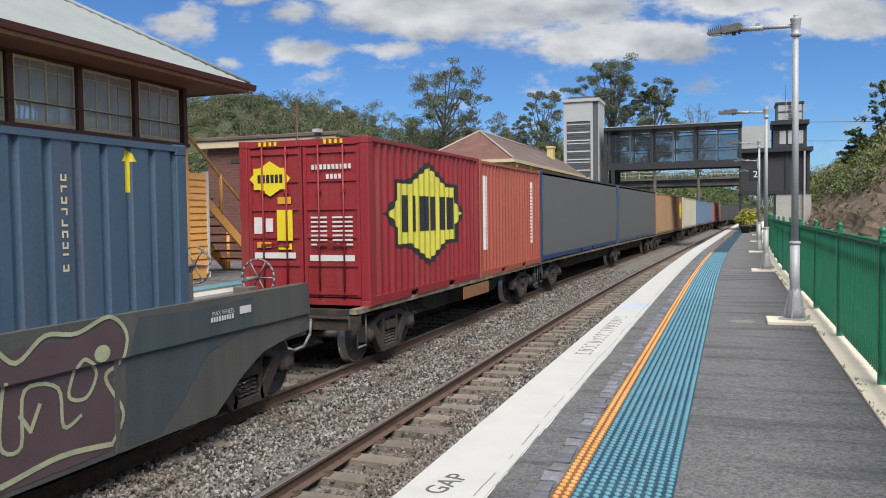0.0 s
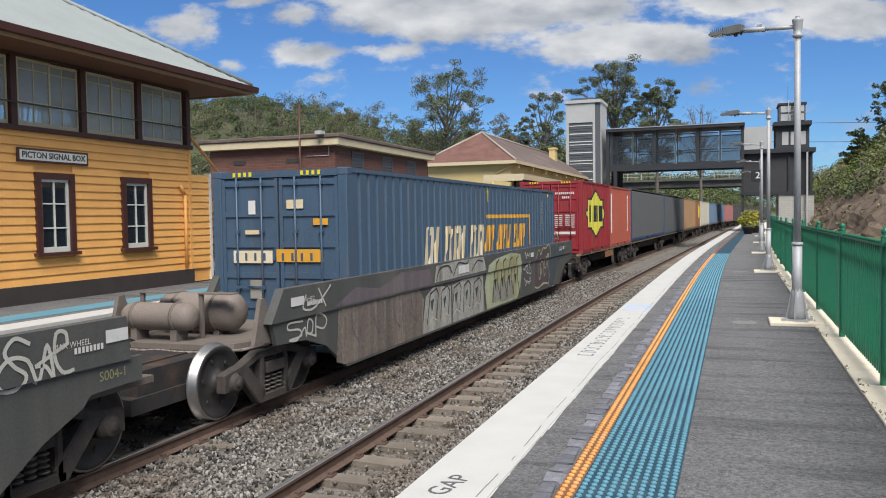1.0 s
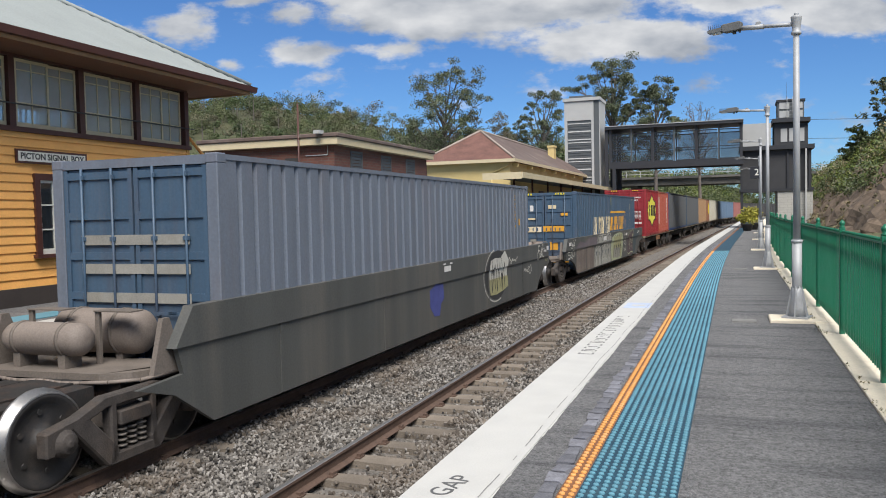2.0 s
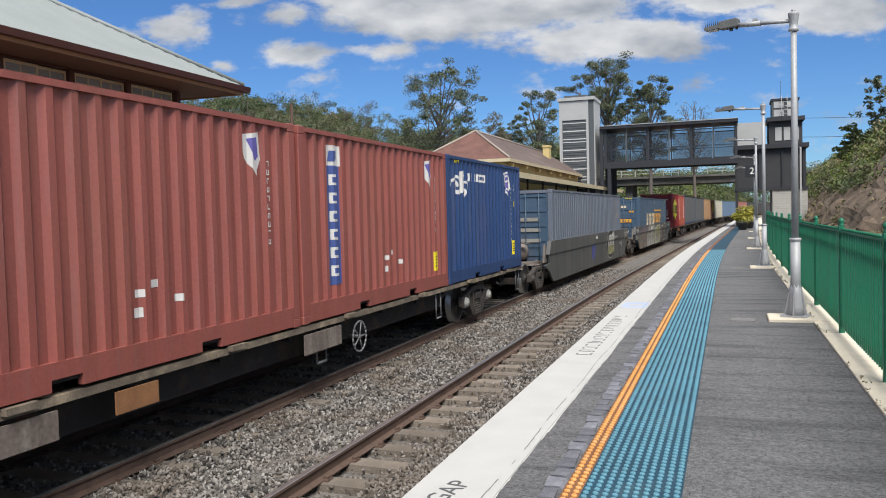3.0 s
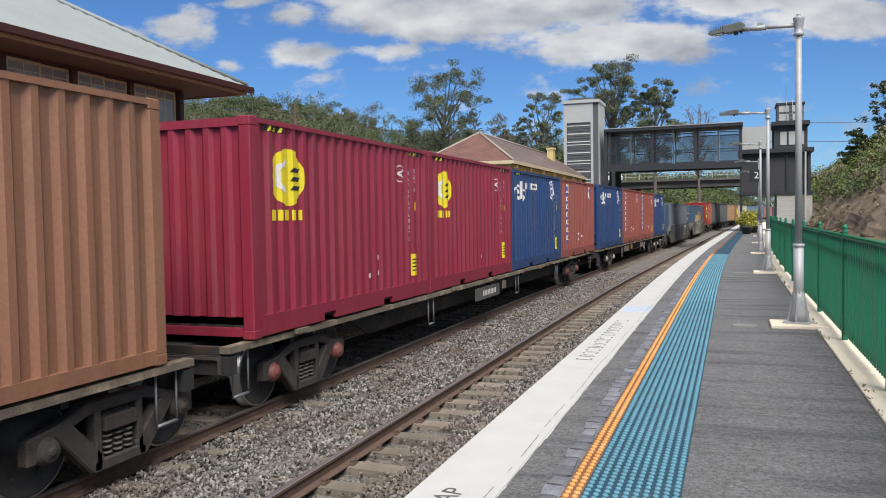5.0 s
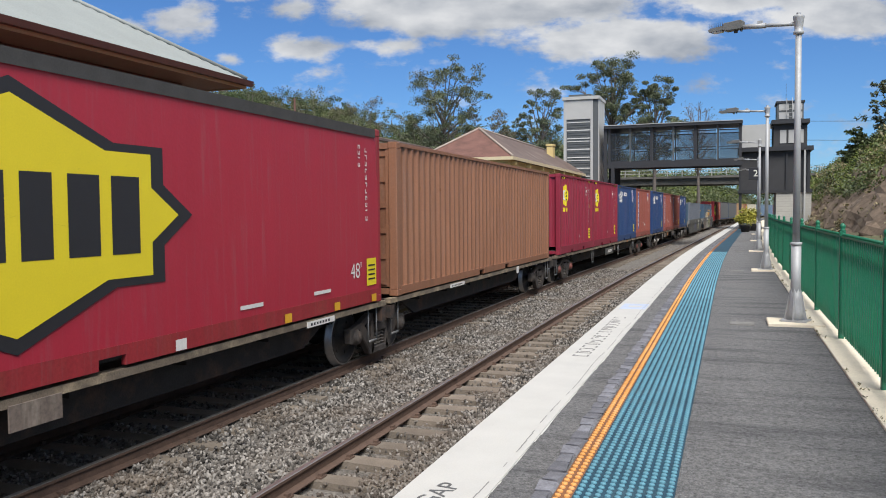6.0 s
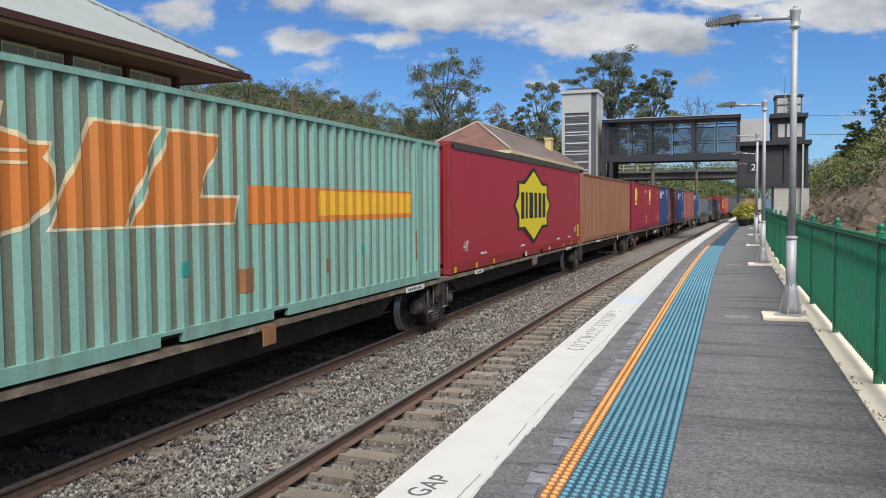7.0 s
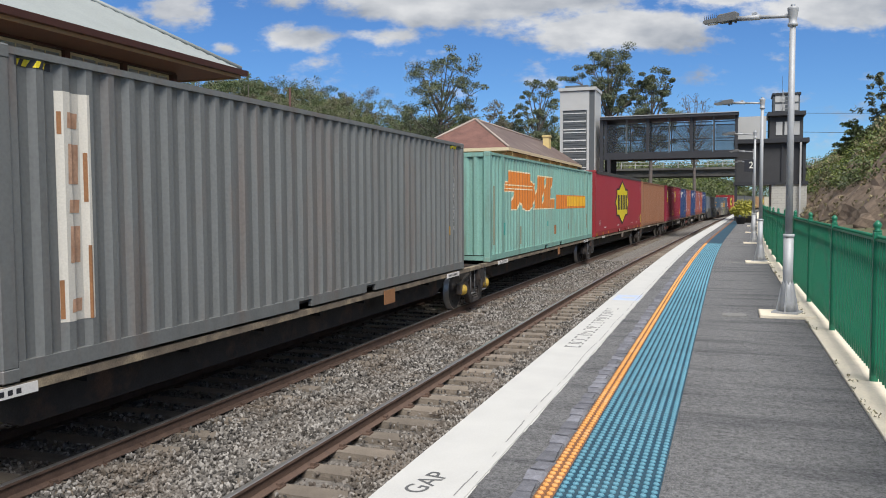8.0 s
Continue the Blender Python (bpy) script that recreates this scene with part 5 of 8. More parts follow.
# maroon containers with a yellow disc
for key in ("m1", "m2"):
    c = CT[key]
    decal(c, [ellipse(-2.10, 2.03, 0.41, 0.38, 32)], P["yellow"], "disc", "bright yellow disc")
    decal(c, [rect(-2.04, -1.80, 1.86 + 0.12 * k, 1.92 + 0.12 * k, 0.04) for k in range(3)], P["black"], "disc_bars", lift=0.006)
    decal(c, stroke([(-2.12, 2.24), (-2.34, 2.15), (-2.34, 1.93), (-2.16, 1.82)], 0.07), P["white"], "disc_mark", lift=0.006)
    decal(c, [rect(-2.55 + k * 0.105, -2.48 + k * 0.105, 1.46, 1.60) for k in range(8)], P["yellow"], "name_strokes", "row of yellow strokes")
    ring = [ellipse(1.72, 2.25, 0.15, 0.15, 18)]
    decal(c, ring, P["white"], "ring")
    decal(c, [ellipse(1.72, 2.25, 0.13, 0.13, 18)], PAINT["maroon"], "ring_field", lift=0.006)
    decal(c, stroke([(1.80, 2.32), (1.66, 2.25), (1.80, 2.18)], 0.035), P["white"], "ring_mark", lift=0.009)
    decal(c, bars(2.054, 1.05, 2.35, 12, 0.06) + bars(2.341, 1.95, 2.4, 4, 0.06), P["white"], "serial_strokes")
    decal(c, [rect(2.32, 2.44, 1.60, 1.75)], P["yellow"], "small_label")
    warning_label(c, 2.35, 0.40, h=0.40, wd=0.25)
    decal(c, [rect(0.3, 0.42, 0.50, 0.58), rect(0.72, 0.8, 0.78, 0.86), rect(0.74, 0.8, 0.52, 0.6)], P["white"], "touch_up_spots")
    hazard(c, -2.6, 2.75)
    hazard(c, 2.2, 2.75)
# teal container: orange slab shapes
c = CT["teal"]
SLABS = [rect(-5.95, -2.75, 1.80, 2.02, 0.1), rect(-5.55, -3.2, 2.02, 2.32, 0.1), rect(-5.25, -4.55, 1.30, 1.80, 0.35), ellipse(-3.45, 1.70, 0.85, 0.45), rect(-2.65, -1.75, 1.30, 2.28, 0.55), rect(-1.60, -0.75, 1.30, 2.28, 0.6), rect(-0.75, 0.12, 1.30, 1.58, 0.1)]
for poly in SLABS:
    my, mz = sum(p[0] for p in poly) / len(poly), sum(p[1] for p in poly) / len(poly)
    decal(c, [[(y + math.copysign(0.045, y - my), z + math.copysign(0.035, z - mz)) for y, z in poly]], P["cream"], "pale_border", "cream border of a painted slab", lift=0.002)
for poly in SLABS:
    decal(c, [poly], P["toll"], "orange_slab", "faded orange slanted slab shape", lift=0.006)
decal(c, [rect(-6.0, -2.9, 1.94, 1.97, 0.02), rect(-6.05, -2.9, 1.84, 1.87, 0.02)], P["cream"], "pale_line", lift=0.010)
decal(c, [rect(0.35, 5.75, 1.26, 1.74, 0.1)], P["toll"], "orange_bar", "long orange bar")
decal(c, [rect(2.2, 5.80, 1.34, 1.70, 0.08)], P["amber"], "amber_bar", lift=0.006)
decal(c, [rect(-6.0, -5.7, 0.62, 0.95), rect(-0.9, -0.7, 0.72, 0.88), rect(3.6, 3.8, 0.7, 0.85)], P["teal_dark"], "touch_up_patch")
for y0, y1, z0, z1 in ((-7.08, -6.98, 0.30, 1.55), (-6.86, -6.80, 0.40, 1.9), (-6.66, -6.61, 0.9, 2.3), (-5.45, -5.40, 0.3, 0.9), (-4.2, -4.16, 0.3, 0.8)):
    decal(c, [rect(y0, y1, z0, z1)], PAINT["teal_dirt"], "rust_streak", lift=0.004)
decal(c, [rect(0.2, 0.55, 0.42, 0.72), rect(5.95, 6.2, 0.45, 1.0), rect(2.4, 2.6, 0.5, 0.72)], P["rust"], "rust_patch", "orange rust patch")
for y in (-6.12, 6.12):
    part("intermediate_post", boxes((C_W / 2 - 0.06, C_W / 2 + 0.006, y - 0.09, y + 0.09, 0.02, 2.68)), PAINT["teal"], c)
# grey container
c = CT["grey"]
decal(c, [rect(-5.42, -5.05, 0.42, 2.48)], P["rust_strip"], "pale_strip", "peeling white strip stained with rust")
for z0, z1 in ((0.50, 0.62), (0.95, 1.28), (1.40, 1.52), (1.66, 2.02), (2.16, 2.30)):
    decal(c, [rect(-5.33, -5.17, z0, z1, 0.01)], P["rust_pale"], "rust_patch", "pinkish rust showing through peeling paint", lift=0.006)
for y0, z0, z1 in ((-5.42, 0.45, 0.80), (-5.10, 0.42, 1.10), (-5.12, 1.5, 1.95), (-5.41, 2.1, 2.3)):
    decal(c, [rect(y0, y0 + 0.03, z0, z1)], P["rust"], "rust_streak", lift=0.006)
hazard(c, -5.85, 2.79)
hazard(c, 5.3, 2.79)
decal(c, bars(5.414, 0.9, 2.3, 12, 0.06), P["white"], "serial_strokes")
decal(c, [rect(2.0, 3.4, 0.03, 0.10)], P["white"], "stencil_line")
decal(c, [rect(5.12, 5.20, 0.80, 0.98)], P["amber"], "small_label")
c = CT["brown"]
decal(c, [rect(-4.9 + k * 0.55, -4.86 + k * 0.55, 1.0, 1.25) for k in range(3)] + [rect(-4.9 + k * 0.5, -4.82 + k * 0.5, 1.9, 1.96) for k in range(3)], P["rust"], "scrape")
c = CT["br2"]
decal(c, [ellipse(1.6, 1.6, 1.0, 0.7)], P["yellow"], "patch")


def door_marks(c):
    """Panels and stencilled lines on the doors that face the rear."""
    w, prof = SKIN[c]
    y = prof[0][0] - 0.16 + 0.014

    def plate(name, x0, x1, z0, z1, m, label="", off=0.0):
        return part(name, boxes((x0, x1, y - 0.003 - off, y - off, z0, z1)), m, c, label)
    return plate


c = CT["lin"]
pl = door_marks(c)
bm = bmesh.new()
fan = star_fan(-0.62, 2.15, 0.40, 0.30)
for t3 in fan:
    bm.faces.new([bm.verts.new((a, -F20 / 2 + 0.010, b)) for a, b in t3])
part("door_badge", bm, P["yellow"], c, "small yellow badge on the door")
for k in range(6):
    pl("badge_bar", -0.86 + k * 0.085, -0.80 + k * 0.085, 2.08, 2.22, P["black"], off=0.005)
for x0, x1, z0, z1, m in ((-0.95, -0.77, 1.22, 1.50, "white"), (-0.72, -0.58, 1.25, 1.48, "white"), (-0.50, -0.20, 1.10, 1.62, "yellow"), (-0.48, -0.22, 1.72, 1.84, "amber"), (-0.90, -0.62, 0.98, 1.08, "amber"), (-0.48, -0.22, 0.95, 1.05, "yellow"), (-0.95, -0.15, 0.80, 0.90, "white"), (0.12, 0.95, 0.76, 0.86, "white")):
    pl("door_label", x0, x1, z0, z1, P[m])
for k in range(7):
    pl("stencil_line", 0.15, 0.45, 1.02 + k * 0.075, 1.05 + k * 0.075, P["white"])
    pl("stencil_line", 0.55, 0.92, 1.02 + k * 0.075, 1.05 + k * 0.075, P["white"])
for k in range(10):
    pl("serial_stroke", 0.18 + k * 0.075, 0.23 + k * 0.075, 2.28, 2.36, P["white"])
for k in range(4):
    pl("serial_stroke", 0.45 + k * 0.075, 0.50 + k * 0.075, 2.12, 2.20, P["white"])
c = CT["pn"]
pl = door_marks(c)
pl("cream_bar", -0.85, -0.12, 1.42, 1.62, P["cream"])
pl("orange_bar", -0.05, 0.78, 1.44, 1.64, P["orange"])
for k in range(9):
    pl("bar_gap", -0.80 + k * 0.17, -0.76 + k * 0.17, 1.46, 1.58, PAINT["slate"], off=0.004)
for x0, x1, z0, z1, m in ((-0.62, -0.35, 1.88, 1.95, "cream"), (-0.55, -0.42, 2.2, 2.42, "white"), (0.15, 0.45, 2.28, 2.42, "cream"), (0.62, 0.88, 2.02, 2.12, "orange"), (-0.55, -0.3, 0.85, 1.15, "silver"), (0.2, 0.5, 0.75, 1.05, "orange"), (-0.9, 0.9, 0.28, 0.34, "orange")):
    pl("door_label", x0, x1, z0, z1, P[m])
c = CT["c3"]
pl = door_marks(c)
for z in (1.15, 1.5, 1.85):
    pl("pale_bar", -0.8, 0.8, z, z + 0.12, P["silver"])
for k in range(4):
    for key, y0 in (("lin", 0), ("pn", 0), ("b2", 0), ("g1", 0)):
        g0 = CT[key]
        w, prof = SKIN[g0]
        H0 = {"lin": 2.8, "pn": 2.9, "b2": 2.74, "g1": 2.8}[key]
        for sx in (-1, 1):
            part("hazard_stripe", boxes((sx * 0.62 + k * 0.10 - 0.2, sx * 0.62 + k * 0.10 - 0.15, prof[0][0] - 0.165, prof[0][0] - 0.161, H0 - 0.10, H0 - 0.03)), P["yellow"], g0)
# rear of the blue container: serial, lower valve box
c = CT["b2"]
pl = door_marks(c)
for k in range(11):
    pl("serial_stroke", 0.35, 0.42, 0.85 + k * 0.13, 0.93 + k * 0.13, P["white"], off=0.02)
for k in range(3):
    pl("name_stroke", -0.4 + k * 0.24, -0.24 + k * 0.24, 2.28, 2.46, P["white"], off=0.02)
bm = bmesh.new()
rod(bm, (-0.95, -F20 / 2 - 0.03, 0.28), (0.9, -F20 / 2 - 0.03, 0.28), 0.02, n=8)
rod(bm, (0.1, -F20 / 2 - 0.05, 0.30), (0.1, -F20 / 2 - 0.05, 0.5), 0.025, n=8)
part("outlet_pipe", bm, M["galv"], c)
part("outlet_beam", boxes((-1.05, 1.05, -F20 / 2 - 0.02, -F20 / 2 + 0.02, 0.60, 0.68)), PAINT["blue"], c)

# spray paint on the well wagons
rng = random.Random(77)
c = wg["pn"]
decal(c, [[(5.3, 0.20), (5.9, 0.42), (6.4, 0.40), (6.95, 0.53), (7.12, 0.30), (6.95, -0.05), (7.10, -0.45), (6.9, -0.72), (5.2, -0.74)]], P["plum"], "spray_field", "plum graffiti with pale green outline")
decal(c, stroke(flow([(5.3, 0.22), (5.6, 0.45), (5.85, 0.30), (6.15, 0.48), (6.5, 0.45), (6.9, 0.55), (7.12, 0.36), (7.05, 0.1), (6.86, -0.02), (7.08, -0.40), (6.92, -0.66)]), 0.04) + stroke(flow([(5.75, 0.15), (5.7, -0.35), (5.9, -0.40), (5.95, 0.05), (6.3, 0.0), (6.35, -0.35), (6.55, -0.30)]), 0.035) + stroke([(5.9, -0.15), (6.0, -0.3), (6.1, -0.1)], 0.04) + stroke(flow([(5.2, -0.62), (5.6, -0.68), (6.3, -0.60), (6.92, -0.66)]), 0.05) + stroke(flow([(6.5, 0.15), (6.42, -0.1), (6.62, -0.15), (6.75, 0.05), (6.6, 0.2), (6.5, 0.15)]), 0.035) + [ellipse(6.8, 0.22, 0.10, 0.08)], P["lime"], "spray_outline", lift=0.007)
decal(c, [[(7.10, -0.74), (7.6, -0.74), (8.0, -0.45), (8.4, -0.05), (9.3, 0.12), (9.3, 0.50), (8.2, 0.46), (7.3, 0.50), (7.14, 0.1)]], P["petrol"], "spray_haze")
decal(c, [[(0.5, -0.74), (0.35, -0.2), (0.6, 0.3), (1.2, 0.42), (2.6, 0.50), (3.5, 0.42), (3.75, 0.0), (3.55, -0.5), (3.2, -0.74)]], P["lime"], "spray_field", "pale green and khaki graffiti")
decal(c, [rect(0.9, 1.5, -0.62, 0.32, 0.25), rect(1.6, 2.1, -0.66, 0.36, 0.2), rect(2.2, 2.7, -0.66, 0.40, 0.2), rect(2.75, 3.15, -0.66, 0.42, 0.1)], P["khaki"], "spray_letters", lift=0.006)
decal(c, [rect(0.95, 1.55, -0.62, -0.2, 0.1), rect(1.65, 2.15, -0.66, -0.2, 0.1), rect(2.25, 2.75, -0.66, -0.22, 0.1)], P["silver"], "spray_fade", lift=0.008)
decal(c, sum([[[(1.1 + 0.62 * k, -0.1), (1.3 + 0.62 * k, -0.05), (1.22 + 0.62 * k, -0.36)]] + stroke([(0.95 + 0.62 * k, -0.60), (1.2 + 0.62 * k, 0.32), (1.42 + 0.62 * k, 0.38)], 0.04) + stroke([(1.42 + 0.62 * k, 0.1), (1.38 + 0.62 * k, -0.2), (1.62 + 0.62 * k, -0.58)], 0.035) for k in range(4)], []), P["ink"], "spray_lines", lift=0.010)
decal(c, [[(-7.0, -0.66), (-6.7, -0.74), (-3.6, -0.74), (-3.5, -0.1), (-3.7, 0.12), (-6.9, 0.12)]], P["smear"], "spray_field", "large faded brown graffiti")
decal(c, [[(-7.1, 0.16), (-6.4, 0.40), (-5.5, 0.30), (-4.6, 0.50), (-3.2, 0.46), (-3.1, 0.16)]], P["mauve"], "spray_haze")
decal(c, [[(-3.6, -0.74), (-3.4, -0.05), (-3.0, 0.10), (-1.9, 0.04), (-1.2, 0.11), (0.2, 0.10), (0.30, -0.74)]], P["ash"], "spray_field", "pale ash-coloured graffiti letters")
decal(c, [[(-3.0, 0.18), (-2.9, 0.50), (-1.7, 0.53), (0.2, 0.52), (0.4, 0.20)]], P["ash"], "spray_field")
for k, (y0, wd, lean) in enumerate(((-3.35, 0.62, 0.18), (-2.62, 0.55, 0.10), (-1.95, 0.60, 0.16), (-1.22, 0.52, 0.08), (-0.58, 0.66, 0.14))):
    edge = [(y0, -0.58), (y0 + lean, -0.02), (y0 + lean + wd * 0.55, 0.06), (y0 + wd, -0.05), (y0 + wd * 0.80, -0.52)]
    decal(c, stroke(edge, 0.03), P["ink"], "spray_shadow", lift=0.007)
    decal(c, [[(y0 + wd * 0.30, -0.16 - 0.03 * (k % 2)), (y0 + wd * 0.62, -0.12), (y0 + wd * 0.42, -0.38)]], P["petrol"], "spray_hollow", lift=0.009)
    decal(c, stroke([(y0 + 0.06, -0.60), (y0 + wd * 0.45, -0.48), (y0 + wd * 0.85, -0.56)], 0.025), P["bone"], "spray_edge", lift=0.010)
for q in ([(-2.9, 0.22), (-2.7, 0.44), (-2.2, 0.46), (-2.0, 0.30)], [(-1.9, 0.24), (-1.6, 0.48), (-1.1, 0.44), (-0.9, 0.50)], [(-0.7, 0.26), (-0.3, 0.46), (0.1, 0.42)]):
    decal(c, stroke(flow(q, 4), 0.03), P["ink"], "spray_shadow", lift=0.009)
decal(c, sum([stroke(flow([(-6.5 + 0.8 * k, 0.02), (-6.42 + 0.8 * k, -0.3), (-6.2 + 0.8 * k, -0.42), (-6.1 + 0.8 * k, -0.05)]), 0.03) for k in range(4)], []), P["mauve"], "spray_edge", lift=0.007)
for poly in (rect(-1.6, -0.9, 0.25, 0.42), rect(4.6, 4.95, 0.28, 0.40), rect(9.0, 9.24, 0.32, 0.41)):
    decal(c, [poly], P["white"], "white_plate", lift=0.011)
decal(c, stroke(squiggle(rng, 3.95, -0.2, 0.8, 0.35, 10), 0.03) + stroke(squiggle(rng, 4.0, -0.55, 0.7, 0.3, 10), 0.03) + stroke(squiggle(rng, 4.0, 0.25, 0.5, 0.2, 8), 0.03), P["bone"], "spray_tag", lift=0.006)
decal(c, stroke(flow([(-7.95, 0.07), (-8.3, 0.08), (-8.32, 0.0), (-8.05, -0.03), (-8.0, -0.12), (-8.3, -0.14), (-8.1, -0.16), (-7.9, -0.02), (-7.86, -0.14), (-7.8, 0.07), (-7.68, 0.02), (-7.72, -0.12), (-7.86, -0.1)]) + flow([(-7.60, -0.18), (-7.58, 0.10), (-7.40, 0.10), (-7.28, 0.0), (-7.38, -0.10), (-7.58, -0.05)]), 0.028) + stroke(flow([(-7.9, 0.42), (-7.98, 0.25), (-7.7, 0.22), (-7.35, 0.40), (-7.2, 0.5)]), 0.03) + stroke([(-7.55, 0.48), (-7.35, 0.22)], 0.03), P["bone"], "spray_tag", lift=0.006)
decal(c, [rect(-8.3, -7.96, 0.30, 0.42)], P["white"], "white_plate", lift=0.011)
decal(c, letters_yz("MAX WHEEL", 0.085, -7.90, 0.36) + [rect(-7.88 + 0.055 * k, -7.845 + 0.055 * k, 0.27, 0.33) for k in range(8)], P["white"], "stencil_line", lift=0.011)
decal(c, letters_yz("MAX WHEEL", 0.075, 8.68, 0.38) + [rect(8.44 + 0.05 * k, 8.475 + 0.05 * k, 0.29, 0.345) for k in range(9)], P["white"], "stencil_line", lift=0.011)
c = wg["c3"]
decal(c, [ellipse(3.95, -0.02, 0.98, 0.60, 28)], P["ink"], "spray_shadow", "dark outline of graffiti")
decal(c, [[(3.25, 0.0), (3.35, 0.35), (3.7, 0.40), (4.2, 0.38), (4.6, 0.55), (4.95, 0.30), (4.85, -0.05), (4.98, -0.38), (4.5, -0.45), (3.9, -0.50), (3.4, -0.48)]], P["bone"], "spray_fill", "cream graffiti letters", lift=0.006)
decal(c, [[(3.25, -0.1), (4.9, -0.1), (4.98, -0.38), (4.5, -0.45), (3.9, -0.50), (3.4, -0.48)]], P["khaki"], "spray_fade", lift=0.008)
decal(c, sum([stroke([(3.45 + 0.42 * k, 0.36), (3.55 + 0.42 * k, -0.42), (3.70 + 0.42 * k, 0.25), (3.8 + 0.42 * k, -0.35)], 0.035) for k in range(3)], []) + [ellipse(3.62, 0.08, 0.07, 0.10), ellipse(4.4, -0.08, 0.06, 0.09)], P["ink"], "spray_lines", lift=0.010)
decal(c, stroke(ellipse(3.9, -0.02, 1.04, 0.64, 28, 1.8, 5.2), 0.03), P["bone"], "spray_outline", lift=0.006)
decal(c, [[(-0.63, 0.02), (-0.3, 0.12), (0.12, 0.10), (0.16, -0.2), (-0.02, -0.3), (-0.1, -0.52), (-0.4, -0.5), (-0.62, -0.3)]], P["spray_blue"], "spray_field", "patch of blue overpaint")
decal(c, [rect(0.10, 0.50, 0.33, 0.44)] + [rect(0.05, 0.20, 0.47, 0.50), rect(0.45, 0.6, 0.47, 0.5)], P["white"], "white_plate", lift=0.011)
decal(c, stroke([(y - 0.14, z) for y, z in flow([(8.62, 0.46), (8.48, 0.52), (8.38, 0.42), (8.46, 0.30), (8.58, 0.20), (8.50, 0.10), (8.34, 0.12), (8.30, 0.24), (8.42, 0.36), (8.60, 0.32), (8.70, 0.12), (8.80, 0.42), (8.86, 0.14), (8.78, 0.24), (8.68, 0.26)]) + flow([(9.02, 0.40), (9.0, 0.50), (8.90, 0.50), (8.88, 0.30), (8.96, 0.16), (9.08, 0.16)])], 0.035) + stroke(squiggle(rng, 6.7, -0.25, 0.8, 0.25, 9), 0.03) + stroke(squiggle(rng, 5.0, 0.15, 0.8, 0.2, 9), 0.025), P["bone"], "spray_tag", lift=0.006)
decal(c, [rect(9.33, 9.62, 0.33, 0.45)], P["white"], "white_plate", lift=0.011)
decal(c, letters_yz("MAX WHEEL", 0.075, 8.93, 0.38) + [rect(8.95 + 0.045 * k, 8.98 + 0.045 * k, 0.29, 0.345) for k in range(8)], P["white"], "stencil_line", lift=0.011)
decal(c, letters_yz("S004-1", 0.13, 9.45, 0.02), P["khaki"], "unit_number", lift=0.006)

# plates on the flat wagons
for key, rows in (("red48", ((0.0, 0.55, -0.30, -0.08, "silver"), (-5.5, 0.6, -0.12, -0.04, "white"), (4.9, 0.8, -0.12, -0.04, "white"))), ("teal", ((0.9, 0.3, -0.30, -0.05, "rust"), (-6.3, 0.9, -0.12, -0.03, "white"), (5.7, 0.9, -0.12, -0.03, "white"))), ("grey", ((2.0, 0.45, -0.28, -0.04, "rust"), (-6.3, 0.9, -0.12, -0.03, "white"), (5.3, 0.8, -0.12, -0.03, "white"))),
                  ("A", ((-3.2, 1.9, -0.46, -0.18, "board"), (-1.0, 0.3, -0.35, -0.16, "silver"), (3.0, 0.35, -0.12, -0.03, "cream"))), ("B", ((-5.6, 1.4, -0.40, -0.14, "silver"), (-3.5, 0.6, -0.36, -0.14, "cream"), (0.1, 1.1, -0.42, -0.14, "silver"))), ("lin", ((-1.2, 1.9, -0.40, -0.14, "cream"),)), ("brown", ((-3.4, 0.9, -0.11, -0.04, "white"), (2.0, 0.2, -0.2, -0.02, "white")))):
    for y0, wd, z0, z1, m in rows:
        pm = M["well_grey"] if m == "board" else P[{"silver": "smear", "cream": "rust"}.get(m, m)]
        pb = part("number_board", boxes((1.202, 1.22, y0, y0 + wd, z0, z1)), pm, wg[key], "stained plate on the wagon side")
        if key == "teal" and y0 < -6:
            part("plate_letters", text_bm("PLATFORM 3", 0.105, pose(1.2212, y0 + wd / 2, (z0 + z1) / 2, 90, 0, 90), 0.0006), P["black"], pb)
        elif m == "white" and wd > 0.55:
            part("plate_strokes", B(lambda b: [box(b, 1.2201, 1.2212, y0 + 0.08 + k * 0.085, y0 + 0.13 + k * 0.085, z0 + 0.022, z1 - 0.022) for k in range(int((wd - 0.16) / 0.085))]), P["black"], pb)
        if m == "board":
            part("board_strokes", B(lambda b: [box(b, 1.2201, 1.223, y0 + 0.55 + k * 0.12, y0 + 0.62 + k * 0.12, z0 + 0.08, z1 - 0.08) for k in range(9)]), P["white"], pb)
for key in ("A", "B"):
    for y in (-10.9, -4.6, -1.5, 1.5, 4.6, 7.6, 10.9):
        part("twistlock_bracket", boxes((1.20, 1.27, y - 0.16, y + 0.16, -0.06, 0.0)), M["tan_sill"], wg[key])
    for y in (-5.9, 0.6, 5.6):
        bm = bmesh.new()
        rod(bm, (1.12, y, -0.13), (1.12, y, -0.62), 0.016, n=6)
        rod(bm, (1.12, y + 0.28, -0.13), (1.12, y + 0.28, -0.62), 0.016, n=6)
        rod(bm, (1.12, y, -0.62), (1.12, y + 0.28, -0.62), 0.02, n=6)
        part("step", bm, M["steel_grey"], wg[key])
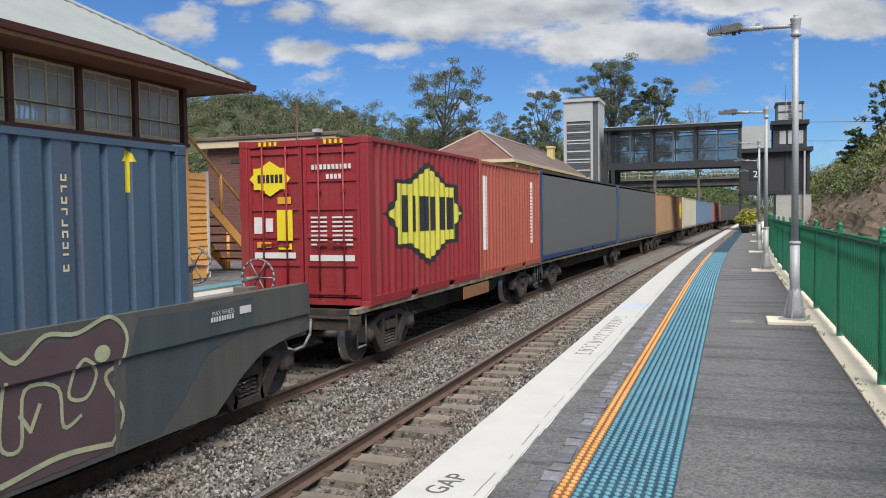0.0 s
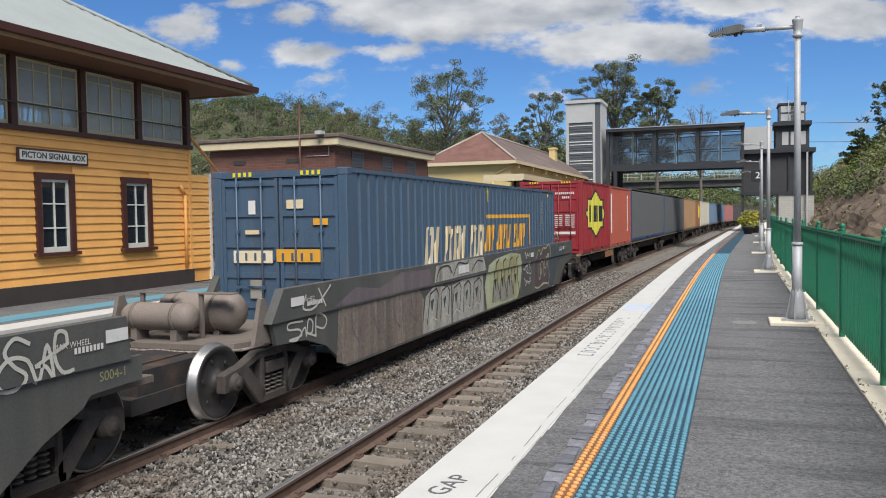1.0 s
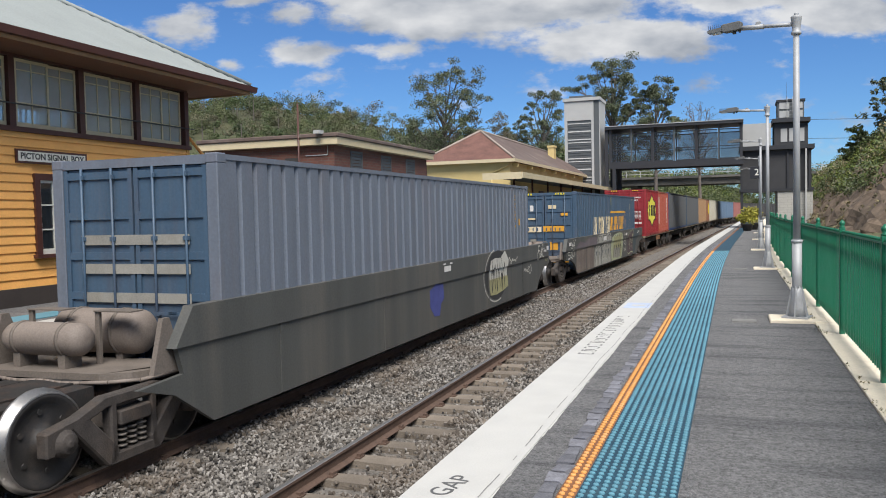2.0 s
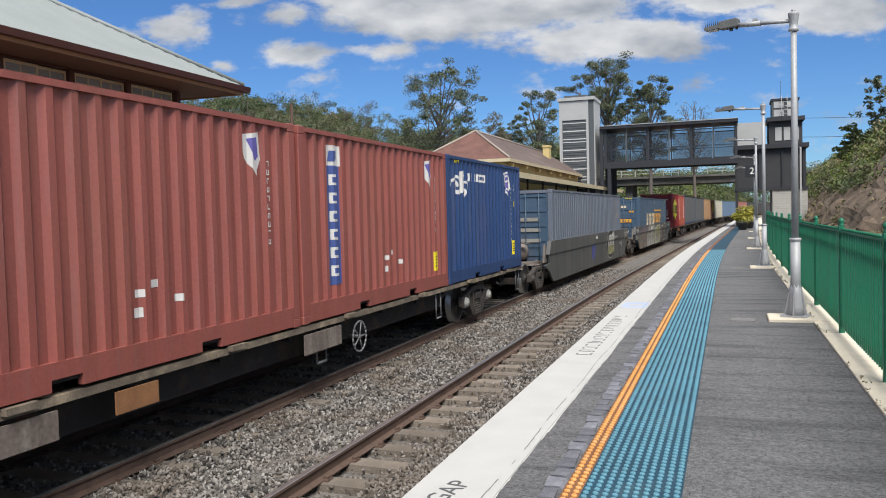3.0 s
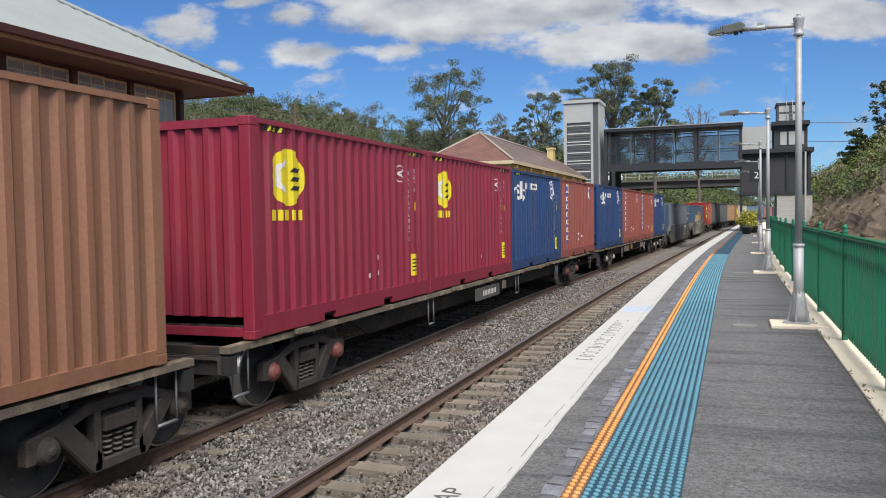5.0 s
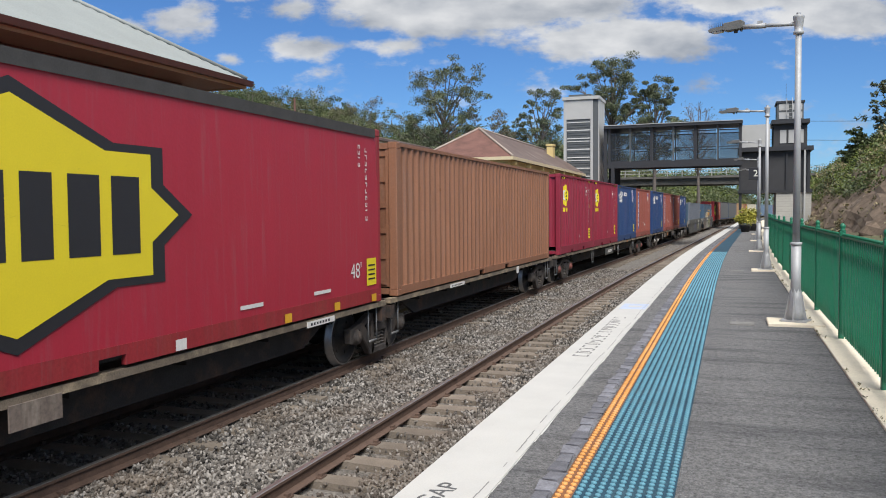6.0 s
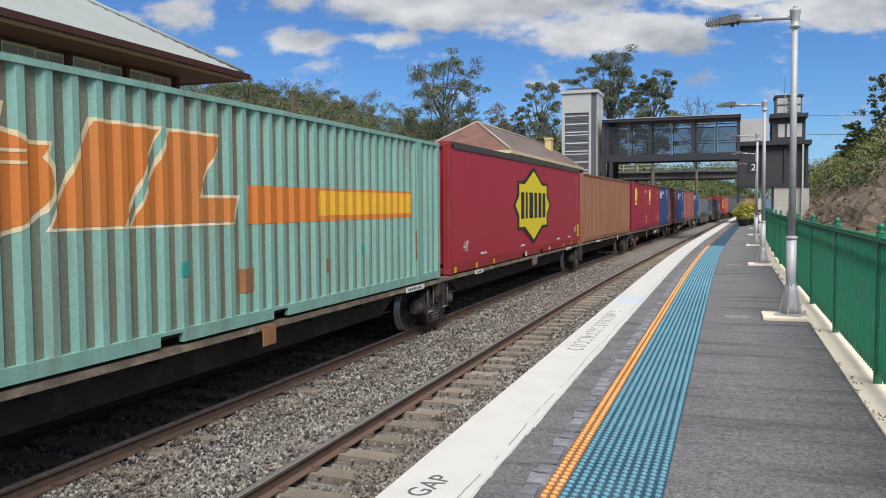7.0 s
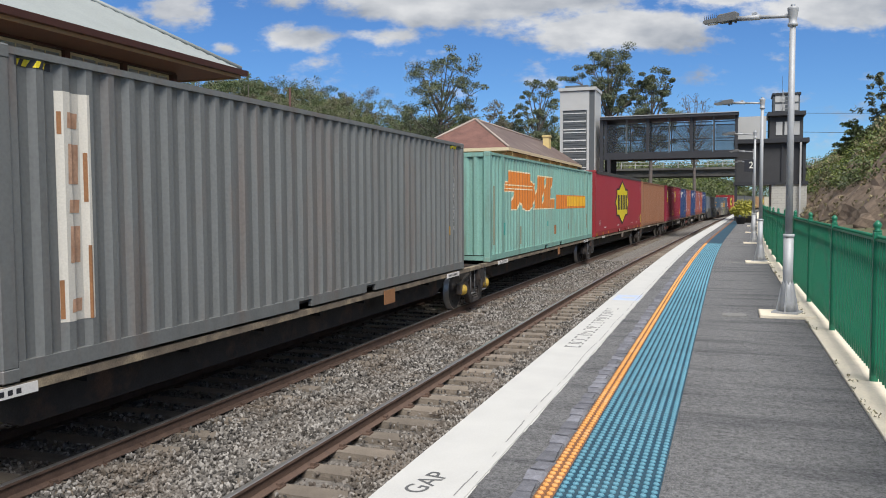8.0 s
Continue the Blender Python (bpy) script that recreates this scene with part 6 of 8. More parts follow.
# brake hand wheels on the platform of the well wagon
for x, y, z in ((-0.35, 10.35, 0.80), (0.55, 10.55, 0.62)):
    bm = bmesh.new()
    cc = Vector((x, y, z))
    for k in range(20):
        a, b = 2 * math.pi * k / 20, 2 * math.pi * (k + 1) / 20
        rod(bm, cc + Vector((0.26 * math.cos(a), 0, 0.26 * math.sin(a))), cc + Vector((0.26 * math.cos(b), 0, 0.26 * math.sin(b))), 0.016, n=6)
    for k in range(6):
        a = 2 * math.pi * k / 6
        rod(bm, cc, cc + Vector((0.26 * math.cos(a), 0, 0.26 * math.sin(a))), 0.012, n=6)
    rod(bm, cc, cc + Vector((0, -0.3, 0)), 0.03, n=8)
    part("brake_wheel", bm, M["steel_grey"], wg["pn"])
    part("brake_stand", boxes((x - 0.12, x + 0.12, y - 0.42, y - 0.2, -0.12, z - 0.1)), M["well_end"], wg["pn"])


# ---------------------------------------------------------------- far platform and buildings
def far_strip(name, x0, x1, z0, z1, m, label, y0=-30, y1=110):
    bm = bmesh.new()
    ribbon(bm, [(x0, z0), (x1, z0), (x1, z1), (x0, z1)], y0, y1)
    return tagged(part(name, bm, m), label, "platform", kind="structure")


FZ = 0.13
far_strip("far_platform", -20.0, -6.95, -1.5, FZ - 0.012, M["asphalt"], "asphalt surface of the opposite platform")
far_strip("far_coping", -7.35, -6.85, -0.1, FZ, M["white_paint"], "white painted coping of the opposite platform")
far_strip("far_tactile", -8.15, -7.62, FZ - 0.02, FZ, M["tactile_blue"], "blue tactile strip on the opposite platform")

M["weatherboard"] = mat("orange_weatherboard", (0.86, 0.43, 0.12), 0.6, var=0.10, scale=2.5, fine=40, bump=0.1, tint=(0.78, 0.37, 0.10), tint_amt=0.5, tint_scale=1.5)
M["brown_trim"] = mat("brown_trim", (0.075, 0.025, 0.018), 0.5, var=0.2, scale=5)
M["cream_trim"] = mat("cream_trim", (0.56, 0.47, 0.30), 0.55, var=0.1, scale=5)
M["dark_base"] = mat("dark_base", (0.05, 0.04, 0.036), 0.8, var=0.2, scale=3)
M["zinc"] = mat("zinc_roof", (0.25, 0.27, 0.262), 0.6, 0.0, var=0.10, scale=1.5, fine=30, streak=True)
M["soffit"] = mat("soffit_timber", (0.15, 0.062, 0.030), 0.7, var=0.15, scale=4)
M["tan_fascia"] = mat("tan_fascia", (0.36, 0.22, 0.11), 0.6, var=0.15, scale=5)
M["glass"] = mat("window_glass", (0.02, 0.025, 0.03), 0.04, 0.0, var=0.05, spec=1.0)


def clear_glass():
    m = bpy.data.materials.new("clear_pane")
    m.use_nodes = True
    b = m.node_tree.nodes["Principled BSDF"]
    b.inputs["Base Color"].default_value = (0.78, 0.80, 0.78, 1)
    b.inputs["Roughness"].default_value = 0.03
    b.inputs["Transmission Weight"].default_value = 0.66
    b.inputs["IOR"].default_value = 1.5
    return m


M["pane"] = clear_glass()


def sash(parent, x, y0, y1, z0, z1, nx, nz, frame_m, bar_m, case=0.09, name="window"):
    """A window in a wall that faces +x at x: brown case, pale sash, glazing bars, panes."""
    w = part(name, boxes((x - 0.06, x + 0.05, y0, y0 + case, z0, z1), (x - 0.06, x + 0.05, y1 - case, y1, z0, z1), (x - 0.06, x + 0.05, y0 + case, y1 - case, z1 - case, z1), (x - 0.06, x + 0.11, y0 - 0.05, y1 + 0.05, z0 - 0.06, z0)), frame_m, parent)
    a, b, c, d = y0 + case, y1 - case, z0, z1 - case
    t = 0.045
    bm = boxes((x - 0.04, x + 0.005, a, a + t, c, d), (x - 0.04, x + 0.005, b - t, b, c, d), (x - 0.04, x + 0.005, a + t, b - t, c, c + t * 2), (x - 0.04, x + 0.005, a + t, b - t, d - t, d))
    for i in range(1, nx):
        y = a + (b - a) * i / nx
        box(bm, x - 0.035, x, y - 0.012, y + 0.012, c + 2 * t, d - t)
    for i in range(1, nz):
        z = c + (d - c) * i / nz
        box(bm, x - 0.034, x + 0.001, a + t, b - t, z - 0.012, z + 0.012)
    part("sash", bm, bar_m, w)
    part("pane", boxes((x - 0.03, x - 0.024, a, b, c, d)), M["glass"], w)
    return w


def signal_box():
    X, Y0, Y1 = -9.34, 4.5, 14.38
    g = thing("signal_box", "two-storey orange weatherboard railway signal box with zinc roof", "building")
    D = 4.2
    # core with thickness
    part("wall", boxes((X - 0.12, X - 0.03, Y0, Y1, 0.40, 2.98), (X - D, X - 0.12, Y1 - 0.12, Y1 - 0.03, 0.40, 2.98), (X - D, X - D + 0.1, Y0 + 0.1, Y1 - 0.12, 0.40, 3.02), (X - D, X, Y0, Y0 + 0.1, 0.40, 4.3)), M["weatherboard"], g)
    part("base", boxes((X - D, X + 0.03, Y0, Y1 + 0.03, FZ - 0.1, 0.42)), M["dark_base"], g)
    wins = ((10.28, 11.12, 0.95, 2.31), (12.29, 13.12, 0.95, 2.31), (7.6, 8.44, 0.95, 2.31))
    # lapped boards
    zs = [0.42 + k * 0.145 for k in range(18)]
    for k, z in enumerate(zs):
        spans = [(Y0, Y1)]
        for y0, y1, z0, z1 in wins:
            if z + 0.145 > z0 - 0.02 and z < z1:
                spans = [q for a, b in spans for q in ((a, min(b, y0)), (max(a, y1), b)) if q[1] - q[0] > 0.02]
        for a, b in spans:
            bm = bmesh.new()
            prism(bm, [(X - 0.03, z), (X + 0.012, z), (X - 0.012, z + 0.145), (X - 0.03, z + 0.145)], 1, a, b)
            part("board", bm, M["weatherboard"], g)
        bm = bmesh.new()
        prism(bm, [(Y1 - 0.03, z), (Y1 + 0.012, z), (Y1 - 0.012, z + 0.145), (Y1 - 0.03, z + 0.145)], 0, X - D, X - 0.031)
        part("end_board", bm, M["weatherboard"], g)
    part("corner_stop", boxes((X - 0.03, X + 0.022, Y1 - 0.06, Y1 + 0.022, 0.42, 3.0)), M["weatherboard"], g)
    for y0, y1, z0, z1 in wins:
        sash(g, X, y0, y1, z0, z1, 2, 3, M["brown_trim"], M["cream_white"], 0.11)
    # upper glazed storey
    part("sill_band", boxes((X - 0.1, X + 0.06, Y0, Y1 + 0.05, 2.98, 3.06), (X - D, X - 0.1, Y1 - 0.1, Y1 + 0.05, 2.98, 3.06)), M["brown_trim"], g)
    part("head_band", boxes((X - 0.1, X + 0.02, Y0, Y1, 4.20, 4.238), (X - D, X - 0.1, Y1 - 0.1, Y1, 4.20, 4.238)), M["brown_trim"], g)
    edges = [4.6, 6.2, 7.75, 8.5, 9.93, 11.42, 12.86, 14.30]
    for a, b in zip(edges, edges[1:]):
        part("mullion", boxes((X - 0.1, X + 0.02, a - 0.06, a + 0.06, 3.06, 4.20)), M["brown_trim"], g)
        m = (a + b) / 2
        for p, q, off in ((a + 0.07, m + 0.02, 0.0), (m - 0.02, b - 0.07, -0.05)):
            bm = bmesh.new()
            xx = X + off
            t = 0.04
            for r in ((xx - 0.04, xx, p, p + t, 3.07, 4.18), (xx - 0.04, xx, q - t, q, 3.07, 4.18), (xx - 0.04, xx, p + t, q - t, 3.07, 3.14), (xx - 0.04, xx, p + t, q - t, 4.13, 4.18), (xx - 0.03, xx - 0.008, (p + q) / 2 - 0.012, (p + q) / 2 + 0.012, 3.14, 4.13), (xx - 0.029, xx - 0.009, p + t, q - t, 3.45, 3.475), (xx - 0.0285, xx - 0.0085, p + t, q - t, 3.99, 4.01)):
                box(bm, *r)
            sh = part("sash", bm, M["cream_trim"], g)
            pn = part("pane", boxes((xx - 0.022, xx - 0.018, p, q, 3.08, 4.17)), M["pane"], sh)
            pn.visible_shadow = False
    part("mullion", boxes((X - 0.1, X + 0.03, Y1 - 0.10, Y1 + 0.02, 3.06, 4.20)), M["brown_trim"], g)
    n = 4
    for k in range(n):
        p, q = X - D + 0.15 + k * (D - 0.25) / n, X - D + 0.15 + (k + 1) * (D - 0.25) / n - 0.05
        bm = boxes((p, p + 0.05, Y1 - 0.06, Y1 - 0.01, 3.07, 4.18), (q - 0.05, q, Y1 - 0.06, Y1 - 0.01, 3.07, 4.18), (p + 0.05, q - 0.05, Y1 - 0.06, Y1 - 0.01, 3.07, 3.14), (p + 0.05, q - 0.05, Y1 - 0.06, Y1 - 0.01, 4.12, 4.18), (p + 0.05, q - 0.05, Y1 - 0.05, Y1 - 0.02, 3.62, 3.645), ((p + q) / 2 - 0.012, (p + q) / 2 + 0.012, Y1 - 0.05, Y1 - 0.02, 3.14, 4.12))
        sh = part("sash", bm, M["cream_trim"], g)
        pn = part("pane", boxes((p, q, Y1 - 0.037, Y1 - 0.033, 3.08, 4.17)), M["pane"], sh)
        pn.visible_shadow = False
    part("upper_floor", boxes((X - D + 0.1, X - 0.121, Y0 + 0.1, Y1 - 0.121, 2.7, 2.8)), M["soffit"], g)
    part("inner_ceiling", boxes((X - D + 0.1, X - 0.1, Y0 + 0.1, Y1 - 0.1, 4.42, 4.46)), M["cream_white"], g)
    for a, b in zip(edges, edges[1:]):
        xb = X - D
        part("mullion", boxes((xb, xb + 0.1, a - 0.06, a + 0.06, 3.02, 4.238)), M["brown_trim"], g)
        bm = bmesh.new()
        for k in range(5):
            y = a + 0.08 + (b - a - 0.16) * k / 4
            box(bm, xb + 0.03, xb + 0.07, y - 0.018, y + 0.018, 3.02, 4.238)
        for z in (3.02, 3.46, 4.16):
            box(bm, xb + 0.031, xb + 0.069, a + 0.06, b - 0.06, z, z + 0.05)
        part("sash", bm, M["cream_trim"], g)
    bm = bmesh.new()
    rod(bm, (X + 0.10, Y0, 3.42), (X + 0.10, Y1 + 0.1, 3.42), 0.014, n=6)
    part("hand_rail", bm, M["dark_trim"], g)
    # hipped roof
    o = 0.98
    x0, x1, y0, y1, ze, zr = X - D - o, X + o, Y0 - o, Y1 + o, 4.40, 6.15
    xc = (x0 + x1) / 2
    ry0, ry1 = y0 + (x1 - x0) / 2, y1 - (x1 - x0) / 2
    bm = bmesh.new()
    def slope(a, b, c, d, n):
        """Roof face ribbed from eave to ridge; a-b eave, d-c above."""
        a, b, c, d = map(Vector, (a, b, c, d))
        nrm = (b - a).cross(d - a).normalized()
        lo, hi = [], []
        for k in range(n + 1):
            f = k / n
            off = nrm * (0.012 * math.cos(k * math.pi))
            e = a.lerp(b, f)
            # where this rib meets the hip or the ridge
            ln = (b - a).length
            s = f * ln
            da, db = (d - a).dot((b - a).normalized()), ln - (c - a).dot((b - a).normalized())
            up = (d - a) - (b - a).normalized() * da
            fr = min(1.0, s / da if da > 1e-6 else 1.0, (ln - s) / db if db > 1e-6 else 1.0)
            lo.append(bm.verts.new(e + off))
            hi.append(bm.verts.new(e + up * fr + off))
        for k in range(n):
            f = bm.faces.new((lo[k], lo[k + 1], hi[k + 1], hi[k]))
            f.smooth = False
    slope((x1, y0, ze), (x1, y1, ze), (xc, ry1, zr), (xc, ry0, zr), 150)
    slope((x1, y1, ze), (x0, y1, ze), (xc, ry1, zr), (xc, ry1, zr), 90)
    slope((x0, y1, ze), (x0, y0, ze), (xc, ry0, zr), (xc, ry1, zr), 60)
    slope((x0, y0, ze), (x1, y0, ze), (xc, ry0, zr), (xc, ry0, zr), 60)
    part("roof", bm, M["zinc"], g, "pale corrugated zinc roof")
    bm = bmesh.new()
    for p, q in (((x1, y1, ze + 0.03), (xc, ry1, zr + 0.03)), ((x0, y1, ze + 0.03), (xc, ry1, zr + 0.03)), ((xc, ry0, zr + 0.03), (xc, ry1, zr + 0.03))):
        rod(bm, p, q, 0.045, n=8)
    part("ridge_capping", bm, M["zinc"], g)
    part("soffit", boxes((x0 + 0.05, x1 - 0.05, y0 + 0.05, y1 - 0.05, ze - 0.16, ze - 0.12)), M["soffit"], g)
    part("fascia", boxes((x1 - 0.05, x1 - 0.02, y0, y1, ze - 0.19, ze - 0.05), (x0, x1 - 0.05, y1 - 0.05, y1 - 0.02, ze - 0.19, ze - 0.05)), M["tan_fascia"], g)
    bm = bmesh.new()
    prism(bm, [(x1 - 0.02, ze - 0.13), (x1 + 0.09, ze - 0.13), (x1 + 0.11, ze - 0.02), (x1 + 0.09, ze - 0.02), (x1 + 0.08, ze - 0.115), (x1 - 0.02, ze - 0.115)], 1, y0, y1 + 0.1)
    part("gutter", bm, M["brown_trim"], g)
    # drain pipe
    bm = bmesh.new()
    rod(bm, (X + 0.06, 13.98, 2.2), (X + 0.06, 14.12, 2.0), 0.035, n=8)
    rod(bm, (X + 0.06, 14.12, 2.0), (X + 0.06, 14.12, 0.45), 0.035, n=8)
    part("drain_pipe", bm, M["weatherboard"], g)
    # boarded screen beside the stair
    part("screen_frame", boxes((X - 0.12, X - 0.03, Y1 + 0.03, 15.02, 0.14, 2.44)), M["weatherboard"], g)
    for z in zs[:14]:
        bm = bmesh.new()
        prism(bm, [(X - 0.03, z), (X + 0.012, z), (X - 0.012, z + 0.145), (X - 0.03, z + 0.145)], 1, Y1 + 0.024, 15.02)
        part("board", bm, M["weatherboard"], g)
    part("screen_stop", boxes((X - 0.12, X + 0.022, 15.02, 15.09, 0.14, 2.50)), M["cream_white"], g)
    # name board
    s = part("name_board", boxes((X + 0.013, X + 0.045, 9.93, 11.45, 2.47, 2.70)), M["brown_trim"], g, "dark-framed white name board")
    part("board_face", boxes((X + 0.045, X + 0.05, 9.97, 11.41, 2.505, 2.665)), M["cream_white"], s)
    part("letters", text_bm("PICTON SIGNAL BOX", 0.14, pose(X + 0.052, 10.69, 2.585, 90, 0, 90), 0.001, 0.004), M["dark_trim"], s)
    return g


M["cream_white"] = mat("cream_white", (0.72, 0.70, 0.62), 0.55, var=0.08, scale=5)
signal_box()

# lever frame and cupboards seen through the glass
fr = thing("lever_frame", "row of signal levers behind the glass", "lever frame")
part("frame_base", boxes((-11.1, -10.6, 6.0, 12.8, 2.80, 3.05)), M["dark_trim"], fr)
bm = bmesh.new()
for k in range(26):
    rod(bm, (-10.85, 6.3 + k * 0.25, 3.04), (-10.75, 6.3 + k * 0.25, 3.85), 0.018, 0.014, 6)
part("levers", bm, M["galv"], fr)


# ---------------------------------------------------------------- other station buildings
def brick_mat(name, c1, c2, mortar, scale=1.0):
    m = mat(name, c1, 0.85, var=0.2, scale=3, fine=40)
    nt = m.node_tree
    N, L = nt.nodes.new, nt.links.new
    b = nt.nodes["Principled BSDF"]
    co, sep, add, cmb, br = N("ShaderNodeTexCoord"), N("ShaderNodeSeparateXYZ"), N("ShaderNodeMath"), N("ShaderNodeCombineXYZ"), N("ShaderNodeTexBrick")
    L(co.outputs["Object"], sep.inputs[0])
    L(sep.outputs[0], add.inputs[0])
    L(sep.outputs[1], add.inputs[1])
    L(add.outputs[0], cmb.inputs[0])
    L(sep.outputs[2], cmb.inputs[1])
    L(cmb.outputs[0], br.inputs["Vector"])
    br.inputs["Color1"].default_value, br.inputs["Color2"].default_value, br.inputs["Mortar"].default_value = (*c1, 1), (*c2, 1), (*mortar, 1)
    br.inputs["Scale"].default_value = 1.0
    br.inputs["Brick Width"].default_value, br.inputs["Row Height"].default_value, br.inputs["Mortar Size"].default_value = 0.24 * scale, 0.086 * scale, 0.007
    L(br.outputs[0], b.inputs["Base Color"])
    bp = N("ShaderNodeBump")
    bp.inputs["Strength"].default_value, bp.inputs["Distance"].default_value, bp.invert = 0.6, 0.01, True
    L(br.outputs["Fac"], bp.inputs["Height"])
    L(bp.outputs[0], b.inputs["Normal"])
    return m


M["brick"] = brick_mat("brown_brick", (0.165, 0.068, 0.048), (0.125, 0.052, 0.040), (0.13, 0.095, 0.075))
M["block"] = brick_mat("pale_block", (0.42, 0.41, 0.37), (0.37, 0.36, 0.33), (0.25, 0.24, 0.22), 2.2)
M["yellow_render"] = mat("cream_yellow_render", (0.60, 0.46, 0.20), 0.8, var=0.10, scale=2, fine=30, bump=0.1)
M["tile_roof"] = mat("brown_shingle", (0.145, 0.070, 0.055), 0.8, var=0.4, scale=2, fine=18, bump=0.5, bump_scale=14)
M["iron_roof"] = mat("brown_iron_roof", (0.125, 0.088, 0.074), 0.7, var=0.35, scale=1.2, fine=20, streak=True, tint=(0.21, 0.175, 0.15), tint_amt=0.7, tint_scale=0.8)
M["mesh_dark"] = mat("dark_mesh_panel", (0.036, 0.036, 0.038), 0.6, var=0.2, scale=2, fine=30)
M["steel_charcoal"] = mat("charcoal_steel", (0.026, 0.027, 0.031), 0.55, var=0.15, scale=3)
M["panel_grey"] = mat("pale_grey_panel", (0.40, 0.40, 0.39), 0.7, var=0.08, scale=1.5, fine=30)
M["panel_pale"] = mat("pale_mullion", (0.52, 0.52, 0.50), 0.6, var=0.05)
M["louvre"] = mat("grey_louvre", (0.085, 0.092, 0.095), 0.5, var=0.1, scale=4)
M["rock"] = mat("cutting_rock", (0.20, 0.145, 0.10), 0.95, var=0.45, scale=1.2, fine=9, bump=1.0, bump_scale=5, tint=(0.07, 0.05, 0.035), tint_amt=0.8, tint_scale=0.9)


def toilet_block():
    g = thing("brick_amenities_block", "brown brick flat-roofed block with a cream fascia", "building")
    x0, x1, y0, y1 = -14.0, -9.55, 21.5, 29.2
    t = 0.23
    part("wall", boxes((x0, x1, y0, y0 + t, 0.0, 3.66), (x0, x1, y1 - t, y1, 0.0, 3.66), (x0, x0 + t, y0 + t, y1 - t, 0.0, 3.66), (x1 - t, x1, y0 + t, y1 - t, 0.0, 3.66)), M["brick"], g)
    o = 0.22
    part("fascia", boxes((x0 - o, x1 + o, y0 - o, y1 + o, 3.64, 3.86)), M["cream_trim"], g, bevel=0.01)
    part("roof", boxes((x0 - o - 0.05, x1 + o + 0.05, y0 - o - 0.05, y1 + o + 0.05, 3.862, 3.98)), M["iron_roof"], g, bevel=0.02)
    for y in (22.6, 24.9, 27.1):
        w = part("window", boxes((x1 - 0.02, x1 + 0.03, y - 0.02, y + 0.82, 2.98, 3.05), (x1 - 0.02, x1 + 0.03, y - 0.02, y + 0.82, 3.47, 3.54), (x1 - 0.02, x1 + 0.03, y - 0.02, y + 0.05, 3.05, 3.47), (x1 - 0.02, x1 + 0.03, y + 0.75, y + 0.82, 3.05, 3.47)), M["louvre"], g)
        for k in range(4):
            part("louvre_blade", boxes((x1 - 0.0, x1 + 0.02, y + 0.05, y + 0.75, 3.07 + k * 0.10, 3.15 + k * 0.10)), M["louvre"], w)
    for x in (-12.9, -11.0):
        part("vent", boxes((x - 0.22, x + 0.22, y0 - 0.02, y0 + 0.01, 3.18, 3.30)), M["dark_trim"], g)
    part("door", boxes((x1 - 0.01, x1 + 0.03, 26.1, 27.0, 0.13, 2.2)), M["dark_trim"], g)
    bm = bmesh.new()
    rod(bm, (-10.6, y0 - 0.25, 0.1), (-10.6, y0 - 0.25, 4.9), 0.03, n=8)
    part("vent_pipe", bm, M["brown_trim"], g)
    bm = bmesh.new()
    rod(bm, (-10.5, y0 - 0.02, 3.35), (-9.75, y0 - 0.02, 3.35), 0.016, n=6)
    rod(bm, (-9.75, y0 - 0.02, 3.35), (-9.75, y0 - 0.02, 3.64), 0.016, n=6)
    part("conduit", bm, M["panel_grey"], g)
    bm = boxes((-9.95, -9.75, y0 - 0.5, y0 - 0.23, 3.95, 4.05))
    part("camera_box", bm, M["panel_grey"], g, "small pale security camera on the roof edge")


toilet_block()


def hip_roof(bm, x0, x1, y0, y1, ze, zr, hip):
    xc = (x0 + x1) / 2
    v = [bm.verts.new(p) for p in ((x0, y0, ze), (x1, y0, ze), (x1, y1, ze), (x0, y1, ze), (xc, y0 + hip, zr), (xc, y1 - hip, zr))]
    for f in ((0, 1, 4), (1, 2, 5, 4), (2, 3, 5), (3, 0, 4, 5), (3, 2, 1, 0)):
        bm.faces.new([v[i] for i in f])


